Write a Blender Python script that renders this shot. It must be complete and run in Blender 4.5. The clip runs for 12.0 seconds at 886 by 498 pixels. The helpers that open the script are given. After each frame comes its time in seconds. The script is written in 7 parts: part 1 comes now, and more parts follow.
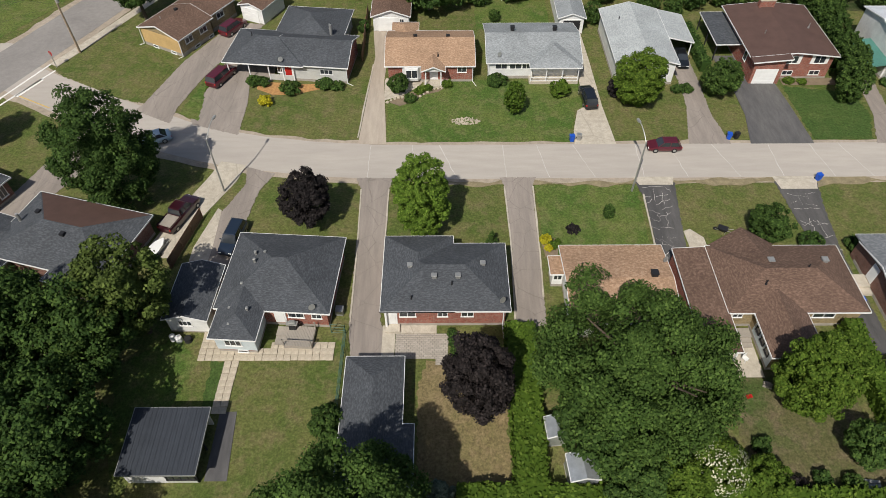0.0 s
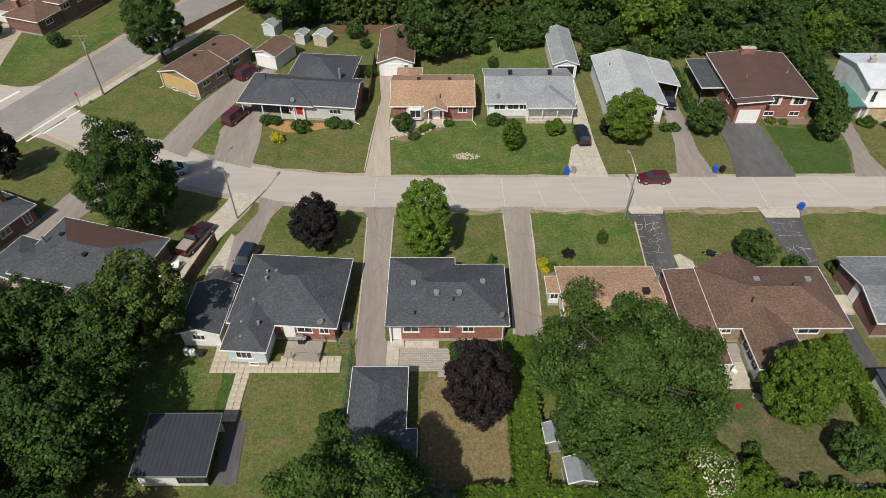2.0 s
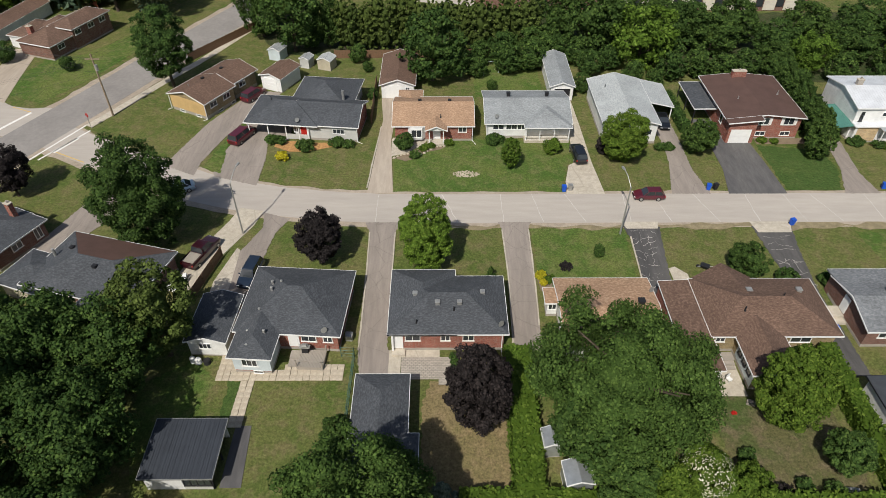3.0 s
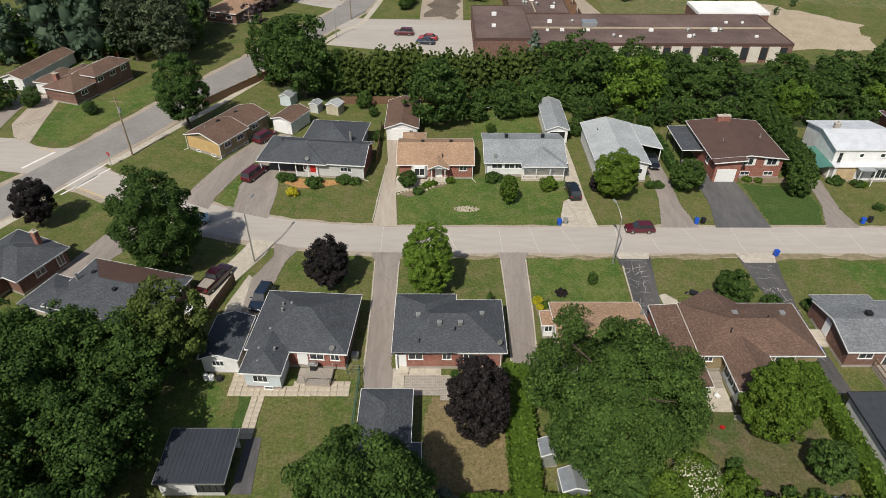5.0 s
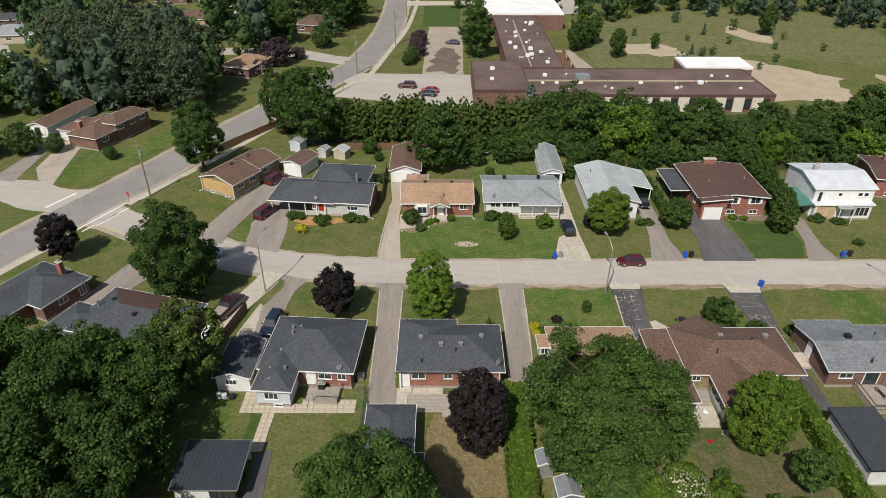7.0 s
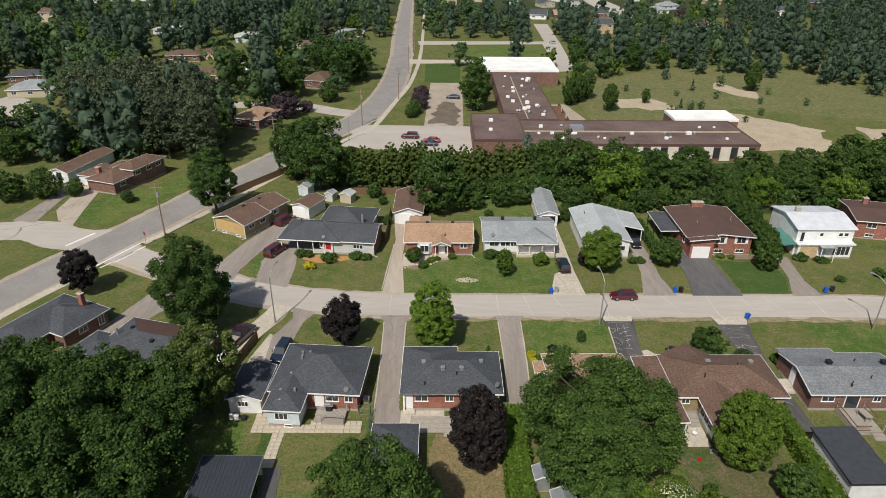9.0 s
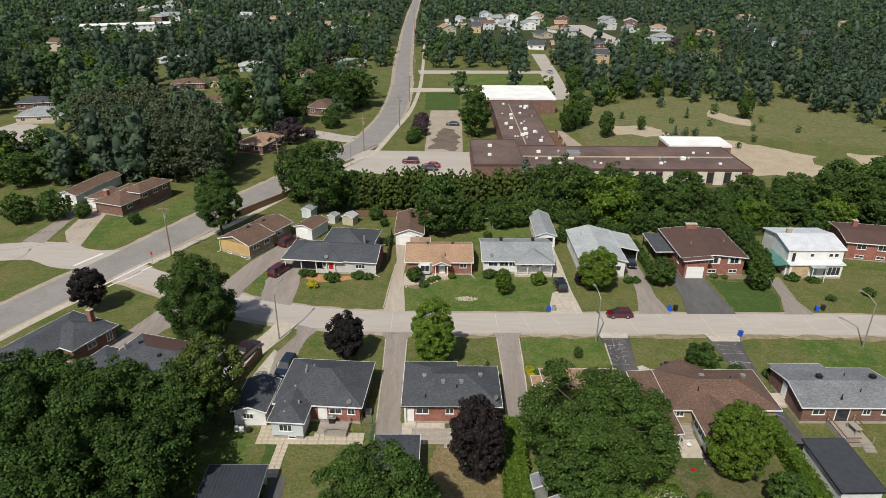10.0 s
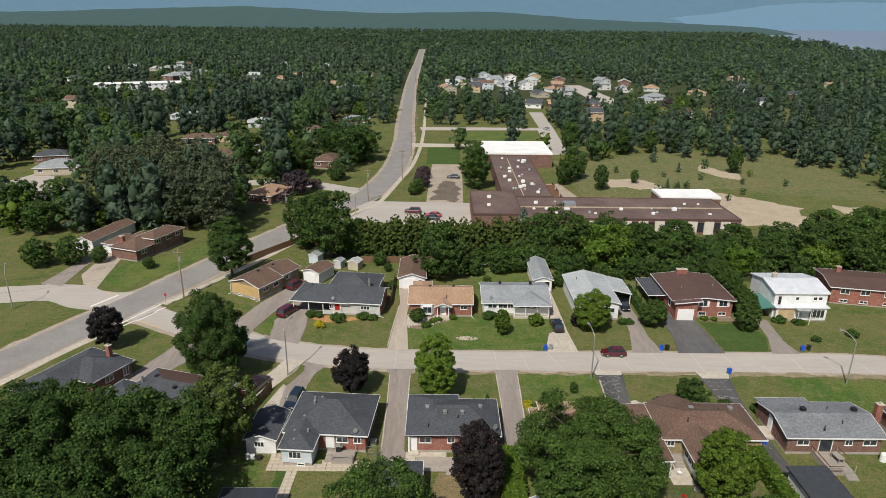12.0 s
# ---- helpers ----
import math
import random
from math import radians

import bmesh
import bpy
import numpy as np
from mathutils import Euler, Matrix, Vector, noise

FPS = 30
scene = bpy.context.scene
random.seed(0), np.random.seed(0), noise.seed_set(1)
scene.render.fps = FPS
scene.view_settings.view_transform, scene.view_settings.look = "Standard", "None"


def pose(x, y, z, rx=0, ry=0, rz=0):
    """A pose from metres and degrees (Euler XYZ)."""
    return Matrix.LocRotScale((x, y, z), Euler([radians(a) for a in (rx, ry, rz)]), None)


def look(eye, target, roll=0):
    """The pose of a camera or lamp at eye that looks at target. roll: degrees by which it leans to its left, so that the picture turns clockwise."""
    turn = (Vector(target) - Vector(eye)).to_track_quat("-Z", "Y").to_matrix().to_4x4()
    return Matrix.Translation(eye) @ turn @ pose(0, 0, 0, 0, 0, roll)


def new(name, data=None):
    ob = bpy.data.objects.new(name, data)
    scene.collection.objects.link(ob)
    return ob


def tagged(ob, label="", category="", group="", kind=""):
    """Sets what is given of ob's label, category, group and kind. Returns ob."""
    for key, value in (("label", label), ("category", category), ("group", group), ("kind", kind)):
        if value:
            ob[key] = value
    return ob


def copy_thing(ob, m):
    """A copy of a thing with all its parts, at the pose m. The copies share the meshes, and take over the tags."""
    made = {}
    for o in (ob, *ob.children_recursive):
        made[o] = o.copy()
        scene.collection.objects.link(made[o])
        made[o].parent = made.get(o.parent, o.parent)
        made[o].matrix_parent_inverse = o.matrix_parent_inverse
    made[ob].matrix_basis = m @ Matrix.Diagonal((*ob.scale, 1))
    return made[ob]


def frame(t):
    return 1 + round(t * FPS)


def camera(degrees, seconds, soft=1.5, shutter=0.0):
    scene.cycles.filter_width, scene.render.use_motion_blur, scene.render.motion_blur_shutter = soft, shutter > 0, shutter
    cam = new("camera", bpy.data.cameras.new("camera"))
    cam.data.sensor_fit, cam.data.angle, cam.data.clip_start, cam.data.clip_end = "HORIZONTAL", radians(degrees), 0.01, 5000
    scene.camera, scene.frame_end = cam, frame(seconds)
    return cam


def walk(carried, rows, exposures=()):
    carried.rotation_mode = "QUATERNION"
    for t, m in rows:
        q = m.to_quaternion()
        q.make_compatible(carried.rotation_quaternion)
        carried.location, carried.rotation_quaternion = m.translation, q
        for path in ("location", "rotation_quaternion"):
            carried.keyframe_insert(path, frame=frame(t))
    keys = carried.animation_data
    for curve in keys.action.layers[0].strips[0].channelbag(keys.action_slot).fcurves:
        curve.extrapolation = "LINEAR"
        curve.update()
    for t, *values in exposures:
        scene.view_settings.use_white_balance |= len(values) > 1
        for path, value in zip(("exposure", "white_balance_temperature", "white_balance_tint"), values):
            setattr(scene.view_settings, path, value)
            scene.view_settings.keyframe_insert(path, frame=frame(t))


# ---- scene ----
cam = camera(68.5, 12.0, soft=0.85)
PATH = [
    (0, (0.812, -63.945, 53.657), (0.82, -62.634, 52.147), 0.0),
    (0.5, (0.746, -65.253, 53.659), (0.755, -63.909, 52.178), 0.1),
    (1, (0.7, -66.592, 53.675), (0.708, -65.216, 52.224), 0.0),
    (1.5, (0.653, -67.912, 53.684), (0.662, -66.505, 52.263), 0.0),
    (2, (0.589, -69.276, 53.704), (0.597, -67.838, 52.315), 0.1),
    (2.5, (0.553, -70.584, 53.697), (0.56, -69.116, 52.339), 0.1),
    (3, (0.472, -71.905, 53.702), (0.481, -70.407, 52.376), 0.1),
    (5, (0.246, -77.322, 53.96), (0.255, -75.72, 52.762), 0.3),
    (5.5, (0.21, -78.824, 53.999), (0.219, -77.198, 52.835), 0.3),
    (6, (0.186, -80.376, 54.025), (0.193, -78.725, 52.896), 0.3),
    (6.5, (0.222, -81.888, 54.0), (0.228, -80.212, 52.907), 0.3),
    (7, (0.208, -83.372, 53.96), (0.213, -81.673, 52.904), 0.2),
    (9, (-0.044, -89.466, 53.875), (-0.039, -87.683, 52.967), 0.3),
    (9.5, (-0.127, -91.045, 53.851), (-0.121, -89.243, 52.982), 0.4),
    (10, (-0.21, -92.613, 53.826), (-0.203, -90.794, 52.996), 0.4),
    (10.5, (-0.272, -94.197, 53.825), (-0.264, -92.36, 53.034), 0.5),
    (11, (-0.35, -95.817, 53.84), (-0.343, -93.963, 53.088), 0.5),
    (11.5, (-0.45, -97.394, 53.874), (-0.442, -95.525, 53.163), 0.5),
    (12, (-0.592, -98.941, 53.913), (-0.585, -97.057, 53.241), 0.6),
]
walk(cam, [(t, look(eye, target, roll)) for t, eye, target, roll in PATH])

# ---- light ----
SUN_FROM = Vector((-0.33, -0.76, 1.0)).normalized()
world = bpy.data.worlds.new("sky")
scene.world = world
world.use_nodes = True
wn = world.node_tree.nodes
sky = wn.new("ShaderNodeTexSky")
sky.sky_type = "NISHITA"
sky.sun_disc = False
sky.sun_elevation = math.asin(SUN_FROM.z)
sky.sun_rotation = math.atan2(SUN_FROM.x, SUN_FROM.y)
sky.dust_density = 2.0
world.node_tree.links.new(sky.outputs[0], wn["Background"].inputs[0])
wn["Background"].inputs[1].default_value = 0.085
sun_data = bpy.data.lights.new("sun", "SUN")
sun_data.energy, sun_data.angle, sun_data.color = 4.7, radians(0.6), (1.0, 0.95, 0.87)
sun = new("sun", sun_data)
sun.matrix_world = look(SUN_FROM * 300, (0, 0, 0))

# ---- materials ----
MATS = {}


def nodes_of(name, rough=0.8, metal=0.0):
    m = bpy.data.materials.new(name)
    m.use_nodes = True
    nt = m.node_tree
    b = nt.nodes["Principled BSDF"]
    b.inputs["Roughness"].default_value = rough
    b.inputs["Metallic"].default_value = metal
    b.inputs["Specular IOR Level"].default_value = 0.3
    MATS[name] = m
    return m, nt, b


def noise_node(nt, scale, detail=4.0, stretch=(1, 1, 1), rough=0.6):
    co = nt.nodes.new("ShaderNodeTexCoord")
    mp = nt.nodes.new("ShaderNodeMapping")
    mp.inputs["Scale"].default_value = stretch
    n = nt.nodes.new("ShaderNodeTexNoise")
    n.inputs["Scale"].default_value = scale
    n.inputs["Detail"].default_value = detail
    n.inputs["Roughness"].default_value = rough
    nt.links.new(co.outputs["Object"], mp.inputs[0])
    nt.links.new(mp.outputs[0], n.inputs["Vector"])
    return n


def ramp_node(nt, src, stops):
    r = nt.nodes.new("ShaderNodeValToRGB")
    el = r.color_ramp.elements
    while len(el) < len(stops):
        el.new(0.5)
    for e, (p, c) in zip(el, stops):
        e.position, e.color = p, (*c, 1)
    nt.links.new(src, r.inputs[0])
    return r


def mix_node(nt, fac, a, b, mode="MIX"):
    x = nt.nodes.new("ShaderNodeMix")
    x.data_type, x.blend_type = "RGBA", mode
    for k, v in ((0, fac), (6, a), (7, b)):
        if isinstance(v, (int, float)):
            x.inputs[k].default_value = v
        elif isinstance(v, tuple):
            x.inputs[k].default_value = (*v, 1)
        else:
            nt.links.new(v, x.inputs[k])
    return x.outputs[2]


def bump(nt, b, src, strength, dist):
    n = nt.nodes.new("ShaderNodeBump")
    n.inputs["Strength"].default_value, n.inputs["Distance"].default_value = strength, dist
    nt.links.new(src, n.inputs["Height"])
    nt.links.new(n.outputs[0], b.inputs["Normal"])


def tint(c, k):
    return tuple(min(1, v * k) for v in c)


def plain(name, c, rough=0.6, metal=0.0, var=0.15, scale=1.5, relief=0.0):
    """Colour with soft stains and fine grain."""
    m, nt, b = nodes_of(name, rough, metal)
    big, fine = noise_node(nt, scale, 5), noise_node(nt, scale * 14, 3)
    r = ramp_node(nt, big.outputs[0], [(0.3, tint(c, 1 - var)), (0.7, tint(c, 1 + var))])
    f = ramp_node(nt, fine.outputs[0], [(0.3, (1 - var,) * 3), (0.7, (1.0,) * 3)])
    nt.links.new(mix_node(nt, 1.0, r.outputs[0], f.outputs[0], "MULTIPLY"), b.inputs["Base Color"])
    if relief:
        bump(nt, b, fine.outputs[0], 0.5, relief)
    return m


def grass(name, lush, dry, bare, dryness):
    """Lawn: lush and dry patches, thin bare spots, blade grain."""
    m, nt, b = nodes_of(name, 0.95)
    b.inputs["Specular IOR Level"].default_value = 0.1
    big, mid, fine, weed = noise_node(nt, 0.13, 8, rough=0.66), noise_node(nt, 0.6, 8, rough=0.66), noise_node(nt, 4.2, 7, rough=0.85), noise_node(nt, 2.3, 6, rough=0.75)
    a = ramp_node(nt, big.outputs[0], [(0.6 - dryness * 0.45, lush), (0.78 - dryness * 0.4, dry)])
    k = ramp_node(nt, mid.outputs[0], [(0.47, (0, 0, 0)), (0.64, (1, 1, 1))])
    c = mix_node(nt, mix_node(nt, 1.0, k.outputs[0], (0.35 + 0.6 * dryness,) * 3, "MULTIPLY"), a.outputs[0], bare)
    mm = ramp_node(nt, weed.outputs[0], [(0.34, (0.68,) * 3), (0.66, (1.18,) * 3)])
    g = ramp_node(nt, fine.outputs[0], [(0.34, (0.5,) * 3), (0.66, (1.42,) * 3)])
    c = mix_node(nt, 1.0, mix_node(nt, 1.0, c, mm.outputs[0], "MULTIPLY"), g.outputs[0], "MULTIPLY")
    nt.links.new(c, b.inputs["Base Color"])
    bump(nt, b, fine.outputs[0], 0.7, 0.08)
    return m


def paving(name, c, c2, crack=(0.5, 0.47, 0.42), cracks=0.0, rough=0.9, along=(1, 1, 1), mottle=1.0):
    """Asphalt, concrete or gravel with stains, worn lanes and filled cracks."""
    m, nt, b = nodes_of(name, rough)
    big, mid, fine = noise_node(nt, 0.22, 6, along), noise_node(nt, 1.6, 5, along), noise_node(nt, 22, 3)
    r = ramp_node(nt, big.outputs[0], [(0.3, c), (0.7, c2)])
    s = ramp_node(nt, mid.outputs[0], [(0.3, (1 - 0.2 * mottle,) * 3), (0.68, (1 + 0.1 * mottle,) * 3)])
    f = ramp_node(nt, fine.outputs[0], [(0.3, (1 - 0.2 * mottle,) * 3), (0.7, (1 + 0.12 * mottle,) * 3)])
    col = mix_node(nt, 1.0, mix_node(nt, 1.0, r.outputs[0], s.outputs[0], "MULTIPLY"), f.outputs[0], "MULTIPLY")
    if cracks:
        v = nt.nodes.new("ShaderNodeTexVoronoi")
        v.feature = "DISTANCE_TO_EDGE"
        v.inputs["Scale"].default_value = cracks
        wob = noise_node(nt, 0.8, 4)
        co = nt.nodes.new("ShaderNodeTexCoord")
        nt.links.new(mix_node(nt, 0.25, co.outputs["Object"], wob.outputs[1], "ADD"), v.inputs["Vector"])
        k = ramp_node(nt, v.outputs[0], [(0.0, (0.7, 0.7, 0.7)), (0.01, (0, 0, 0))])
        col = mix_node(nt, k.outputs[0], col, crack)
    nt.links.new(col, b.inputs["Base Color"])
    bump(nt, b, fine.outputs[0], 0.4, 0.02)
    return m


def shingle(name, c, c2):
    """Asphalt shingles: short tabs in level courses, mottled."""
    m, nt, b = nodes_of(name, 0.9)
    tabs = noise_node(nt, 1.0, 3, (3.4, 3.4, 20.0), 0.5)
    big, fine = noise_node(nt, 0.35, 4), noise_node(nt, 26, 2)
    r = ramp_node(nt, tabs.outputs[0], [(0.36, c), (0.5, tint(c, 1.22)), (0.64, c2)])
    s = ramp_node(nt, big.outputs[0], [(0.3, (0.82,) * 3), (0.7, (1.1,) * 3)])
    f = ramp_node(nt, fine.outputs[0], [(0.3, (0.75,) * 3), (0.7, (1.2,) * 3)])
    w = nt.nodes.new("ShaderNodeTexWave")
    w.bands_direction, w.wave_profile = "Z", "SAW"
    w.inputs["Scale"].default_value, w.inputs["Distortion"].default_value = 3.2, 0.3
    co = nt.nodes.new("ShaderNodeTexCoord")
    nt.links.new(co.outputs["Object"], w.inputs["Vector"])
    col = mix_node(nt, 1.0, mix_node(nt, 1.0, r.outputs[0], s.outputs[0], "MULTIPLY"), f.outputs[0], "MULTIPLY")
    nt.links.new(col, b.inputs["Base Color"])
    bump(nt, b, w.outputs[1], 0.5, 0.02)
    return m


def brickwork(name, c, mortar):
    m, nt, b = nodes_of(name, 0.9)
    co = nt.nodes.new("ShaderNodeTexCoord")
    sp = nt.nodes.new("ShaderNodeSeparateXYZ")
    cb = nt.nodes.new("ShaderNodeCombineXYZ")
    ad = nt.nodes.new("ShaderNodeMath")
    nt.links.new(co.outputs["Object"], sp.inputs[0])
    nt.links.new(sp.outputs[0], ad.inputs[0])
    nt.links.new(sp.outputs[1], ad.inputs[1])
    nt.links.new(ad.outputs[0], cb.inputs[0])
    nt.links.new(sp.outputs[2], cb.inputs[1])
    t = nt.nodes.new("ShaderNodeTexBrick")
    for k, v in (("Scale", 1.0), ("Brick Width", 0.24), ("Row Height", 0.08), ("Mortar Size", 0.008)):
        t.inputs[k].default_value = v
    t.inputs["Color1"].default_value, t.inputs["Color2"].default_value = (*tint(c, 0.75), 1), (*tint(c, 1.25), 1)
    t.inputs["Mortar"].default_value = (*mortar, 1)
    nt.links.new(cb.outputs[0], t.inputs["Vector"])
    s = ramp_node(nt, noise_node(nt, 0.8, 4).outputs[0], [(0.3, (0.8,) * 3), (0.7, (1.1,) * 3)])
    nt.links.new(mix_node(nt, 1.0, t.outputs[0], s.outputs[0], "MULTIPLY"), b.inputs["Base Color"])
    bump(nt, b, t.outputs[1], 0.3, -0.01)
    return m


def boards(name, c, axis, pitch, rough=0.6, metal=0.0, depth=0.02):
    """Lap siding, ribbed sheet or plank faces: repeated relief along one axis."""
    m, nt, b = nodes_of(name, rough, metal)
    co = nt.nodes.new("ShaderNodeTexCoord")
    w = nt.nodes.new("ShaderNodeTexWave")
    w.bands_direction, w.wave_profile = axis, "SAW"
    w.inputs["Scale"].default_value = 0.314 / pitch
    nt.links.new(co.outputs["Object"], w.inputs["Vector"])
    s = ramp_node(nt, noise_node(nt, 0.7, 5).outputs[0], [(0.3, tint(c, 0.85)), (0.7, tint(c, 1.08))])
    e = ramp_node(nt, w.outputs[1], [(0.0, (0.72,) * 3), (0.14, (1, 1, 1))])
    nt.links.new(mix_node(nt, 1.0, s.outputs[0], e.outputs[0], "MULTIPLY"), b.inputs["Base Color"])
    bump(nt, b, w.outputs[1], 0.6, depth)
    return m


def leaves(name, c, c2, back=0.26):
    """Foliage: each leaf has its own shade, and some light comes through."""
    m, nt, b = nodes_of(name, 0.7)
    b.inputs["Specular IOR Level"].default_value = 0.1
    g = nt.nodes.new("ShaderNodeNewGeometry")
    o = nt.nodes.new("ShaderNodeObjectInfo")
    r = ramp_node(nt, g.outputs["Random Per Island"], [(0.0, tint(c, 0.7)), (0.55, c), (1.0, c2)])
    v = ramp_node(nt, o.outputs["Random"], [(0.0, (0.85, 0.88, 0.85)), (1.0, (1.12, 1.08, 1.0))])
    p = ramp_node(nt, noise_node(nt, 0.45, 3).outputs[0], [(0.3, (0.82,) * 3), (0.7, (1.15,) * 3)])
    col = mix_node(nt, 1.0, mix_node(nt, 1.0, r.outputs[0], v.outputs[0], "MULTIPLY"), p.outputs[0], "MULTIPLY")
    nt.links.new(col, b.inputs["Base Color"])
    t = nt.nodes.new("ShaderNodeBsdfTranslucent")
    nt.links.new(col, t.inputs[0])
    x = nt.nodes.new("ShaderNodeMixShader")
    x.inputs[0].default_value = back
    nt.links.new(b.outputs[0], x.inputs[1])
    nt.links.new(t.outputs[0], x.inputs[2])
    nt.links.new(x.outputs[0], nt.nodes["Material Output"].inputs[0])
    return m


GRASS = grass("grass", (0.08, 0.114, 0.027), (0.128, 0.134, 0.045), (0.18, 0.148, 0.076), 0.48)
GRASS_LUSH = grass("grass_lush", (0.066, 0.118, 0.024), (0.115, 0.145, 0.038), (0.17, 0.165, 0.07), 0.42)
GRASS_DRY = grass("grass_dry", (0.12, 0.125, 0.04), (0.2, 0.16, 0.08), (0.24, 0.18, 0.1), 0.8)
GRASS_DEEP = grass("grass_deep", (0.055, 0.095, 0.024), (0.08, 0.115, 0.03), (0.1, 0.125, 0.04), 0.15)
WEEDS = grass("weedy_soil", (0.062, 0.094, 0.026), (0.11, 0.106, 0.046), (0.175, 0.135, 0.088), 0.6)
# Dark floor of the woods; it also paints shade under the tree row.
FOREST_FLOOR_SHADE = grass("forest_floor_shade", (0.03, 0.05, 0.016), (0.06, 0.07, 0.03), (0.1, 0.09, 0.05), 0.4)
SOIL = paving("soil", (0.16, 0.12, 0.08), (0.24, 0.19, 0.13))
SAND = paving("sand", (0.36, 0.29, 0.2), (0.44, 0.37, 0.27))
STREET = paving("street_seal", (0.36, 0.326, 0.288), (0.415, 0.378, 0.332), along=(0.12, 0.8, 1), mottle=0.4)
GRAVEL_DRIVE = paving("drive_gravel", (0.35, 0.295, 0.235), (0.43, 0.37, 0.3), along=(1.4, 0.2, 1), mottle=0.7)
DAMP = paving("damp_soil", (0.11, 0.088, 0.066), (0.17, 0.138, 0.105))
ROAD = paving("road_asphalt", (0.215, 0.2, 0.186), (0.265, 0.248, 0.23), mottle=0.5)
SHOULDER = paving("shoulder_gravel", (0.3, 0.25, 0.19), (0.4, 0.34, 0.27))
DRIVE = paving("drive_worn", (0.225, 0.195, 0.17), (0.305, 0.265, 0.23), (0.15, 0.13, 0.11), 0.3, along=(1.6, 0.2, 1), mottle=0.7)
DRIVE_DARK = paving("drive_dark", (0.055, 0.054, 0.055), (0.115, 0.11, 0.105), along=(1.4, 0.3, 1))
DRIVE_GREY = paving("drive_grey", (0.085, 0.083, 0.085), (0.13, 0.125, 0.12), along=(1.2, 0.3, 1))
SEAL = plain("crack_filler", (0.52, 0.49, 0.45), 0.9, var=0.15)
CONCRETE = paving("concrete", (0.42, 0.375, 0.3), (0.5, 0.45, 0.37), (0.3, 0.27, 0.22), 0.12)
SLAB = plain("slab", (0.46, 0.4, 0.31), 0.9, var=0.2, scale=0.9, relief=0.01)
LINE = plain("line_paint", (0.72, 0.7, 0.66), 0.8, var=0.15, scale=3)
LINE_Y = plain("line_yellow", (0.6, 0.42, 0.12), 0.8, var=0.2, scale=3)
R_BLUE = shingle("shingle_charcoal", (0.05, 0.055, 0.062), (0.086, 0.092, 0.1))
R_GREY = shingle("shingle_grey", (0.2, 0.215, 0.22), (0.3, 0.315, 0.32))
R_MID = shingle("shingle_mid_grey", (0.135, 0.143, 0.15), (0.215, 0.225, 0.235))
R_LGREY = shingle("shingle_pale", (0.3, 0.32, 0.32), (0.42, 0.44, 0.44))
R_TAN = shingle("shingle_tan", (0.27, 0.172, 0.108), (0.4, 0.272, 0.18))
R_BROWN = shingle("shingle_brown", (0.1, 0.062, 0.045), (0.17, 0.11, 0.08))
R_PLAIN = plain("roof_brown", (0.095, 0.056, 0.046), 0.85, var=0.12, scale=0.6)
R_SCHOOL = plain("roof_membrane", (0.145, 0.1, 0.087), 0.9, var=0.3, scale=0.12)
R_WHITE = plain("roof_white", (0.75, 0.75, 0.72), 0.8, var=0.1, scale=0.2)
METAL_DARK = boards("roof_sheet_dark", (0.042, 0.048, 0.058), "X", 0.24, 0.5, 0.1, 0.02)
METAL_WHITE = boards("roof_sheet_white", (0.68, 0.7, 0.72), "X", 0.4, 0.4, 0.2, 0.03)
METAL_TEAL = boards("roof_sheet_teal", (0.09, 0.24, 0.2), "Y", 0.3, 0.4, 0.2, 0.03)
SHEET = plain("sheet_metal", (0.5, 0.53, 0.55), 0.4, 0.7, 0.15)
WHITE = plain("white_paint", (0.72, 0.72, 0.7), 0.5, var=0.06)
SIDING = boards("white_siding", (0.72, 0.72, 0.7), "Z", 0.12)
SIDING_GREY = boards("grey_siding", (0.5, 0.5, 0.47), "Z", 0.12)
SIDING_BEIGE = boards("beige_siding", (0.45, 0.4, 0.3), "Z", 0.12)
SIDING_YELLOW = boards("yellow_siding", (0.5, 0.34, 0.15), "Z", 0.2)
SIDING_BLUE = boards("blue_siding", (0.52, 0.58, 0.6), "Z", 0.12)
OLIVE = brickwork("olive_brick", (0.24, 0.18, 0.09), (0.3, 0.26, 0.18))
BRICK = brickwork("red_brick", (0.25, 0.075, 0.05), (0.3, 0.24, 0.2))
BRICK_DARK = brickwork("dark_brick", (0.16, 0.075, 0.055), (0.22, 0.18, 0.15))
BRICK_TAN = brickwork("tan_brick", (0.45, 0.32, 0.17), (0.5, 0.42, 0.3))
BLOCK = plain("foundation", (0.33, 0.3, 0.26), 0.9)
WOOD = boards("weathered_wood", (0.3, 0.27, 0.23), "X", 0.14)
FENCE_WOOD = boards("fence_wood", (0.17, 0.1, 0.06), "X", 0.14)
RED_FENCE = boards("fence_red", (0.22, 0.055, 0.025), "X", 0.14)
BARK = plain("bark", (0.09, 0.07, 0.05), 0.95, var=0.35, scale=4, relief=0.03)
POLE_WOOD = plain("pole_wood", (0.26, 0.2, 0.14), 0.9, var=0.2, scale=3)
STEEL = plain("galvanised_steel", (0.42, 0.42, 0.4), 0.45, 0.6)
BLACK = plain("black_plastic", (0.02, 0.02, 0.022), 0.5)
RUBBER = plain("rubber", (0.02, 0.02, 0.02), 0.85)
BLUE_PLASTIC = plain("blue_plastic", (0.015, 0.09, 0.5), 0.4)
RED_PAINT = plain("red_paint", (0.4, 0.02, 0.015), 0.45)
GLASS, _nt, _b = nodes_of("window_glass", 0.05)
_b.inputs["Base Color"].default_value = (0.03, 0.035, 0.04, 1)
_b.inputs["Specular IOR Level"].default_value = 0.8
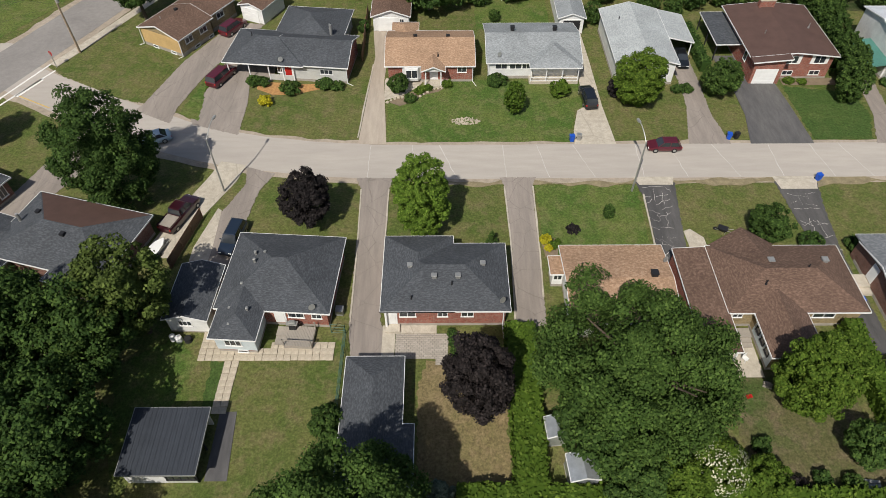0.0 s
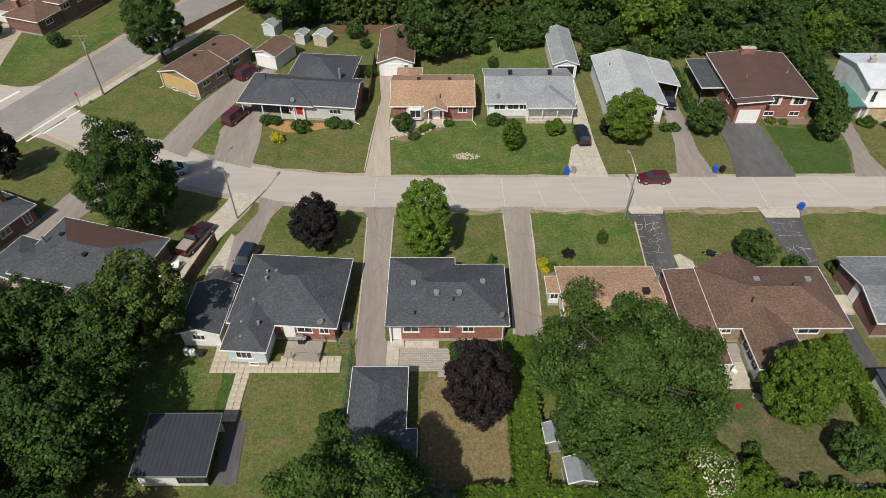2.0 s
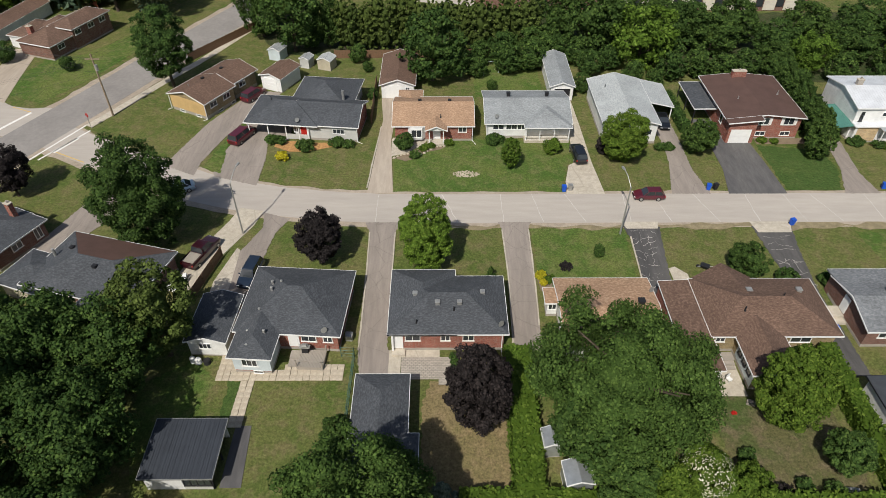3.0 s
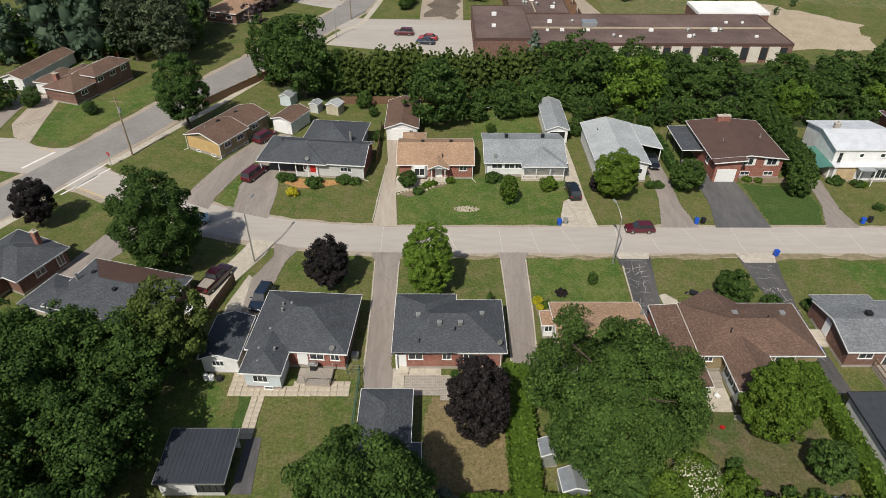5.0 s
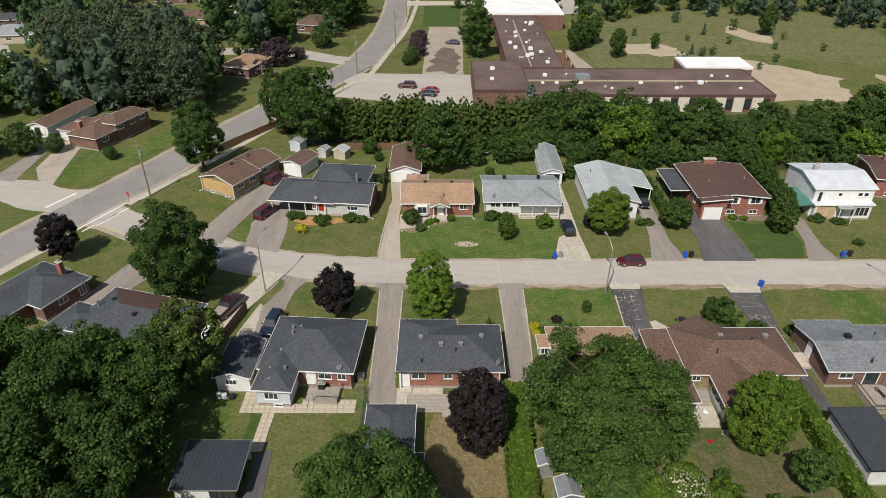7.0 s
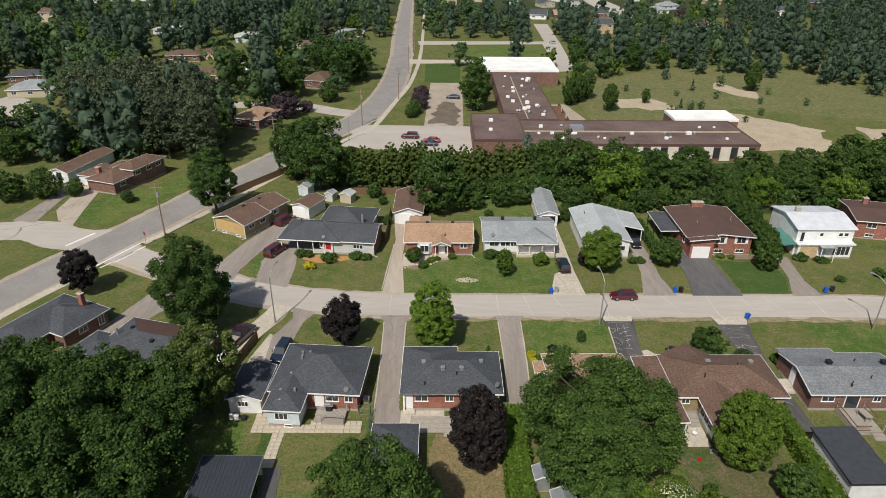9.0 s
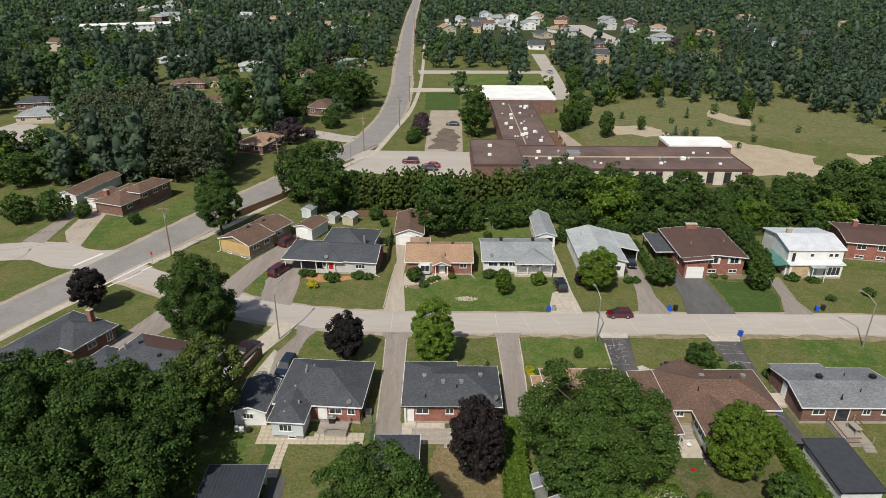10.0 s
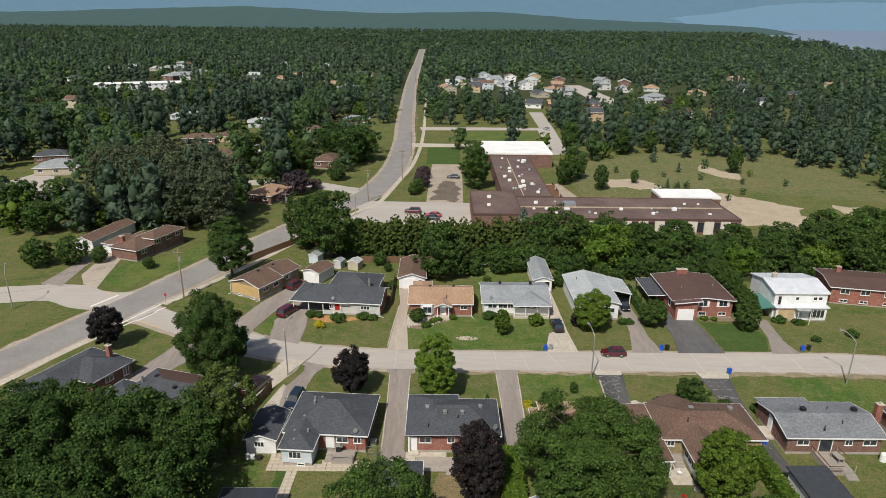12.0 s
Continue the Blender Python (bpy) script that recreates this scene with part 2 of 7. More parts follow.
L_GREEN = leaves("leaf_green", (0.046, 0.09, 0.022), (0.098, 0.158, 0.038))
L_DARK = leaves("leaf_dark", (0.045, 0.085, 0.02), (0.09, 0.145, 0.034))
L_ASH = leaves("leaf_ash", (0.058, 0.105, 0.023), (0.115, 0.18, 0.042))
L_LIME = leaves("leaf_lime", (0.085, 0.152, 0.02), (0.165, 0.25, 0.042))
L_HEDGE = leaves("leaf_hedge", (0.073, 0.128, 0.017), (0.138, 0.2, 0.032))
L_GROVE = leaves("leaf_grove", (0.036, 0.073, 0.018), (0.08, 0.135, 0.032))
L_PINE = leaves("leaf_pine_near", (0.066, 0.088, 0.05), (0.12, 0.148, 0.085), 0.25)
L_CEDAR = leaves("leaf_cedar", (0.062, 0.092, 0.022), (0.115, 0.155, 0.04), 0.2)
L_PURPLE = leaves("leaf_purple", (0.018, 0.015, 0.0155), (0.042, 0.034, 0.034), 0.1)
L_YELLOW = leaves("leaf_yellow", (0.4, 0.36, 0.02), (0.55, 0.5, 0.04))
L_BLUE = leaves("leaf_blue", (0.1, 0.14, 0.11), (0.17, 0.22, 0.19))
L_LILAC = leaves("leaf_lilac", (0.07, 0.05, 0.06), (0.12, 0.09, 0.1))
PETAL = leaves("petal_white", (0.6, 0.6, 0.45), (0.75, 0.75, 0.62))


def car_paint(name, c):
    m, nt, b = nodes_of(name, 0.3)
    b.inputs["Base Color"].default_value = (*c, 1)
    b.inputs["Coat Weight"].default_value = 0.8
    b.inputs["Specular IOR Level"].default_value = 0.5
    return m


# ---- mesh helpers ----
def link_bm(name, bm, mat):
    me = bpy.data.meshes.new(name)
    bmesh.ops.recalc_face_normals(bm, faces=bm.faces)
    bm.to_mesh(me)
    bm.free()
    me.materials.append(mat)
    return new(name, me)


def part(name, bm, mat, parent, label="", m=None):
    ob = link_bm(name, bm, mat)
    ob.parent = parent
    if m is not None:
        ob.matrix_basis = m
    return tagged(ob, label)


def thing(name, label, category, m=None, group="", kind=""):
    ob = new(name)
    ob.empty_display_size = 0.3
    if m is not None:
        ob.matrix_basis = m
    return tagged(ob, label, category, group, kind)


def solid(name, bm, mat, label, category, m=None, group="", kind=""):
    ob = link_bm(name, bm, mat)
    if m is not None:
        ob.matrix_basis = m
    return tagged(ob, label, category, group, kind)


def box(bm, x0, x1, y0, y1, z0, z1, bevel=0.0):
    v = [bm.verts.new((x, y, z)) for z in (z0, z1) for x, y in ((x0, y0), (x1, y0), (x1, y1), (x0, y1))]
    f = [bm.faces.new([v[i] for i in q]) for q in ((3, 2, 1, 0), (4, 5, 6, 7), (0, 1, 5, 4), (1, 2, 6, 5), (2, 3, 7, 6), (3, 0, 4, 7))]
    if bevel:
        bmesh.ops.bevel(bm, geom=list({e for q in f for e in q.edges}), offset=bevel, segments=2, affect="EDGES")
    return bm


def boxed(*a, bevel=0.0):
    return box(bmesh.new(), *a, bevel=bevel)


def prism(bm, pts, z0, z1):
    lo = [bm.verts.new((x, y, z0)) for x, y in pts]
    hi = [bm.verts.new((x, y, z1)) for x, y in pts]
    n = len(pts)
    bm.faces.new(lo[::-1])
    bm.faces.new(hi)
    for i in range(n):
        bm.faces.new((lo[i], lo[(i + 1) % n], hi[(i + 1) % n], hi[i]))
    return bm


def tube(bm, a, b, r0, r1, n=8):
    a, b = Vector(a), Vector(b)
    q = (b - a).to_track_quat("Z", "Y")
    rings = []
    for p, r in ((a, r0), (b, r1)):
        rings.append([bm.verts.new(p + q @ Vector((r * math.cos(k * math.tau / n), r * math.sin(k * math.tau / n), 0))) for k in range(n)])
    for k in range(n):
        bm.faces.new((rings[0][k], rings[0][(k + 1) % n], rings[1][(k + 1) % n], rings[1][k]))
    bm.faces.new(rings[0][::-1])
    bm.faces.new(rings[1])
    return bm


def mesh_arrays(name, verts, faces, mats, index=None):
    """A mesh from equal-sided faces given as arrays."""
    me = bpy.data.meshes.new(name)
    nf, k = faces.shape
    me.vertices.add(len(verts))
    me.vertices.foreach_set("co", verts.astype(np.float32).ravel())
    me.loops.add(nf * k)
    me.loops.foreach_set("vertex_index", faces.astype(np.int32).ravel())
    me.polygons.add(nf)
    me.polygons.foreach_set("loop_start", np.arange(0, nf * k, k, dtype=np.int32))
    for mt in mats:
        me.materials.append(mt)
    if index is not None:
        me.polygons.foreach_set("material_index", index.astype(np.int32))
    me.update(calc_edges=True)
    me.validate()
    return me


# ---- ground and roads ----
def sheet(name, pts, z, mat, label, category, thick=0.3, ragged=0.0):
    """A flat piece of ground with an edge that goes into the soil."""
    if ragged:
        out = []
        for a, b in zip(pts, pts[1:] + pts[:1]):
            a, b = Vector((*a, 0)), Vector((*b, 0))
            k = max(1, int((b - a).length / (ragged * 1.2)))
            for i in range(k):
                q = a.lerp(b, i / k)
                w = noise.noise_vector(q * (0.45 / ragged)) * ragged * 1.3 + noise.noise_vector(q * (1.7 / ragged)) * ragged * 0.4
                out.append((q.x + w.x, q.y + w.y))
        pts = out
    return solid(name, prism(bmesh.new(), pts, z - thick, z), mat, label, category, kind="structure")


def curve_pts(pts, n=8):
    """A smooth line through plan points."""
    p = [Vector((*q, 0)) for q in pts]
    p = [2 * p[0] - p[1]] + p + [2 * p[-1] - p[-2]]
    out = []
    for i in range(1, len(p) - 2):
        for k in range(n):
            t = k / n
            out.append(0.5 * (2 * p[i] + (p[i + 1] - p[i - 1]) * t + (2 * p[i - 1] - 5 * p[i] + 4 * p[i + 1] - p[i + 2]) * t * t
                              + (3 * p[i] - p[i - 1] - 3 * p[i + 1] + p[i + 2]) * t ** 3))
    return out + [p[-2]]


def ribbon(name, pts, left, right, z, mat, label, category, rough_edge=0.0, n=8):
    """A strip along a smooth line; left and right are the distances of its edges."""
    line = curve_pts(pts, n)
    bm = bmesh.new()
    rows = []
    for i, p in enumerate(line):
        d = (line[min(i + 1, len(line) - 1)] - line[max(i - 1, 0)]).normalized()
        s = Vector((-d.y, d.x, 0))
        j = [rough_edge * noise.noise(p * 0.35 + Vector((k * 31, 0, 0))) for k in (0, 1)]
        a, b = p + s * (left + j[0]), p - s * (right + j[1])
        rows.append([bm.verts.new((q.x, q.y, h)) for q, h in ((a, z - 0.25), (a, z), (b, z), (b, z - 0.25))])
    for r0, r1 in zip(rows, rows[1:]):
        for k in range(3):
            bm.faces.new((r0[k], r1[k], r1[k + 1], r0[k + 1]))
    return solid(name, bm, mat, label, category, kind="structure")


bm = bmesh.new()
bmesh.ops.create_grid(bm, x_segments=60, y_segments=60, size=4900)
solid("ground", bm, GRASS, "mown grass ground with dry patches reaching the horizon", "ground", kind="structure")
MAIN = [(-85, -35), (-74, -10), (-67.8, 3.5), (-61.5, 17.5), (-55.5, 31), (-47.5, 50), (-38.5, 70), (-31, 88), (-24, 104), (-19.3, 130), (-17.5, 160), (-17.8, 200), (-20.5, 260), (-23, 340), (-27.5, 500), (-31, 750), (-36, 1100)]
STREET_LINE = [(100, -12), (86, -6), (74, -3.6), (60, -2.9), (30, -3.0), (0, -3.05), (-10, -2.8), (-20, -1.6), (-30, 0.8), (-40, 5.2), (-50, 10.3), (-59, 15.3)]
ribbon("road", MAIN[:12], 4.1, 4.1, 0.05, ROAD, "worn grey asphalt road curving through the suburb", "road")
ribbon("road", MAIN[11:], 3.4, 3.4, 0.05, ROAD, "straight grey asphalt road through the woods", "road")
ribbon("road_shoulder", MAIN, 5.3, 5.2, 0.03, SHOULDER, "pale sandy gravel shoulder beside the asphalt road", "road shoulder", 0.6, 12)
ribbon("street", STREET_LINE, 3.15, 3.15, 0.045, STREET, "pale chip-sealed side street with cracks", "street", 0.15)
ribbon("street_shoulder", STREET_LINE, 4.1, 3.7, 0.02, SHOULDER, "sandy gravel edge of the side street", "road shoulder", 0.5, 12)
ribbon("side_road", [(-62, 19.5), (-70, 20), (-78, 23.5), (-90, 22), (-110, 18)], 4.3, 4.3, 0.042, STREET, "pale worn side road joining the main road", "road", 0.3)
ribbon("side_road", [(-26, 107), (-34, 110.5), (-43, 115.5), (-56, 118), (-72, 117)], 3.6, 3.6, 0.043, STREET, "pale worn side street joining the main road", "road", 0.3)
ribbon("pavement", [(-78, -32), (-68.3, -11.4), (-64.6, -2.5), (-60.2, 6.5)], 0.75, 0.75, 0.06, CONCRETE, "narrow concrete pavement beside the road", "pavement")
ribbon("pavement", [(-55, 18.1), (-52.3, 23.4), (-46.3, 36.1), (-43, 42.6), (-33, 66), (-24, 86), (-20, 92.2), (-15.4, 121.7), (-11.2, 156), (-9.6, 222), (-12, 376)], 0.75, 0.75, 0.06, CONCRETE, "narrow concrete pavement beside the road", "pavement")


# ---- driveways and lawns ----
def drive(pts, mat, label, z=0.055):
    return sheet("driveway", pts, z, mat, label, "driveway", 0.3, 2.2 if mat is SAND else (0.12 if mat in (DRIVE, DRIVE_DARK) else 0.0))


def lawn(pts, mat, label, z=0.018):
    return sheet("lawn", pts, z, mat, label, "lawn", 0.3, 0.25)


drive([(-9.3, -6.0), (-4.6, -6.0), (-5.3, -8), (-5.2, -27), (-4.2, -29), (-4.2, -32.2), (-7.7, -32.2), (-8.3, -27), (-8.5, -8)], DRIVE, "worn asphalt driveway with dark patches beside brick bungalow")
drive([(8.0, -6.0), (12.4, -6.0), (11.8, -7.5), (11.6, -17), (11.3, -27.6), (8.3, -27.6), (8.6, -17), (8.5, -7.5)], DRIVE, "plain worn asphalt driveway between two bungalows")
drive([(24.2, -6.9), (28.9, -6.9), (28.3, -12), (27.6, -18), (25.1, -27), (23.9, -27), (24.4, -18), (24.8, -10)], DRIVE_DARK, "cracked black asphalt driveway with pale filled cracks")
drive([(40.9, -6.9), (46, -6.9), (45.1, -12), (44.4, -19), (44.5, -31), (40.9, -31), (42.2, -21), (41.4, -14)], DRIVE_DARK, "cracked black asphalt driveway with pale filled cracks")
drive([(40.9, -6.0), (46.3, -6.0), (45.6, -8.2), (41.3, -8.2)], CONCRETE, "pale broken concrete driveway apron", 0.062)
drive([(24.0, -6.0), (29.0, -6.0), (28.6, -7.4), (24.6, -7.4)], CONCRETE, "pale broken concrete driveway apron", 0.062)
drive([(-26.2, -2.9), (-23.0, -3.6), (-23.6, -6.5), (-26.6, -13), (-28.6, -18.5), (-31.6, -18.5), (-29.8, -12.5), (-27, -5.5)], CONCRETE, "pale concrete driveway under the parked pickup", 0.06)
drive([(-22.9, -3.9), (-19.2, -5.2), (-20.6, -8), (-21.3, -14), (-21.2, -21.2), (-25.8, -21.2), (-25.9, -17), (-24.2, -11.5), (-22.4, -7)], DRIVE, "worn asphalt driveway beside charcoal-roofed bungalow")
drive([(-24.8, -11), (-24.3, -11.4), (-24.1, -17), (-24.2, -21.2), (-26.2, -21.2), (-26.2, -17)], CONCRETE, "narrow concrete strip along the driveway", 0.064)
drive([(-6.0, 0.3), (-9.6, 0.4), (-9.2, 8), (-8.6, 20), (-9.3, 27), (-4.0, 27), (-6.6, 22.5), (-7, 14)], GRAVEL_DRIVE, "long pale gravel driveway to the white garage")
drive([(-6.9, 14), (-6.7, 9.5), (-4.4, 10.5), (-2.5, 12.2), (-1.6, 13.5), (-1.6, 14.6), (-6.7, 14.6)], CONCRETE, "concrete walk before the brick bungalow", 0.058)
drive([(17.9, 0.1), (23.2, 0.1), (22.7, 8), (22.6, 18), (22.4, 26), (19.2, 26), (20.4, 18), (20.4, 8), (19.2, 7), (18.2, 3)], CONCRETE, "wide pale concrete driveway to the grey garage")
drive([(32.4, 0.1), (37.8, 0.1), (36.9, 6), (37.2, 13), (37.2, 20), (34, 20), (34.4, 14), (34.1, 8)], DRIVE, "gravelly worn driveway to a carport")
drive([(40.3, 0.1), (48.4, 0.1), (48.1, 8), (47.7, 13.6), (44.4, 13.6), (44.2, 20), (40.8, 20), (41.5, 12), (41.4, 6)], DRIVE_GREY, "wide dark grey asphalt driveway")
drive([(56.4, 0.1), (61.3, 0.1), (60.7, 5), (61.8, 13.5), (59.6, 14), (58.5, 6)], DRIVE, "worn asphalt driveway to the teal carport")
drive([(-25.2, 2.2), (-31.6, 4.4), (-32.6, 7), (-31.2, 13), (-29.6, 22.5), (-22.5, 22), (-22.8, 14), (-25.8, 13.6), (-25.2, 9)], DRIVE, "wide worn asphalt driveway under the carport")
drive([(-34.6, 4.6), (-40, 7.4), (-39.2, 9), (-36.4, 19), (-31, 30), (-26.4, 29), (-29.5, 22.5), (-32.6, 15), (-34.5, 8)], DRIVE, "long worn driveway beside the yellow house")
drive([(-45.2, 4.6), (-41, 2.6), (-41.5, -3), (-46, -11), (-44.8, -19), (-50.5, -18), (-50, -10)], DRIVE, "brownish worn driveway behind the corner lot")
drive([(-72, 25.5), (-76, 28), (-79, 33), (-80.2, 46.5), (-75.6, 46.5), (-73.6, 34)], GRAVEL_DRIVE, "worn driveway to a white garage")
drive([(-80, 27), (-85, 28), (-84, 38), (-84.5, 47.5), (-80.8, 48), (-80.8, 38)], DRIVE, "worn driveway to a long white garage")
drive([(-31, 97), (-26.5, 90), (-24, 84.5), (-27, 76), (10, 66.5), (10, 94.5), (-5.5, 95), (-18, 95.5)], STREET, "wide pale school parking lot", 0.048)
drive([(-5.2, 94.8), (6.2, 94.8), (6.8, 124), (7.0, 150), (-4.2, 150), (-4.8, 124)], SHOULDER, "strip of sandy parking lot with damp patches", 0.05)
sheet("damp_patch", [(-4, 97), (4.6, 96.4), (5.4, 108), (4.4, 121), (-0.6, 122), (-1.6, 112), (-3.6, 108)], 0.056, DAMP, "dark damp patch on the sandy lot", "ground patch", 0.3, 1.6)
drive([(-13.5, 185), (13.5, 187), (13.5, 193), (-14, 194)], CONCRETE, "pale concrete crossing drive", 0.052)
drive([(-11, 230), (48, 233), (47, 200), (42, 170), (53, 172), (57, 236), (60, 300), (52, 300), (50, 241), (-12, 240)], STREET, "pale lane behind the school", 0.047)
drive([(103, 470), (117, 470), (122, 380), (118, 330), (100, 322), (104, 360)], STREET, "pale far cul-de-sac", 0.047)
drive([(76, 74), (103, 74), (110, 93), (88, 112), (80, 100)], SAND, "bare sandy yard beside the school", 0.03)
drive([(32, 87), (45, 92), (40, 120), (33, 120)], SHOULDER, "sandy strip beside the school wing", 0.03)
drive([(57, 116), (74, 114), (72, 128), (60, 128)], SAND, "bare sandy patch in the field", 0.03)
drive([(96, 140), (106, 128), (110, 138), (101, 152)], SAND, "bare sandy patch in the field", 0.03)
drive([(118, 84), (128, 80), (131, 92), (121, 95)], SAND, "bare sandy patch in the field", 0.03)
drive([(-145, 127), (-136, 124), (-128, 112), (-112, 100), (-100, 92), (-106, 88), (-124, 100), (-138, 108), (-148, 114)], STREET, "pale crescent street", 0.045)
drive([(28.0, -14.9), (28.8, -14.6), (30, -15.9), (30.1, -19.5), (28.2, -19.5)], CONCRETE, "pale concrete walk beside the black driveway", 0.066)
lawn([(-6.0, 0.6), (17.6, 0.5), (18.0, 4), (19.0, 7.2), (20.2, 8), (20.2, 14), (-1, 14), (-3.6, 10.6), (-6.2, 9.2)], GRASS_LUSH, "lush green front lawn with pale weedy spots")
lawn([(48.7, 1.0), (56.2, 0.9), (58.1, 6), (57.6, 11), (48.6, 12.4)], GRASS_DEEP, "short deep green front lawn")
lawn([(61.6, 1.2), (84, -0.6), (84, 14), (62.8, 14)], GRASS, "patchy green front lawn")
lawn([(12.2, -7.4), (24.2, -7.4), (24.0, -12), (23.7, -19.3), (13.2, -19.3), (12.2, -16)], GRASS_LUSH, "mown green front lawn")
lawn([(54, -8.0), (84, -9.8), (84, -18), (55, -18)], GRASS_LUSH, "mown green front lawn")
lawn([(-20.8, -36.8), (-21.0, -31.4), (-19.7, -31.4), (-19.8, -36.8)], GRASS_DEEP, "small patch of deep green grass")
lawn([(-1.3, -44), (-1.3, -34), (-0.6, -31.5), (6.8, -31), (6.7, -44)], GRASS_DRY, "dry straw-coloured back lawn")
lawn([(27.5, -46), (26.5, -33), (38.6, -31), (38.6, -46)], WEEDS, "bare weedy garden soil", 0.02)
lawn([(-26, -46), (-30, -32), (-25, -28.6), (-22.2, -31.4), (-24, -37.2)], GRASS_LUSH, "shaded back lawn under the trees")
lawn([(-58.4, 8.5), (-50, 6.8), (-46.5, 3.8), (-50.5, -6), (-57.8, -2.5), (-61, 4)], GRASS, "corner lawn with worn patches")
lawn([(-54, 16.4), (-45, 10.8), (-40, 9.0), (-37.4, 18), (-45, 22.6), (-42, 37), (-45.8, 35.5)], GRASS, "front lawn of the yellow house", 0.034)
lawn([(-31.0, 5.2), (-34.0, 6.6), (-32.4, 13), (-30.6, 19.5), (-30.2, 18.5), (-31.6, 12)], GRASS_LUSH, "narrow grass strip between two driveways", 0.07)
lawn([(45, 92), (80, 97), (92, 116), (150, 96), (150, 170), (100, 184), (58, 158), (44, 160)], grass("field_grass", (0.095, 0.13, 0.04), (0.14, 0.145, 0.06), (0.24, 0.19, 0.11), 0.55), "rough open field with sandy patches", 0.015)
lawn([(-76, 30), (-66, 25.5), (-61.4, 33.5), (-54.4, 52), (-60, 54), (-66, 44), (-72, 42)], GRASS_LUSH, "bright green lawn beside the main road", 0.026)
lawn([(-6.5, 151), (6.5, 151), (7.5, 184), (-6.7, 184)], GRASS_DEEP, "green school lawn", 0.02)
lawn([(10, 199), (44, 204), (46, 228), (10, 226)], GRASS_LUSH, "green lawn behind the school", 0.02)
# Dark sheet that paints the tree row's shade onto the ground.
sheet("shaded_soil", [(-38, 62), (-31, 44.5), (-18, 43), (18, 43.4), (36, 41), (58, 33), (90, 32), (128, 40), (140, 64), (60, 64), (-20, 64)], 0.012, FOREST_FLOOR_SHADE, "dark ground with painted shade beneath the tree row", "soil", 0.3, 0.6)
lawn([(6.5, 27.5), (6.5, 40), (18, 40), (18, 27.5)], GRASS_LUSH, "shaded back yard lawn", 0.02)

# stop lines and crossing marks
for a, b, w, mt in (((-60.4, 7.6), (-55.4, 18.6), 0.3, LINE), ((-58.6, 8.6), (-54.2, 16.8), 0.3, LINE), ((-57.2, 10.6), (-55.2, 14.6), 0.6, LINE), ((-57.0, 10.8), (-51.6, 8.0), 0.16, LINE_Y), ((-66.0, 22.4), (-68.8, 16.8), 0.5, LINE), ((-66.2, 22.6), (-69.8, 24.2), 0.16, LINE_Y)):
    d = (Vector(b) - Vector(a)).normalized() * w / 2
    sheet("road_marking", [(a[0] - d.y, a[1] + d.x), (a[0] + d.y, a[1] - d.x), (b[0] + d.y, b[1] - d.x), (b[0] - d.y, b[1] + d.x)], 0.058, mt, "worn painted line on the road", "road marking", 0.02)


# ---- buildings ----
def edge_board(parent, mat, p, q, h=0.15, t=0.05):
    bm = bmesh.new()
    p, q = Vector(p), Vector(q)
    s = Vector((-(q - p).y, (q - p).x, 0)).normalized() * t / 2
    v = [bm.verts.new(a + o + Vector((0, 0, k))) for k in (-h, 0.012) for a, o in ((p, -s), (q, -s), (q, s), (p, s))]
    for f in ((3, 2, 1, 0), (4, 5, 6, 7), (0, 1, 5, 4), (1, 2, 6, 5), (2, 3, 7, 6), (3, 0, 4, 7)):
        bm.faces.new([v[i] for i in f])
    part("fascia", bm, mat, parent)


def slab(bm, pts, t):
    """A slab from four top corners, t thick."""
    v = [bm.verts.new((x, y, z - k)) for k in (t, 0) for x, y, z in pts]
    for f in ((3, 2, 1, 0), (4, 5, 6, 7), (0, 1, 5, 4), (1, 2, 6, 5), (2, 3, 7, 6), (3, 0, 4, 7)):
        bm.faces.new([v[i] for i in f])


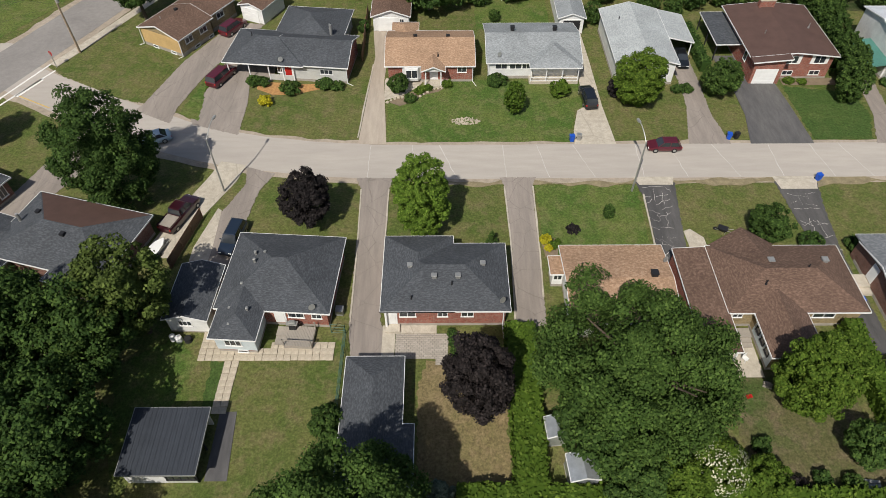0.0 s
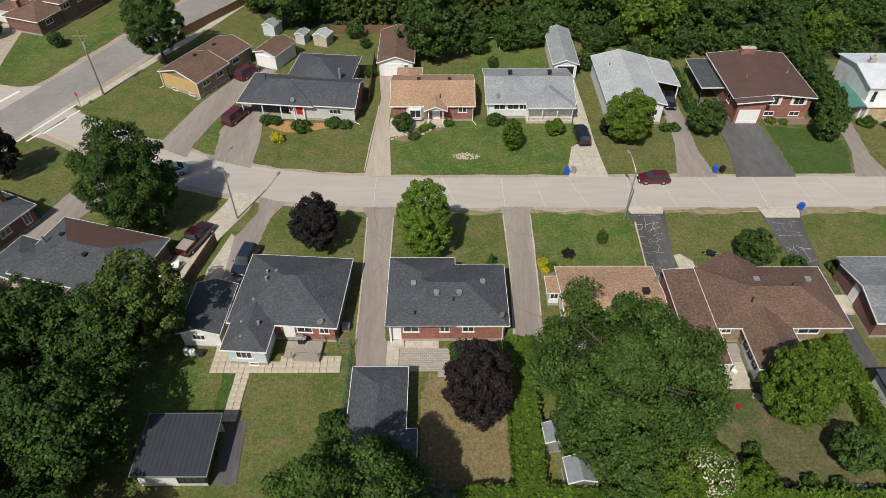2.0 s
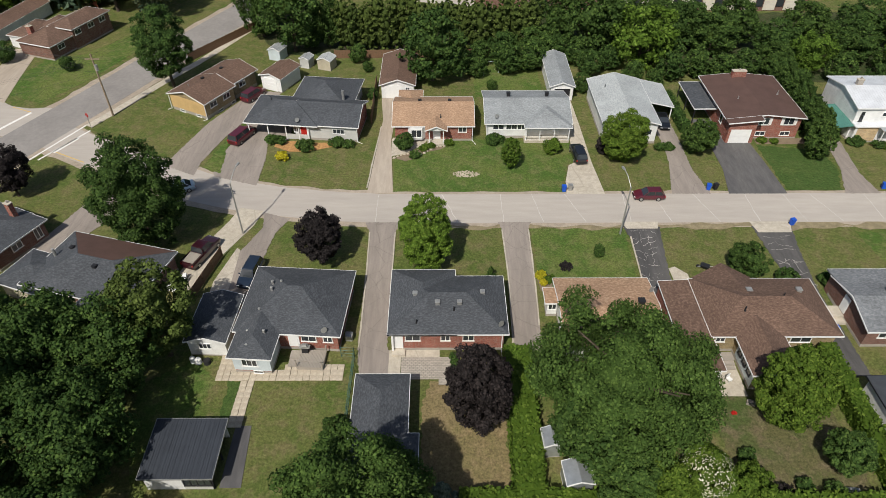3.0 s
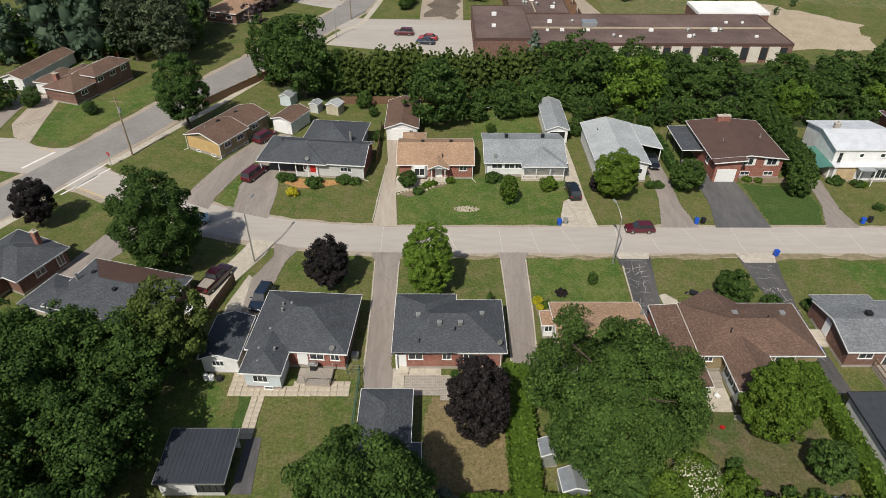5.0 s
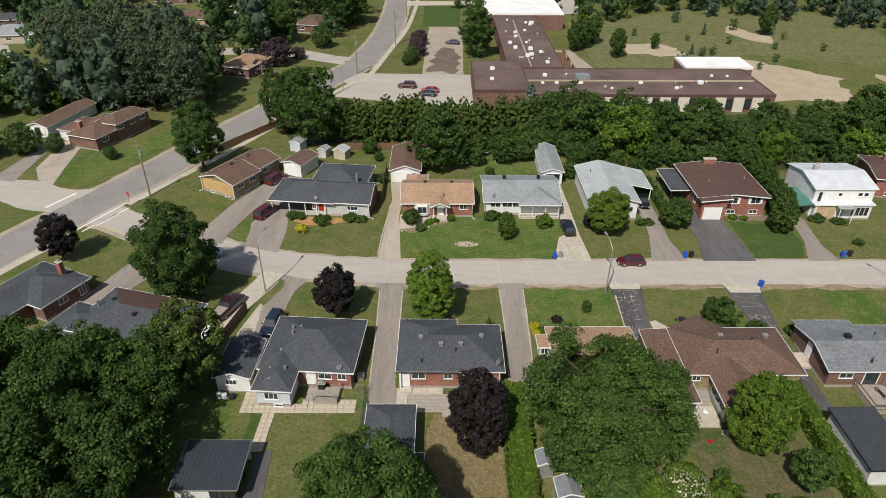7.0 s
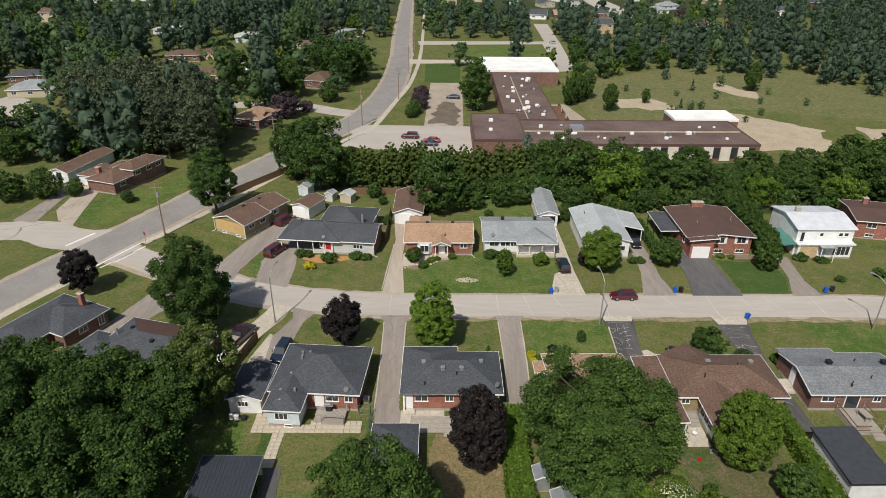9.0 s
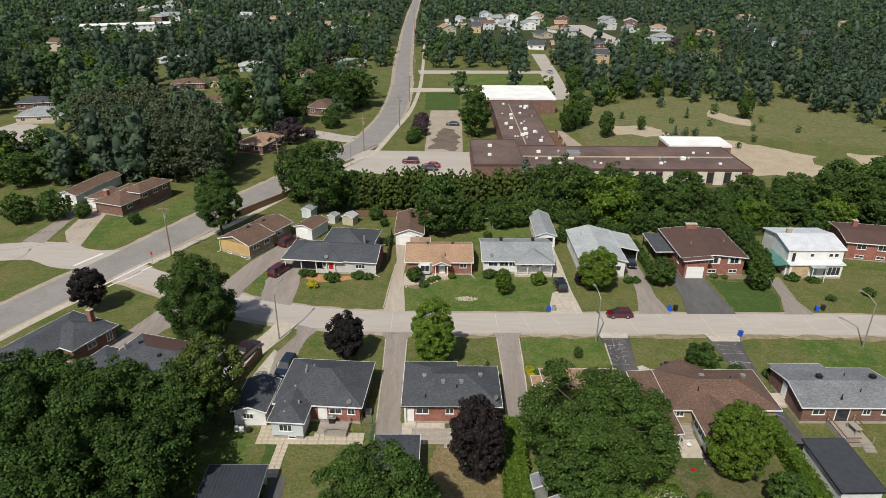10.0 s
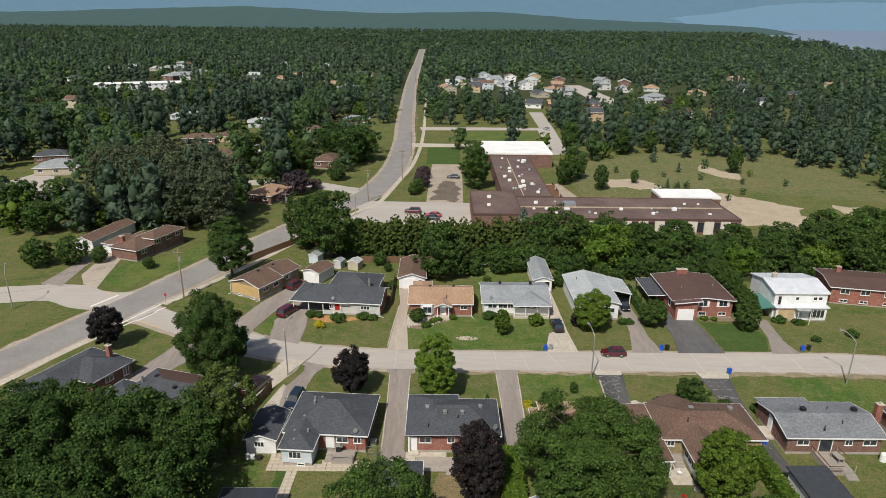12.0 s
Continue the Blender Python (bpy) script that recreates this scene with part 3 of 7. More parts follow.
def roof_piece(parent, wall, x0, x1, y0, y1, kind, z, pitch, over, trim):
    """One roof over a rectangle of eaves: hip, gable_x or gable_y (ridge axis), flat or a slope."""
    roof = bmesh.new()
    if kind == "hip":
        w, d = x1 - x0, y1 - y0
        k = min(w, d) / 2
        zr = z + k * pitch
        e = [roof.verts.new(p) for p in ((x0, y0, z), (x1, y0, z), (x1, y1, z), (x0, y1, z))]
        lo = [roof.verts.new((v.co.x, v.co.y, z - 0.16)) for v in e]
        if w >= d:
            a, b = roof.verts.new((x0 + k, y0 + k, zr)), roof.verts.new((x1 - k + 0.01, y0 + k, zr))
            fs = ((e[0], e[1], b, a), (e[1], e[2], b), (e[2], e[3], a, b), (e[3], e[0], a))
        else:
            a, b = roof.verts.new((x0 + k, y0 + k, zr)), roof.verts.new((x0 + k, y1 - k + 0.01, zr))
            fs = ((e[0], e[1], a), (e[1], e[2], b, a), (e[2], e[3], b), (e[3], e[0], a, b))
        for f in fs:
            roof.faces.new(f)
        roof.faces.new(lo[::-1])
        for i in range(4):
            roof.faces.new((lo[i], lo[(i + 1) % 4], e[(i + 1) % 4], e[i]))
            edge_board(parent, trim, e[i].co, e[(i + 1) % 4].co)
    elif kind in ("gable_x", "gable_y"):
        sw = kind == "gable_y"

        def P(u, v, h):
            return (v, u, h) if sw else (u, v, h)
        u0, u1, v0, v1 = (y0, y1, x0, x1) if sw else (x0, x1, y0, y1)
        vm, zr = (v0 + v1) / 2, z + (v1 - v0) / 2 * pitch
        rows = [[roof.verts.new(P(u, v, hh - k)) for v, hh, k in ((v0, z, 0), (vm, zr, 0), (v1, z, 0), (v1, z, 0.16), (vm, zr, 0.16), (v0, z, 0.16))] for u in (u0, u1)]
        for k in range(6):
            roof.faces.new((rows[0][k], rows[0][(k + 1) % 6], rows[1][(k + 1) % 6], rows[1][k]))
        for q in rows:
            roof.faces.new((q[0], q[1], q[4], q[5]))
            roof.faces.new((q[1], q[2], q[3], q[4]))
        for u in (u0, u1):
            for v in (v0, v1):
                edge_board(parent, trim, P(u, v, z), P(u, vm, zr))
        for v in (v0, v1):
            edge_board(parent, trim, P(u0, v, z), P(u1, v, z))
        o = over
        for u in (u0 + o, u1 - o - 0.14) if wall is not None else ():
            zi = zr - 0.17
            tri = [(v0 + o, z - 0.18), (v1 - o, z - 0.18), (v1 - o, z + o * pitch - 0.17), (vm, zi), (v0 + o, z + o * pitch - 0.17)]
            end = bmesh.new()
            va = [end.verts.new(P(u, v, h)) for v, h in tri]
            vb = [end.verts.new(P(u + 0.14, v, h)) for v, h in tri]
            end.faces.new(va)
            end.faces.new(vb[::-1])
            for i in range(5):
                end.faces.new((va[i], va[(i + 1) % 5], vb[(i + 1) % 5], vb[i]))
            wall.append(end)
    else:
        dx, dy = (pitch if kind == "slope_x" else 0), (pitch if kind == "slope_y" else 0)
        c = [(x, y, z + (x - x0) * dx + (y - y0) * dy) for x, y in ((x0, y0), (x1, y0), (x1, y1), (x0, y1))]
        slab(roof, c, 0.14)
        for i in range(4):
            edge_board(parent, trim, c[i], c[(i + 1) % 4])
    return roof


def window(parent, x, y, z, w, h, side, panes=2, mat=None):
    """A framed window in a wall whose face is at (x, y); side is where it looks."""
    turn = {"S": 0, "E": 90, "N": 180, "W": 270}[side]
    t = 0.07
    xs = [-w / 2] + [q for k in range(panes) for q in (-w / 2 + w * k / panes + t * (1 if k == 0 else 0.4), -w / 2 + w * (k + 1) / panes - t * (1 if k == panes - 1 else 0.4))] + [w / 2]
    zs = [0, t, h - t, h]
    bm = bmesh.new()
    g = [[[bm.verts.new((a, y_, c)) for c in zs] for a in xs] for y_ in (-0.06, 0.05)]
    holes = [(i, 1) for i in range(1, len(xs) - 1, 2)]
    for i in range(len(xs) - 1):
        for k in range(3):
            q = ((i, k), (i + 1, k), (i + 1, k + 1), (i, k + 1))
            if (i, k) in holes:
                for (a, b), (c, d) in zip(q, q[1:] + q[:1]):
                    bm.faces.new((g[0][a][b], g[0][c][d], g[1][c][d], g[1][a][b]))
            else:
                bm.faces.new([g[0][a][b] for a, b in q])
                bm.faces.new([g[1][a][b] for a, b in q[::-1]])
    for i in range(len(xs) - 1):
        for k in (0, 3):
            bm.faces.new((g[0][i][k], g[0][i + 1][k], g[1][i + 1][k], g[1][i][k]))
    for k in range(3):
        for i in (0, len(xs) - 1):
            bm.faces.new((g[0][i][k], g[0][i][k + 1], g[1][i][k + 1], g[1][i][k]))
    f = part("window", bm, mat or WHITE, parent, "", pose(x, y, z, 0, 0, turn))
    for i, _ in holes:
        part("pane", boxed(xs[i], xs[i + 1], -0.03, -0.015, t, h - t), GLASS, f)
    part("sill", boxed(-w / 2 - 0.06, w / 2 + 0.06, -0.1, 0.0, -0.06, -0.002), mat or WHITE, f)
    return f


def door(parent, x, y, z, w, h, side, mat, name="door", panels=1):
    turn = {"S": 0, "E": 90, "N": 180, "W": 270}[side]
    bm = boxed(-w / 2, w / 2, -0.05, 0.02, 0, h)
    for k in range(panels):
        box(bm, -w / 2 + 0.08, w / 2 - 0.08, -0.075, -0.05, h * k / panels + 0.05, h * (k + 1) / panels - 0.05)
    d = part(name, bm, mat, parent, "", pose(x, y, z, 0, 0, turn))
    part("door_frame", box(box(box(bmesh.new(), -w / 2 - 0.1, -w / 2, -0.07, 0.02, 0, h), w / 2, w / 2 + 0.1, -0.07, 0.02, 0, h), -w / 2 - 0.1, w / 2 + 0.1, -0.07, 0.02, h, h + 0.1), WHITE, d)
    return d


def chimney(parent, x, y, z0, z1, w, d, mat):
    c = part("chimney", boxed(x - w / 2, x + w / 2, y - d / 2, y + d / 2, z0, z1), mat, parent)
    part("cap", boxed(x - w / 2 - 0.06, x + w / 2 + 0.06, y - d / 2 - 0.06, y + d / 2 + 0.06, z1, z1 + 0.1), CONCRETE, c)
    part("flue", tube(bmesh.new(), (x, y, z1 + 0.1), (x, y, z1 + 0.4), 0.13, 0.12, 10), BLOCK, c)


def vent(parent, x, y, z, mat=None, s=0.22):
    bm = boxed(x - s, x + s, y - s, y + s, z - 0.35, z + 0.12)
    box(bm, x - s * 1.25, x + s * 1.25, y - s * 1.25, y + s * 1.25, z + 0.12, z + 0.24, 0.04)
    part("roof_vent", bm, mat or STEEL, parent)


def stack(parent, x, y, z, mat=None):
    part("vent_pipe", tube(tube(bmesh.new(), (x, y, z - 0.4), (x, y, z + 0.45), 0.06, 0.06), (x, y, z - 0.3), (x, y, z + 0.05), 0.16, 0.08), mat or BLACK, parent)


def dish(parent, x, y, z):
    bm = tube(bmesh.new(), (x, y, z - 0.3), (x, y, z + 0.3), 0.03, 0.03, 6)
    tube(bm, (x, y, z + 0.35), (x + 0.12, y - 0.2, z + 0.42), 0.06, 0.34, 14)
    part("satellite_dish", bm, STEEL, parent)


def downpipe(parent, x, y, z, kick=(0.5, -0.5)):
    bm = boxed(x - 0.045, x + 0.045, y - 0.04, y + 0.04, 0.2, z)
    tube(bm, (x, y, 0.22), (x + kick[0], y + kick[1], 0.1), 0.045, 0.045, 4)
    part("downpipe", bm, WHITE, parent)


def house(label, m, roofs, wall_mat, roof_mat, over=0.45, base=0.35, category="house", name="house", group="houses along the street", trim_mat=None, gable_mat=None):
    """roofs: (x0, x1, y0, y1, kind, eave height, pitch, walls or not), in the house's own axes."""
    h = thing(name, label, category, m, group)
    for i, (x0, x1, y0, y1, kind, z, pitch, walled) in enumerate(roofs):
        wall, foot, gable = bmesh.new(), bmesh.new(), []
        roof = part("roof", roof_piece(h, gable if walled else None, x0, x1, y0, y1, kind, z, pitch, over, trim_mat or WHITE), roof_mat, h)
        if walled:
            o = over + i * 0.006
            box(wall, x0 + o, x1 - o, y0 + o, y1 - o, base, z - 0.17 - i * 0.004)
            o -= 0.03
            box(foot, x0 + o, x1 - o, y0 + o, y1 - o, -0.1, base - 0.003 * i)
            part("wall", wall, wall_mat, h)
            part("foundation", foot, BLOCK, h)
        for piece in gable:
            part("gable", piece, gable_mat or wall_mat, h)
    return h


# bungalow with the hipped charcoal roof, between the two driveways
h = house("brick bungalow with hipped charcoal shingle roof and white eaves", None,
          [(-5.0, 7.55, -27.8, -19.1, "hip", 2.9, 0.42, True), (-5.0, 2.2, -27.8, -18.05, "hip", 2.895, 0.42, True)], BRICK, R_BLUE)
for x, w in ((-2.4, 1.6), (1.0, 1.0), (3.4, 1.2)):
    window(h, x, -27.35, 1.5, w, 0.9, "S")
door(h, -4.0, -27.35, 0.35, 0.95, 2.05, "S", WHITE)
part("porch_post", boxed(-4.6, -4.4, -27.75, -27.55, 0.1, 2.75), WHITE, h)
part("porch_step", boxed(-4.6, -3.2, -28.3, -27.4, -0.05, 0.3), CONCRETE, h)
for x, y, z in ((-2.2, -23.1, 4.15), (0.2, -24.6, 4.35), (2.5, -24.6, 4.35), (5.0, -22.8, 4.05)):
    vent(h, x, y, z)
stack(h, 1.9, -25.3, 4.0)
stack(h, -2.0, -26.6, 3.45)
dish(h, 6.6, -27.0, 3.5)
downpipe(h, 6.9, -27.55, 2.75, (0.1, -1.6))

# charcoal-roofed house with a rear wing and deck
hl = house("brick bungalow with charcoal hipped roof and blue-sided rear wing", pose(-15.1, -22.6, 0, 0, 0, -4),
           [(-5.6, 5.7, -5.0, 4.9, "hip", 2.8, 0.44, True), (-5.2, -0.6, -8.4, 0.0, "hip", 2.78, 0.44, True)], BRICK, R_BLUE)
part("wing_cladding", boxed(-4.8, -0.98, -8.0, -4.6, 0.5, 2.6), SIDING_BLUE, hl, "pale blue lap siding")
window(hl, -3.1, -8.0, 1.2, 1.6, 1.0, "S", 3)
window(hl, -2.4, -8.0, 0.12, 1.0, 0.4, "S", 1)
for x, w in ((2.2, 1.6), (4.2, 1.0)):
    window(hl, x, -4.56, 1.4, w, 0.9, "S")
door(hl, 0.6, -4.56, 0.5, 0.95, 2.05, "S", WHITE)
for x, y, z in ((-2.6, 0.9, 4.5), (-1.6, 0.9, 4.62), (-2.4, -0.2, 4.65), (-3.2, -2.6, 3.85), (-2.0, -5.4, 3.7), (-3.8, -5.2, 3.35), (-3.4, -7.0, 3.3)):
    vent(hl, x, y, z - 0.12, None, 0.11)
dish(hl, 3.9, -4.5, 3.0)
part("heat_pump", boxed(5.6, 6.4, -3.2, -2.4, 0.0, 0.8, bevel=0.06), STEEL, hl)
g = house("small white-sided garage with dark shingle gable roof", pose(-23.55, -24.7, 0, 0, 0, -2.5),
          [(-2.25, 2.25, -3.6, 3.4, "gable_y", 2.35, 0.32, True)], SIDING, R_BLUE, 0.3, 0.15, "garage", "garage", "garages")
window(g, -0.2, -3.3, 1.1, 1.3, 0.8, "S", 3)
g = house("long garage with hipped charcoal shingle roof", None,
          [(-7.8, -2.45, -45.0, -32.45, "hip", 2.55, 0.36, True), (-7.0, -1.45, -44.4, -39.05, "hip", 2.53, 0.34, True)], SIDING, R_BLUE, 0.3, 0.15, "garage", "garage", "garages")
door(g, -5.2, -32.75, 0.1, 2.7, 2.1, "N", WHITE, "garage_door", 4)
g = house("low shed with ribbed dark metal roof and white wall", None,
          [(-25.5, -19.0, -43.3, -37.4, "slope_y", 2.25, 0.04, False)], SIDING, METAL_DARK, 0.3, 0.15, "shed", "shed", "garages", STEEL)
part("wall", boxed(-25.2, -21.9, -43.0, -42.88, 0.0, 2.1), SIDING, g)
part("wall", boxed(-25.2, -25.08, -42.87, -37.7, 0.0, 2.1), SIDING, g)
part("wall", boxed(-25.07, -19.3, -37.82, -37.7, 0.0, 2.3), SIDING, g)
for y in (-43.0, -40.2):
    part("post", boxed(-19.42, -19.3, y, y + 0.12, 0.0, 2.12), BLACK, g)
part("low_wall", boxed(-21.88, -19.3, -43.0, -42.92, 0.0, 0.55), SIDING_GREY, g)
window(g, -20.6, -43.0, 0.7, 2.4, 1.25, "S", 4, BLACK)
for k in range(15):
    rib = bmesh.new()
    x = -25.2 + k * 0.42
    slab(rib, ((x, -43.28, 2.272), (x + 0.05, -43.28, 2.272), (x + 0.05, -37.42, 2.507), (x, -37.42, 2.507)), 0.04)
    part("roof_rib", rib, METAL_DARK, g)
# tan-roofed bungalow under the great tree
h = house("bungalow with tan shingle gable roof half under a great tree", None,
          [(13.1, 23.8, -29.2, -19.3, "gable_x", 2.75, 0.16, True), (11.9, 13.7, -22.9, -20.4, "slope_x", 2.35, 0.02, True)], SIDING, R_TAN, 0.35)
vent(h, 21.9, -23.9, 3.75, BLACK, 0.3)
stack(h, 15.0, -22.6, 3.4)
dish(h, 23.3, -21.9, 3.3)
window(h, 12.8, -22.55, 1.1, 0.9, 1.0, "S")
# brown-roofed house
h = house("wide house with brown shingle roofs, carport and pale rear wing", None,
          [(28.3, 42.0, -28.05, -19.45, "hip", 2.75, 0.36, True), 
           (30.8, 35.9, -33.0, -23.5, "hip", 2.73, 0.36, True), (24.9, 28.45, -32.4, -19.6, "slope_x", 2.55, 0.06, False)], OLIVE, R_BROWN)
prow = bmesh.new()
pv = [prow.verts.new(q) for q in ((28.7, -19.3, 2.72), (32.9, -16.8, 2.72), (35.4, -19.2, 2.72), (33.6, -24.0, 4.3), (30.4, -24.0, 2.72))]
for q in ((0, 1, 3), (1, 2, 3), (2, 4, 3), (4, 0, 3), (4, 2, 1, 0)):
    prow.faces.new([pv[k] for k in q])
part("roof", prow, R_BROWN, h, "pointed front roof")
part("wall", prism(bmesh.new(), [(29.5, -19.4), (32.9, -17.5), (34.8, -19.4), (34.8, -21), (29.5, -21)], 0.3, 2.68), BRICK, h)
part("carport_screen", boxed(25.1, 25.2, -32.0, -19.9, 0.0, 2.5), BRICK, h)
for y in (-32.1, -28, -24, -20):
    part("carport_post", boxed(28.1, 28.25, y, y + 0.14, 0, 2.6), WHITE, h)
part("wing_cladding", boxed(31.22, 31.26, -32.55, -28.4, 0.4, 2.5), SIDING_BLUE, h, "pale blue lap siding")
for y in (-31.6, -30.4, -29.2):
    window(h, 31.2, y, 1.3, 0.8, 0.9, "W", 1, BLACK)
window(h, 38.0, -27.6, 1.4, 2.2, 0.8, "S")
window(h, 29.6, -27.6, 1.5, 1.0, 0.8, "S")
part("rear_steps", box(box(box(bmesh.new(), 29.6, 30.8, -29.4, -28.4, 0, 0.75), 29.6, 30.8, -29.8, -29.4, 0, 0.5), 29.6, 30.8, -30.2, -29.8, 0, 0.25), WOOD, h)
sheet("patio", [(28.3, -33.4), (31.0, -33.4), (31.0, -27.9), (28.3, -27.9)], 0.05, CONCRETE, "dusty concrete patio behind the brown house", "patio")
for x, y in ((33.8, -22.4), (39.2, -22.4)):
    vent(h, x, y, 3.85, None, 0.26)
stack(h, 32.4, -25.3, 3.9)
stack(h, 37.0, -23.6, 4.2)
# grey gabled house with deck
h = house("brick bungalow with grey shingle roof and rear deck", None,
          [(44.7, 58.0, -27.5, -18.9, "gable_x", 2.75, 0.24, True)], BRICK_DARK, R_MID)
part("roof", roof_piece(h, None, 44.72, 51.8, -23.6, -18.0, "slope_y", 3.6, -0.145, 0.45, R_MID), R_MID, h)
edge_board(h, WHITE, (44.7, -17.96, 2.79), (51.82, -17.96, 2.79))
edge_board(h, WHITE, (51.84, -18.0, 2.79), (51.84, -18.95, 2.93))
part("wall", boxed(45.15, 51.35, -19.4, -18.45, 0.0, 2.6), BRICK_DARK, h)
for x in (49.2, 56.2):
    vent(h, x, -22.4, 3.85, BLACK, 0.3)
for x, y in ((53.0, -21.6), (53.2, -25.0), (50.2, -26.2)):
    stack(h, x, y, 3.4)
door(h, 50.2, -27.05, 0.5, 1.6, 2.05, "S", GLASS)
for x, w in ((47.2, 1.6), (53.2, 1.0), (56.0, 1.8)):
    window(h, x, -27.05, 1.4, w, 0.8, "S")
door(h, 45.15, -22.4, 0.6, 0.9, 2.0, "W", WHITE)
part("side_steps", box(box(bmesh.new(), 43.6, 45.1, -23.2, -21.6, 0, 0.55), 43.6, 45.1, -24.0, -23.2, 0, 0.28), CONCRETE, h)
chimney(h, 60.2, -21.6, 0, 4.2, 0.9, 0.7, BRICK)
house("garage with plain dark roof beside a hedge", None, [(42.0, 46.9, -41.2, -32.8, "slope_x", 2.5, 0.02, True)], SIDING, plain("dark_felt", (0.045, 0.05, 0.057), 0.85), 0.3, 0.15, "garage", "garage", "garages", BLACK)
h = house("brick house with charcoal hipped roof", None, [(61.4, 76, -30, -19.5, "hip", 2.8, 0.4, True)], BRICK_DARK, R_BLUE)
# house with two-tone roof among the trees
h = house("bungalow with patched charcoal and brown hipped roof", pose(-38.2, -16.6, 0, 0, 0, -15.5),
          [(-7.2, 7.0, -5.6, 4.0, "hip", 2.7, 0.34, True), (1.0, 6.0, -7.0, 1.5, "hip", 2.68, 0.34, True)], BRICK_DARK, R_BLUE)
slope = bmesh.new()
slab(slope, ((-2.3, -0.74, 4.33), (2.1, -0.74, 4.33), (6.7, 3.86, 2.765), (-6.9, 3.86, 2.765)), 0.02)
part("roof_patch", slope, R_PLAIN, h, "brown older shingles")
vent(h, -4.2, 0.4, 3.75, BLACK)
vent(h, 0.6, -1.9, 4.0, BLACK)
part("flue", tube(bmesh.new(), (-5.8, -0.8, 2.9), (-5.8, -0.8, 4.2), 0.17, 0.17, 10), STEEL, h)
# corner house by the main road
h = house("brick corner bungalow with charcoal hipped roof and chimney", pose(-55.7, -12.7, 0, 0, 0, -24),
          [(-4.9, 2.4, -7.0, 6.9, "hip", 2.7, 0.36, True), (-4.0, 4.9, -1.2, 6.8, "hip", 2.69, 0.36, True)], BRICK_DARK, R_BLUE)
chimney(h, 1.4, 5.2, 3.0, 5.2, 0.8, 0.6, BRICK)
for x in (3.2,):
    window(h, 4.5, 2.2, 1.3, 1.4, 0.9, "E")
    window(h, 4.5, 5.2, 0.8, 1.0, 1.6, "E")
window(h, 1.97, -4.0, 1.4, 1.4, 0.8, "E")
house("small outbuilding with charcoal roof", pose(-45.9, -17.6, 0, 0, 0, -20), [(-3.2, 3.2, -3, 3, "hip", 2.4, 0.34, True)], SIDING_BEIGE, R_BLUE)
# yellow house
h = house("long brown-roofed bungalow with yellow siding on the gable end", pose(-36.9, 27.6, 0, 0, 0, -28.4),
          [(-4.1, 4.1, -6.8, 0.6, "gable_y", 2.9, 0.3, True), (-4.1, 3.4, 0.6, 6.8, "gable_y", 2.9, 0.3, True)], OLIVE, R_BROWN, 0.4, 0.55)
gb = boxed(-3.72, 3.72, -6.46, -6.42, 0.55, 2.72)
part("end_cladding", gb, SIDING_YELLOW, h, "yellow lap siding")
for x in (-1.6, 1.9):
    window(h, x, -6.43, 0.08, 1.0, 0.4, "S", 1)
for y in (-4.6, -1.6, 3.0):
    window(h, 3.72 if y < 0.5 else 3.02, y, 1.5, 1.5, 0.9, "E")
for y in (-3.4, -0.4):
    window(h, 3.72, y, 0.08, 1.0, 0.4, "E", 1)
stack(h, -1.2, -4.4, 3.7, STEEL)
vent(h, -0.8, -1.6, 3.95, BLACK)
vent(h, -0.6, 2.6, 3.95, BLACK)
downpipe(h, 3.85, -6.6, 2.8, (-0.4, -0.6))
downpipe(h, -3.85, -6.6, 2.8, (-0.4, -0.6))
g = house("small brown-roofed garage with white door", pose(-27.0, 32.4, 0, 0, 0, -25), [(-2.3, 2.3, -3.1, 3.1, "gable_y", 2.6, 0.3, True)], SIDING, R_BROWN, 0.3, 0.15, "garage", "garage", "garages")
door(g, -0.2, -2.8, 0.05, 2.5, 2.1, "S", WHITE, "garage_door", 4)
# long charcoal-roofed house with carport and porch
h = house("long bungalow with charcoal hipped roof, carport and porch", pose(-20.0, 18.1, 0, 0, 0, -6.5),
          [(-8.9, 2.6, -4.5, 4.3, "hip", 2.75, 0.4, False), (-1.6, 8.8, -4.2, 4.2, "gable_x", 2.75, 0.41, True), (-3.6, 6.6, 0.6, 11.4, "hip", 2.73, 0.4, True)], SIDING_GREY, R_BLUE)
for x in (-8.4, -5.4, -2.6, -0.6, 0.9):
    part("porch_post", boxed(x, x + 0.14, -4.1, -3.96, 0, 2.6), WHITE, h)
part("porch_wall", boxed(-2.6, 1.0, -4.06, -3.98, 0.1, 0.95), SIDING_GREY, h)
door(h, 0.2, -3.75, 0.3, 0.95, 2.05, "S", RED_PAINT)
window(h, -0.9, -3.75, 1.2, 0.9, 1.0, "S")
window(h, 5.6, -3.75, 1.3, 1.8, 0.8, "S", 3)
part("end_wall", boxed(8.36, 8.41, -3.7, 3.7, 0.35, 2.9), BRICK, h, "dark red brick")
stack(h, -5.8, 0.6, 4.1)
stack(h, 4.8, 3.4, 4.4, STEEL)
part("flue", tube(bmesh.new(), (5.0, 3.0, 3.3), (5.0, 3.0, 4.9), 0.2, 0.2, 10), STEEL, h)
dish(h, -0.6, -3.9, 3.1)
downpipe(h, 8.5, -4.0, 2.6, (0.8, -0.3))
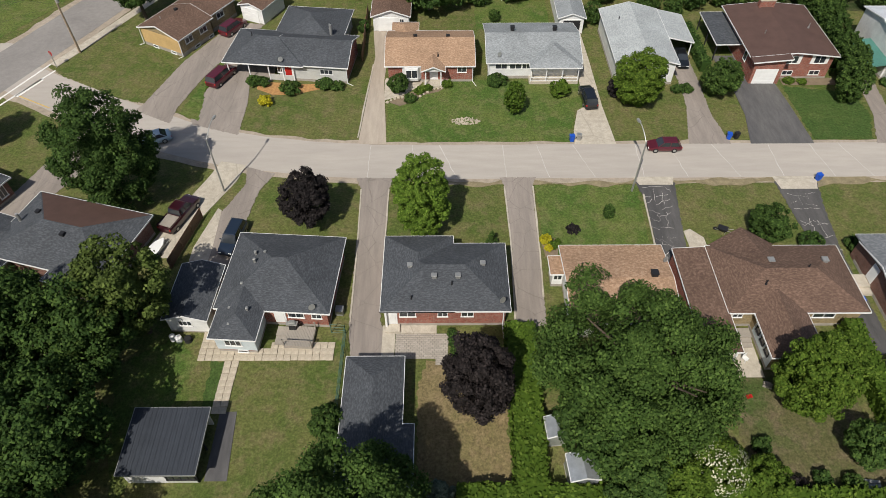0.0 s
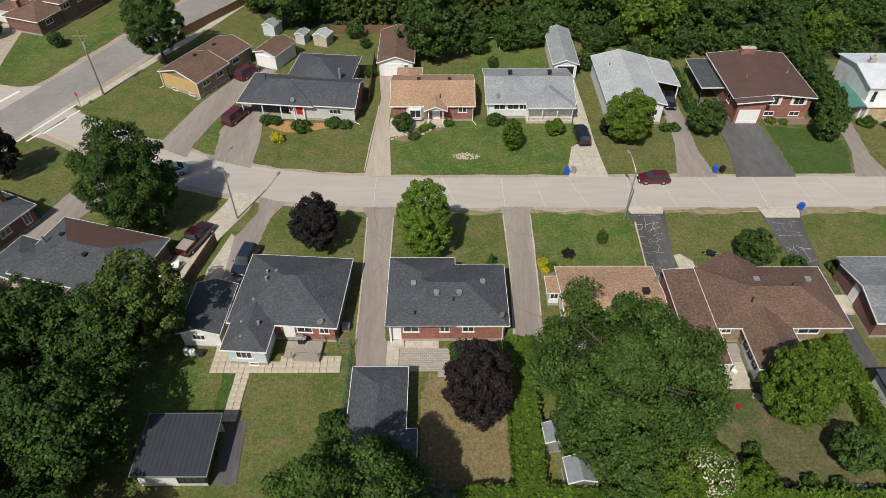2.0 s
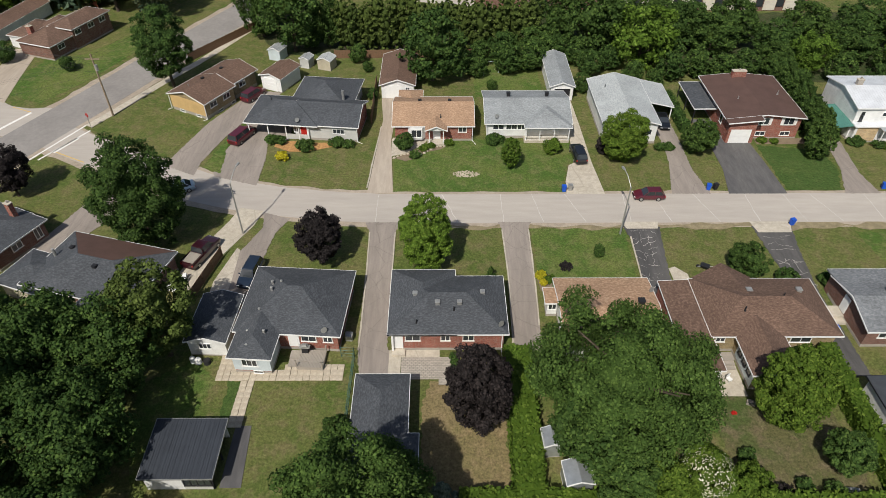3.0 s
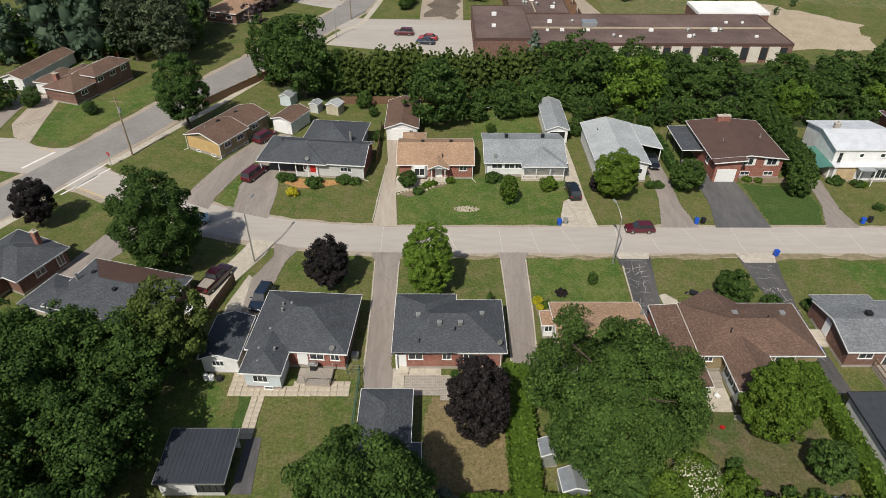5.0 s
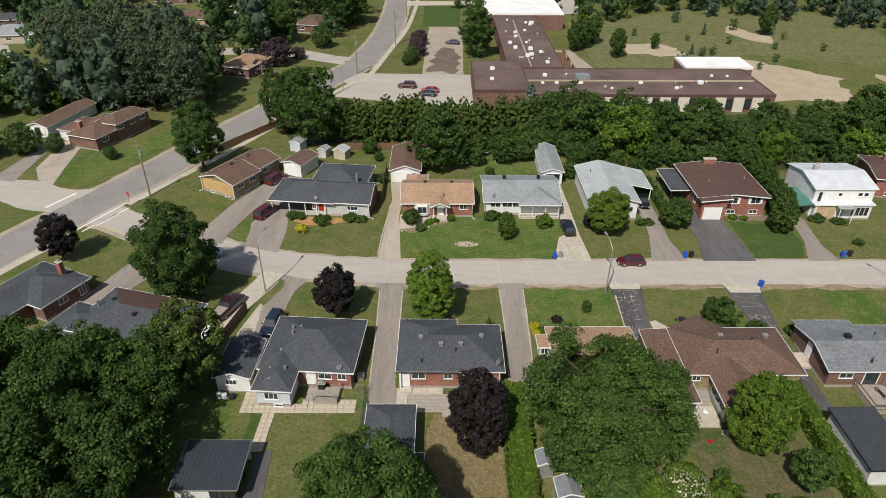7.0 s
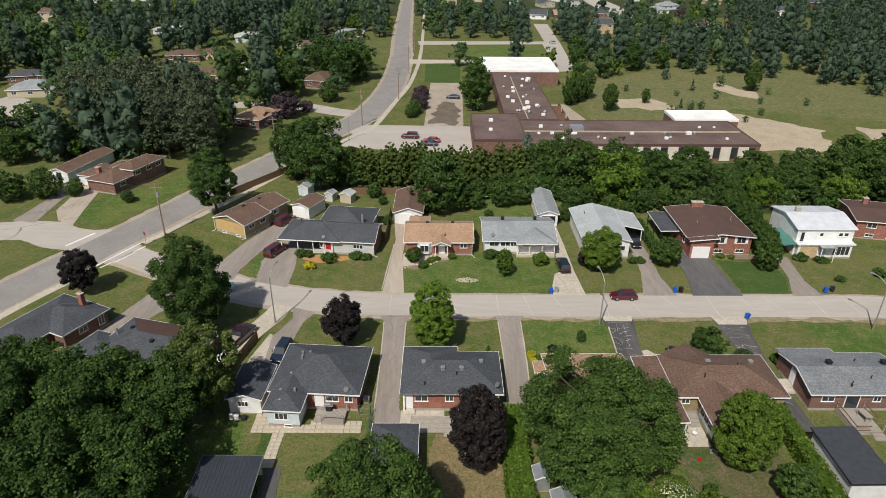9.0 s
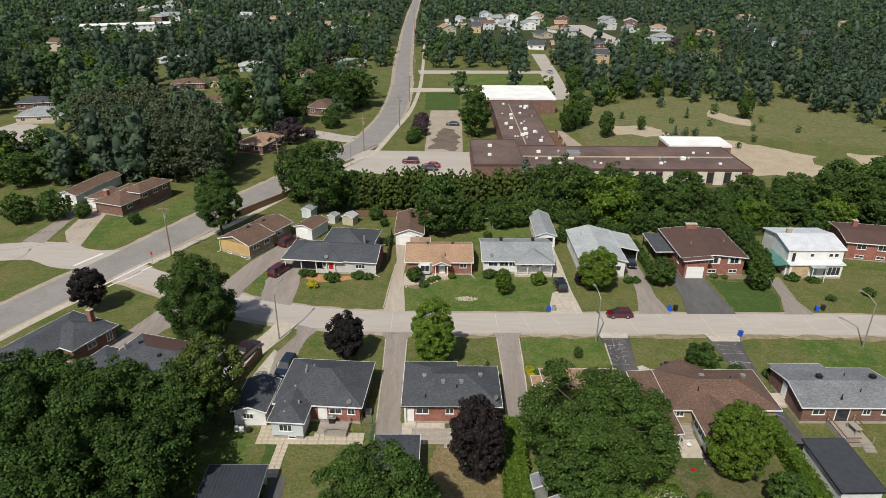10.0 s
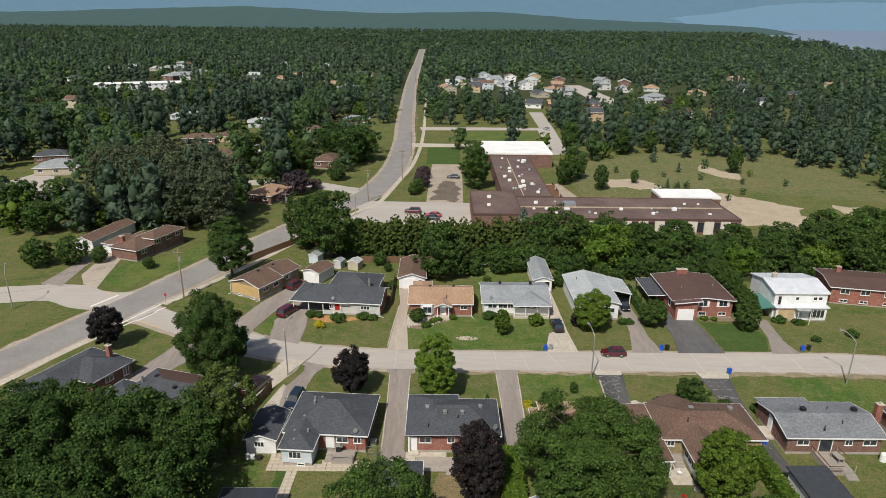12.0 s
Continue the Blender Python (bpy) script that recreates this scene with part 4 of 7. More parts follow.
# tan-roofed brick bungalow
h = house("small brick bungalow with tan shingle roof and gabled porch", None,
          [(-6.75, 5.75, 13.4, 22.6, "gable_x", 2.75, 0.36, True), (-6.2, -2.2, 20, 25.2, "hip", 2.6, 0.36, True)], BRICK, R_TAN, 0.45)
pw = []
part("porch_roof", roof_piece(h, pw, -1.75, 1.65, 12.1, 17.0, "gable_y", 2.76, 0.42, 0.3, WHITE), R_TAN, h)
for piece in pw:
    part("porch_gable", piece, SIDING, h)
for x in (-1.1, 1.0):
    part("porch_post", boxed(x - 0.07, x + 0.07, 12.5, 12.64, 0.1, 2.65), WHITE, h)
part("porch_floor", boxed(-1.4, 1.3, 12.3, 13.9, -0.05, 0.35), CONCRETE, h)
door(h, 0.0, 13.85, 0.36, 0.95, 2.05, "S", WHITE)
part("bay", prism(bmesh.new(), [(-4.4, 13.9), (-3.9, 13.2), (-2.2, 13.2), (-1.7, 13.9)], 0.6, 2.55), WHITE, h, "white bay window surround")
window(h, -3.05, 13.19, 1.0, 1.6, 1.3, "S", 2)
window(h, 3.9, 13.85, 1.5, 1.3, 0.9, "S", 2)
for x, y in ((-2.6, 18.6), (2.0, 18.6)):
    vent(h, x, y, 4.2, BLACK)
stack(h, 0.6, 15.0, 3.5)
downpipe(h, 5.4, 13.6, 2.7, (0.5, -1.0))
g = house("white gabled garage with brown roof", None, [(-9.6, -3.5, 26.7, 38.5, "gable_y", 2.6, 0.34, True)], SIDING, R_BROWN, 0.35, 0.15, "garage", "garage", "garages")
door(g, -7.0, 27.04, 0.08, 2.8, 2.15, "S", WHITE, "garage_door", 4)
window(g, -4.9, 27.05, 1.1, 0.7, 1.0, "S", 2)
# grey-roofed bungalow with porch
h = house("pale bungalow with grey shingle roof and corner porch", None,
          [(7.25, 20.6, 14.1, 24.6, "gable_x", 2.75, 0.3, True), (13.2, 20.4, 12.9, 21.0, "hip", 2.74, 0.34, False)], SIDING, R_GREY, 0.45, 0.45)
for x, w in ((9.4, 1.7), (11.4, 1.7), (12.9, 1.2), (15.5, 2.2), (17.8, 1.4)):
    window(h, x, 14.55, 1.55, w, 0.85, "S", 2)
door(h, 19.2, 14.55, 0.45, 0.95, 2.05, "S", WHITE)
for x in (13.5, 15.6, 17.8, 20.0):
    part("porch_post", boxed(x - 0.06, x + 0.06, 13.2, 13.32, 0.0, 2.6), WHITE, h)
part("porch_rail", box(box(bmesh.new(), 13.5, 20.0, 13.23, 13.29, 0.95, 1.03), 13.5, 20.0, 13.23, 13.29, 0.45, 0.5), WHITE, h)
part("porch_floor", boxed(13.3, 20.1, 13.1, 14.6, -0.05, 0.42), CONCRETE, h)
for x, y in ((11.2, 20.3), (17.2, 20.3)):
    vent(h, x, y, 4.5, BLACK, 0.26)
dish(h, 9.0, 15.3, 3.1)
downpipe(h, 7.6, 14.3, 2.7, (0.0, -0.8))
g = house("narrow grey-roofed garage with dark open door", None, [(18.6, 22.9, 25.9, 38.5, "gable_y", 2.7, 0.36, True)], SIDING, R_GREY, 0.3, 0.15, "garage", "garage", "garages")
door(g, 20.8, 26.18, 0.05, 2.6, 2.2, "S", BLACK, "garage_door", 4)
# pale-roofed house with carport
h = house("low wide house with pale grey roof and open carport", None,
          [(24.8, 33.5, 12.6, 27.4, "gable_y", 3.45, 0.26, True), (33.5, 37.4, 19.4, 27.2, "slope_x", 3.44, -0.22, False)], SIDING, R_LGREY, 0.4)
part("carport_post", boxed(37.1, 37.24, 19.7, 19.84, 0, 2.45), WHITE, h)
part("carport_post", boxed(37.1, 37.24, 26.6, 26.74, 0, 2.45), WHITE, h)
part("carport_back", boxed(33.6, 37.2, 26.8, 26.9, 0, 2.4), SIDING, h)
stack(h, 27.0, 23.4, 4.0)
for x in (26.3, 31.6):
    window(h, x, 13.0, 1.5, 1.6, 1.0, "S")
# raised red-brick house
h = house("raised red-brick house with low brown roof and white garage door", None,
          [(43.4, 55.8, 13.9, 27.8, "gable_y", 3.7, 0.1, True)], BRICK, R_PLAIN, 0.55, 0.2)
part("roof", roof_piece(h, None, 43.41, 48.6, 12.5, 13.96, "slope_x", 3.704, 0.1, 0.55, R_PLAIN), R_PLAIN, h)
edge_board(h, WHITE, (43.38, 12.46, 3.705), (48.63, 12.46, 4.23))
edge_board(h, WHITE, (48.64, 12.48, 4.23), (48.64, 13.86, 4.23))
part("wall", boxed(43.97, 48.05, 13.05, 14.44, -0.1, 3.55), BRICK, h)
door(h, 45.9, 13.05, 0.05, 2.9, 2.2, "S", WHITE, "garage_door", 4)
for x in (49.6, 53.4):
    window(h, x, 14.45, 2.35, 1.6, 1.2, "S", 2)
    window(h, x, 14.45, 0.5, 1.5, 0.7, "S", 2)
    part("shutter", boxed(x - 1.2, x - 0.85, 14.38, 14.45, 2.3, 3.6), WHITE, h)
    part("shutter", boxed(x + 0.85, x + 1.2, 14.38, 14.45, 2.3, 3.6), WHITE, h)
window(h, 43.94, 16.5, 1.6, 1.0, 1.4, "W", 1)
chimney(h, 49.4, 26.6, 3.5, 5.2, 2.2, 0.8, BRICK)
part("carport_roof", roof_piece(h, None, 40.3, 43.85, 18.6, 27.6, "slope_x", 2.75, 0.01, 0.3, WHITE), R_BLUE, h, "flat charcoal carport roof")
for y in (18.8, 23, 27.2):
    part("carport_post", boxed(40.5, 40.64, y, y + 0.14, 0, 2.65), BLACK, h)
stack(h, 47.0, 19.4, 4.1, STEEL)
stack(h, 53.8, 21.0, 4.2, STEEL)
# white two-storey house
h = house("white two-storey house with metal roof and teal carport", None,
          [(62.6, 73.2, 13.9, 24.4, "gable_x", 5.4, 0.2, True), (62.8, 73.0, 12.9, 14.9, "slope_y", 2.9, 0.06, True)], SIDING, METAL_WHITE, 0.3, 0.3)
part("front_brick", boxed(63.5, 66.6, 13.14, 13.19, 0.3, 2.7), BRICK_TAN, h, "tan brick panel")
window(h, 70.8, 13.19, 0.7, 3.0, 1.7, "S", 4)
door(h, 67.6, 13.19, 0.3, 0.95, 2.05, "S", SIDING_GREY)
for x, w in ((67.2, 0.7), (70.6, 0.8), (71.6, 0.8)):
    window(h, x, 14.19, 3.9, w, 0.7, "S", 1)
for z in (3.1, 3.6, 4.2):
    window(h, 63.9, 14.19, z, 0.5, 0.45, "S", 1, BLACK)
part("porch_roof", boxed(66.4, 69.0, 11.6, 13.1, 2.75, 2.87), SHEET, h)
for x in (66.5, 68.8):
    part("porch_post", boxed(x, x + 0.1, 11.7, 11.8, 0, 2.75), WHITE, h)
part("carport_roof", roof_piece(h, None, 58.4, 62.95, 13.4, 20.0, "slope_x", 2.3, 0.12, 0.3, METAL_TEAL), METAL_TEAL, h, "teal ribbed metal roof")
for y in (13.6, 19.7):
    part("carport_post", boxed(58.6, 58.72, y, y + 0.12, 0, 2.25), WHITE, h)
chimney(h, 65.0, 19.6, 6.2, 7.2, 0.9, 0.6, BLOCK)
# raised brown-roofed house at the bend
h = house("raised red-brick house with low brown roof", pose(87, 24.5, 0, 0, 0, -12), [(-8.5, 8.5, -5, 6, "gable_x", 3.7, 0.12, True)], BRICK, R_PLAIN, 0.5, 0.2)
for x in (-5.5, -1.8, 2.5, 6.0):
    window(h, x, -4.55, 2.3, 1.7, 1.1, "S")
    window(h, x, -4.55, 0.5, 1.5, 0.6, "S")
chimney(h, -4.5, 3.5, 3.8, 5.2, 0.9, 0.7, BRICK)

# ---- school ----
PANEL = plain("cream_panel", (0.58, 0.54, 0.46), 0.7, var=0.1)
sc = thing("school", "long low brick school with brown flat roofs and white panels", "school")
for x0, x1, y0, y1, z, rm, wm in ((8.0, 21.0, 66.4, 90.6, 4.9, R_SCHOOL, BRICK_DARK), (21.0, 78.6, 65.0, 86.0, 4.3, R_SCHOOL, BRICK_DARK), (17.6, 32.2, 86.0, 146, 4.5, R_SCHOOL, BRICK_DARK),
                                  (14.0, 41.6, 146, 171, 5.4, R_WHITE, BRICK_DARK), (64.0, 81.6, 86, 95.5, 4.7, R_WHITE, BRICK_DARK)):
    part("wall", boxed(x0, x1 - 0.02, y0, y1 - 0.02, -0.1, z - 0.3), wm, sc)
    part("roof", boxed(x0 + 0.12, x1 - 0.14, y0 + 0.12, y1 - 0.14, z - 0.32, z), rm, sc)
    r = bmesh.new()
    for a in ((x0 - 0.06, x1 + 0.04, y0 - 0.06, y0 + 0.12), (x0 - 0.06, x1 + 0.04, y1 - 0.14, y1 + 0.04), (x0 - 0.06, x0 + 0.12, y0 + 0.12, y1 - 0.14), (x1 - 0.14, x1 + 0.04, y0 + 0.12, y1 - 0.14)):
        box(r, *a, z - 0.5, z + 0.15)
    part("parapet", r, R_WHITE if rm is R_WHITE else R_PLAIN, sc)
x = 38.5
while x < 77:
    part("wall_panel", boxed(x, x + 2.5, 64.86, 65.02, 0.2, 3.75), PANEL, sc, "cream wall panel")
    window(sc, x + 3.4, 64.96, 1.0, 1.5, 2.5, "S", 1, BLACK)
    x += 4.35
rr = random.Random(4)
spots = [(rr.uniform(19.5, 30.5), rr.uniform(88, 144)) for _ in range(26)] + [(rr.uniform(24, 77), rr.choice((69.5, 73.5, 79.5))) for _ in range(20)] + [(12.6, 74.5), (13.2, 83)]
for i, (x, y) in enumerate(spots):
    z = 4.9 if x < 20 and y < 90 else (4.5 if y > 86 else 4.3)
    s = rr.uniform(0.3, 0.65)
    if i % 3:
        bm = boxed(x - s, x + s, y - s * 0.8, y + s * 0.8, z - 0.05, z + s * 1.3, bevel=0.08)
        part("roof_unit", bm, WHITE, sc)
    else:
        part("roof_vent", tube(tube(bmesh.new(), (x, y, z - 0.05), (x, y, z + 0.5), 0.3, 0.3, 10), (x, y, z + 0.5), (x, y, z + 0.85), 0.5, 0.2, 10), STEEL, sc)
part("roof_unit", boxed(33.5, 37, 76, 78.4, 4.25, 5.5, bevel=0.1), SHEET, sc)
for a, b in (((21.5, 75.2), (77.5, 75.5)), ((23.6, 87), (23.9, 140))):
    part("roof_seam", boxed(a[0], b[0], a[1], b[1], 4.2, 4.62), SAND, sc)
for y in (92, 100, 108):
    bm = boxed(32.4, 36.5, y, y + 0.2, 0, 2.6)
    box(bm, 36.3, 36.5, y + 0.2, y + 5, 0, 2.6)
    part("yard_screen", bm, FENCE_WOOD, sc)

# ---- trees ----
_t = bmesh.new()
bmesh.ops.create_icosphere(_t, subdivisions=1, radius=1.0)
_t.verts.ensure_lookup_table()
ICO_V = np.array([v.co[:] for v in _t.verts])
ICO_F = np.array([[v.index for v in f.verts] for f in _t.faces])
_t.free()


def unit(rng, n):
    d = rng.normal(size=(n, 3))
    return d / np.linalg.norm(d, axis=1)[:, None]


def diamonds(rng, p, nrm, size):
    """Small folded leaf sprays at p, facing nrm: two triangles each."""
    n = len(p)
    a = np.cross(nrm, unit(rng, n))
    a /= np.linalg.norm(a, axis=1)[:, None] + 1e-6
    b = np.cross(nrm, a)
    s = size * rng.uniform(0.6, 1.35, n)[:, None]
    fold = nrm * s * 0.22
    v = np.stack([p - a * s * 0.6, p + b * s * 0.42 - fold, p + a * s * 0.6, p - b * s * 0.42 - fold], 1).reshape(-1, 3)
    q = np.arange(n)[:, None] * 4
    return v, np.concatenate([q + [[0, 1, 2]], q + [[0, 2, 3]]])


def crown_arrays(seed, r, h, z0, count, size, clumps=0, shape="round", lump=0.2, body=True):
    """Foliage round a trunk at the origin: leaf sprays gathered in loose clumps on a lobed shell, with a shaded middle."""
    rng = np.random.default_rng(seed)
    half = (h - z0) / 2
    mid_z = z0 + half
    rb = min(1.5, r * lump) if lump < 0.3 else r * lump
    if not clumps:
        clumps = int(min(420, max(16, 4 * math.pi * (r * r + 2 * r * half) / 3 * 1.5 / (math.pi * rb * rb))))
    if shape == "round":
        d = unit(rng, clumps)
        d[:, 2] = d[:, 2] * 0.94 + 0.06
        lobe = np.array([noise.noise(Vector(q) * 1.6 + Vector((seed * 3.1, 0, 0))) for q in d])
        s = np.sqrt(rng.uniform(0.5, 1.0, clumps)) * (1 + (0.28 if r > 5 else 0.1) * lobe)
        c = d * s[:, None] * [r, r, half]
        rc = rb * rng.uniform(0.55, 1.35, clumps)
        inner = [(ICO_V * (1 + rng.normal(size=(len(ICO_V), 1)) * 0.12) * [r * 0.42, r * 0.42, half * 0.44], ICO_F)]
    else:
        t = np.sort(rng.uniform(0, 1, clumps))
        prof = (1 - t) ** 0.8 if shape == "cone" else np.sin(np.clip(t * 0.82 + 0.18, 0, 1) * math.pi) ** 0.45
        ang = np.arange(clumps) * 2.4 + rng.uniform(0, 0.7, clumps)
        d = np.stack([np.cos(ang), np.sin(ang), np.full(clumps, 0.35)], 1)
        rho = r * prof * rng.uniform(0.6, 1.05, clumps)
        c = np.stack([np.cos(ang) * rho, np.sin(ang) * rho, (t * 2 - 1) * half], 1)
        rc = rb * (0.6 + 0.6 * prof) * rng.uniform(0.7, 1.25, clumps)
        inner = [(ICO_V * [r * k * 0.55, r * k * 0.55, half * 0.4] + [0, 0, half * q], ICO_F) for q, k in ((-0.56, 1.0), (0.0, 0.75 if shape == "cone" else 1.0), (0.5, 0.4 if shape == "cone" else 0.8))]
    squash = rng.uniform(0.5, 0.85, clumps)
    k = rng.choice(clumps, count, p=rc ** 2 / np.sum(rc ** 2))
    u = unit(rng, count)
    flip = np.sum(u * d[k], axis=1) < -0.35
    u[flip] *= -1
    p = c[k] + u * (rc[k] * rng.uniform(0.1, 1.0, count) ** 0.5 * 1.08)[:, None] * np.stack([np.ones(count), np.ones(count), squash[k]], 1)
    nrm = u + rng.normal(size=(count, 3)) * 0.5 + [0, 0, 0.35]
    nrm /= np.linalg.norm(nrm, axis=1)[:, None]
    fit_r = r / np.quantile(np.hypot(p[:, 0], p[:, 1]), 0.985)
    lo, hi = np.quantile(p[:, 2], 0.006), np.quantile(p[:, 2], 0.996)
    p = np.stack([p[:, 0] * fit_r, p[:, 1] * fit_r, z0 + (p[:, 2] - lo) / (hi - lo) * (h - z0)], 1)
    if body and shape == "round":
        q = unit(rng, count // 8)
        p = np.concatenate([p, q * [r, r, half] * rng.uniform(0.46, 0.66, (len(q), 1)) + [0, 0, mid_z]])
        nrm = np.concatenate([nrm, q])
    v, f = diamonds(rng, p, nrm, size)
    vs, fs = [v], [f]
    off = len(v)
    for bv, bf in inner if body else ():
        vs.append(bv + [0, 0, mid_z])
        fs.append(bf + off)
        off += len(bv)
    return np.concatenate(vs), np.concatenate(fs)


def trunk_mesh(seed, r, h, z0, girth):
    rng = random.Random(seed)
    bm = bmesh.new()
    p = Vector((0, 0, -0.1))
    k = 4
    top = z0 + (h - z0) * 0.7
    for i in range(k):
        q = Vector((rng.uniform(-0.12, 0.12) * r * 0.4, rng.uniform(-0.12, 0.12) * r * 0.4, top * (i + 1) / k))
        tube(bm, p, q, girth * (1.25 if i == 0 else 1 - 0.2 * i), girth * (1 - 0.2 * (i + 1)) + 0.02, 9)
        p = q
    for i in range(7):
        a = i * 2.4 + rng.uniform(0, 1)
        zb = z0 * 0.85 + (top - z0) * rng.uniform(0.05, 0.75)
        e = Vector((math.cos(a) * r * 0.62, math.sin(a) * r * 0.62, zb + r * rng.uniform(0.3, 0.6)))
        m = e * 0.5 + Vector((0, 0, zb * 0.5 - 0.1))
        tube(bm, (0, 0, zb), m, girth * 0.42, girth * 0.3, 6)
        tube(bm, m, e, girth * 0.3, girth * 0.1, 6)
    return bm


TREE_SEED = [10]


def tree(x, y, h, r, mat, label, z0=1.2, density=1.0, size=0.21, clumps=0, shape="round", name="tree", category="tree", group="", girth=None, lump=0.2):
    TREE_SEED[0] += 1
    s = TREE_SEED[0]
    t = thing(name, label, category, pose(x, y, 0, 0, 0, s * 57 % 360), group)
    part("trunk", trunk_mesh(s, r, h, z0, girth or max(0.06, r * 0.055)), BARK, t)
    area = 4 * math.pi * r * (r + h - z0) / 2
    v, f = crown_arrays(s, r, h, z0, int(area * 2.1 * density / (size * size * 0.6)), size, clumps, shape, lump)
    crown = new("crown", mesh_arrays("crown", v, f, [mat]))
    crown.parent = t
    return t


def shrub(x, y, h, r, mat, label, size=0.22, name="shrub"):
    return tree(x, y, h, r, mat, label, 0.05, 0.9, size, 0, name=name, category="shrub", girth=0.04, lump=0.28)


def again(t, x, y, s=1.0, sz=1.0, turn=0.0):
    return copy_thing(t, pose(x, y, 0, 0, 0, turn) @ Matrix.Diagonal((s, s, sz, 1)))


tree(-1.2, -14.7, 10.4, 3.15, L_LIME, "round bright green tree on a front lawn", 0.7, lump=0.17)
tree(-13.8, -13.7, 7.9, 2.8, L_PURPLE, "round dark purple maple on a front lawn", 1.0)
tree(4.0, -36.4, 10.6, 3.1, L_PURPLE, "dark purple maple on a dry back lawn", 0.5)
tree(-57.1, -0.1, 7.5, 2.85, L_PURPLE, "dark purple maple beside the main road", 1.2)
tree(33.0, -36.0, 9.4, 3.35, L_HEDGE, "round bright green maple in a back yard", 0.6, lump=0.16)
tree(17.3, -36.2, 13.0, 8.5, L_ASH, "great spreading green tree over a back yard", 1.6, 0.85, 0.22, lump=0.18)
tree(16.4, -43.6, 5.6, 3.0, L_GREEN, "bushy undergrowth tree behind the sheds", 0.3)
tree(19.8, -44.0, 4.6, 2.6, L_HEDGE, "bushy undergrowth tree behind the sheds", 0.3)
tree(27.2, -43.6, 3.4, 2.0, L_HEDGE, "bushy bright green undergrowth by the hedge", 0.2)
tree(13.6, -40.2, 8.6, 3.6, L_DARK, "leaning green tree over two metal sheds", 2.2, 0.8, 0.3)
tree(-35.5, -9.8, 14.4, 5.4, L_DARK, "large dense dark green maple on the corner lot", 0.9, 0.85, 0.25, lump=0.17)
for x, y, h, r, mt in ((-27.8, -28.0, 12.6, 4.1, L_CEDAR), (-37.4, -31.2, 11.6, 5.2, L_GROVE), (-45, -30.4, 10.6, 5.6, L_GROVE), (-52.8, -28.8, 10.0, 6.0, L_GROVE), (-30.9, -32.3, 10.8, 4.9, L_GROVE), (-38.6, -36.8, 12, 5.6, L_GROVE),
                       (-30.4, -41.2, 10.8, 5.2, L_GROVE), (-46.8, -36, 12.5, 6.0, L_GROVE), (-38.5, -46.5, 12, 6, L_GROVE), (-29.5, -50.5, 9.5, 5.2, L_GROVE), (-56, -38, 12, 6.5, L_GROVE), (-64, -31, 9.8, 6, L_GROVE), (-20.5, -53, 6, 4.2, L_GROVE)):
    tree(x, y, h, r, mt, "tall leafy tree in a dense back-yard grove", 1.6, 0.6, 0.28, group="grove of tall trees")
tree(-5.9, -49.0, 14.4, 6.2, L_ASH, "broad green tree beside the long garage", 2.0, 0.85, 0.22)
tree(-8.9, -38.6, 3.6, 1.6, L_DARK, "small shrubby tree against the garage", 0.2, 1)
tree(0.6, -44.6, 3.8, 1.5, L_BLUE, "small silvery blue spruce", 0.2, 1, 0.24, 40, "cone")
tree(36.4, -41.2, 4.8, 2.1, L_GREEN, "small round tree in a weedy yard", 0.6, 1)
tree(36.8, -15.7, 4.0, 2.4, L_DARK, "low spreading shrub tree on a front lawn", 0.3, 1)
tree(-45.1, 30.6, 14.4, 4.6, L_GREEN, "tall green maple with a bare trunk on a lawn", 3.0, 0.8, 0.26)
tree(27.2, 8.6, 7.6, 3.5, L_HEDGE, "leafy green tree before a pale-roofed house", 0.4, 1)
tree(38.9, 10.6, 4.9, 2.7, L_DARK, "round dull green shrub tree between driveways", 0.3, 1, 0.24)
tree(10.6, 6.4, 5.0, 1.4, L_HEDGE, "young slender green tree on the lawn", 0.4, 0.9, 0.24)
tree(19.9, -12.6, 1.8, 0.7, L_GREEN, "young sapling on the front lawn", 0.1, 0.9, 0.2)
shrub(24.9, 10.6, 2.4, 1.3, L_PURPLE, "dark purple shrub beside the tree")
shrub(8.8, 13.2, 1.5, 1.5, L_GREEN, "rounded green shrub before a pale house")
shrub(17.2, 10.6, 2.2, 1.5, L_HEDGE, "bushy yellow-green shrub by the driveway")
shrub(-22.7, 8.7, 1.3, 1.0, L_YELLOW, "bright yellow round shrub on the lawn")
shrub(15.6, -14.8, 0.7, 0.8, L_PURPLE, "low purple shrub on the lawn")
shrub(41.2, -17.2, 1.5, 1.4, L_GREEN, "low green shrub beside the black driveway")
shrub(46.2, -17.6, 1.4, 1.4, L_DARK, "low dark shrub beside the grey house")
shrub(-4.9, 11.4, 2.6, 1.5, L_DARK, "feathery dark shrub in a stone-edged bed")
shrub(-25.2, 13.3, 1.2, 1.0, L_GREEN, "rounded shrub in a mulched bed")
shrub(-23.8, 13.0, 1.2, 1.0, L_DARK, "rounded shrub in a mulched bed")
shrub(-19.7, 11.5, 1.5, 1.5, L_GREEN, "rounded shrub in a mulched bed")
shrub(-15.2, 12.6, 1.2, 1.3, L_GREEN, "rounded shrub against the grey wall")
shrub(-13.3, 12.2, 1.0, 1.1, L_GREEN, "rounded shrub against the grey wall")
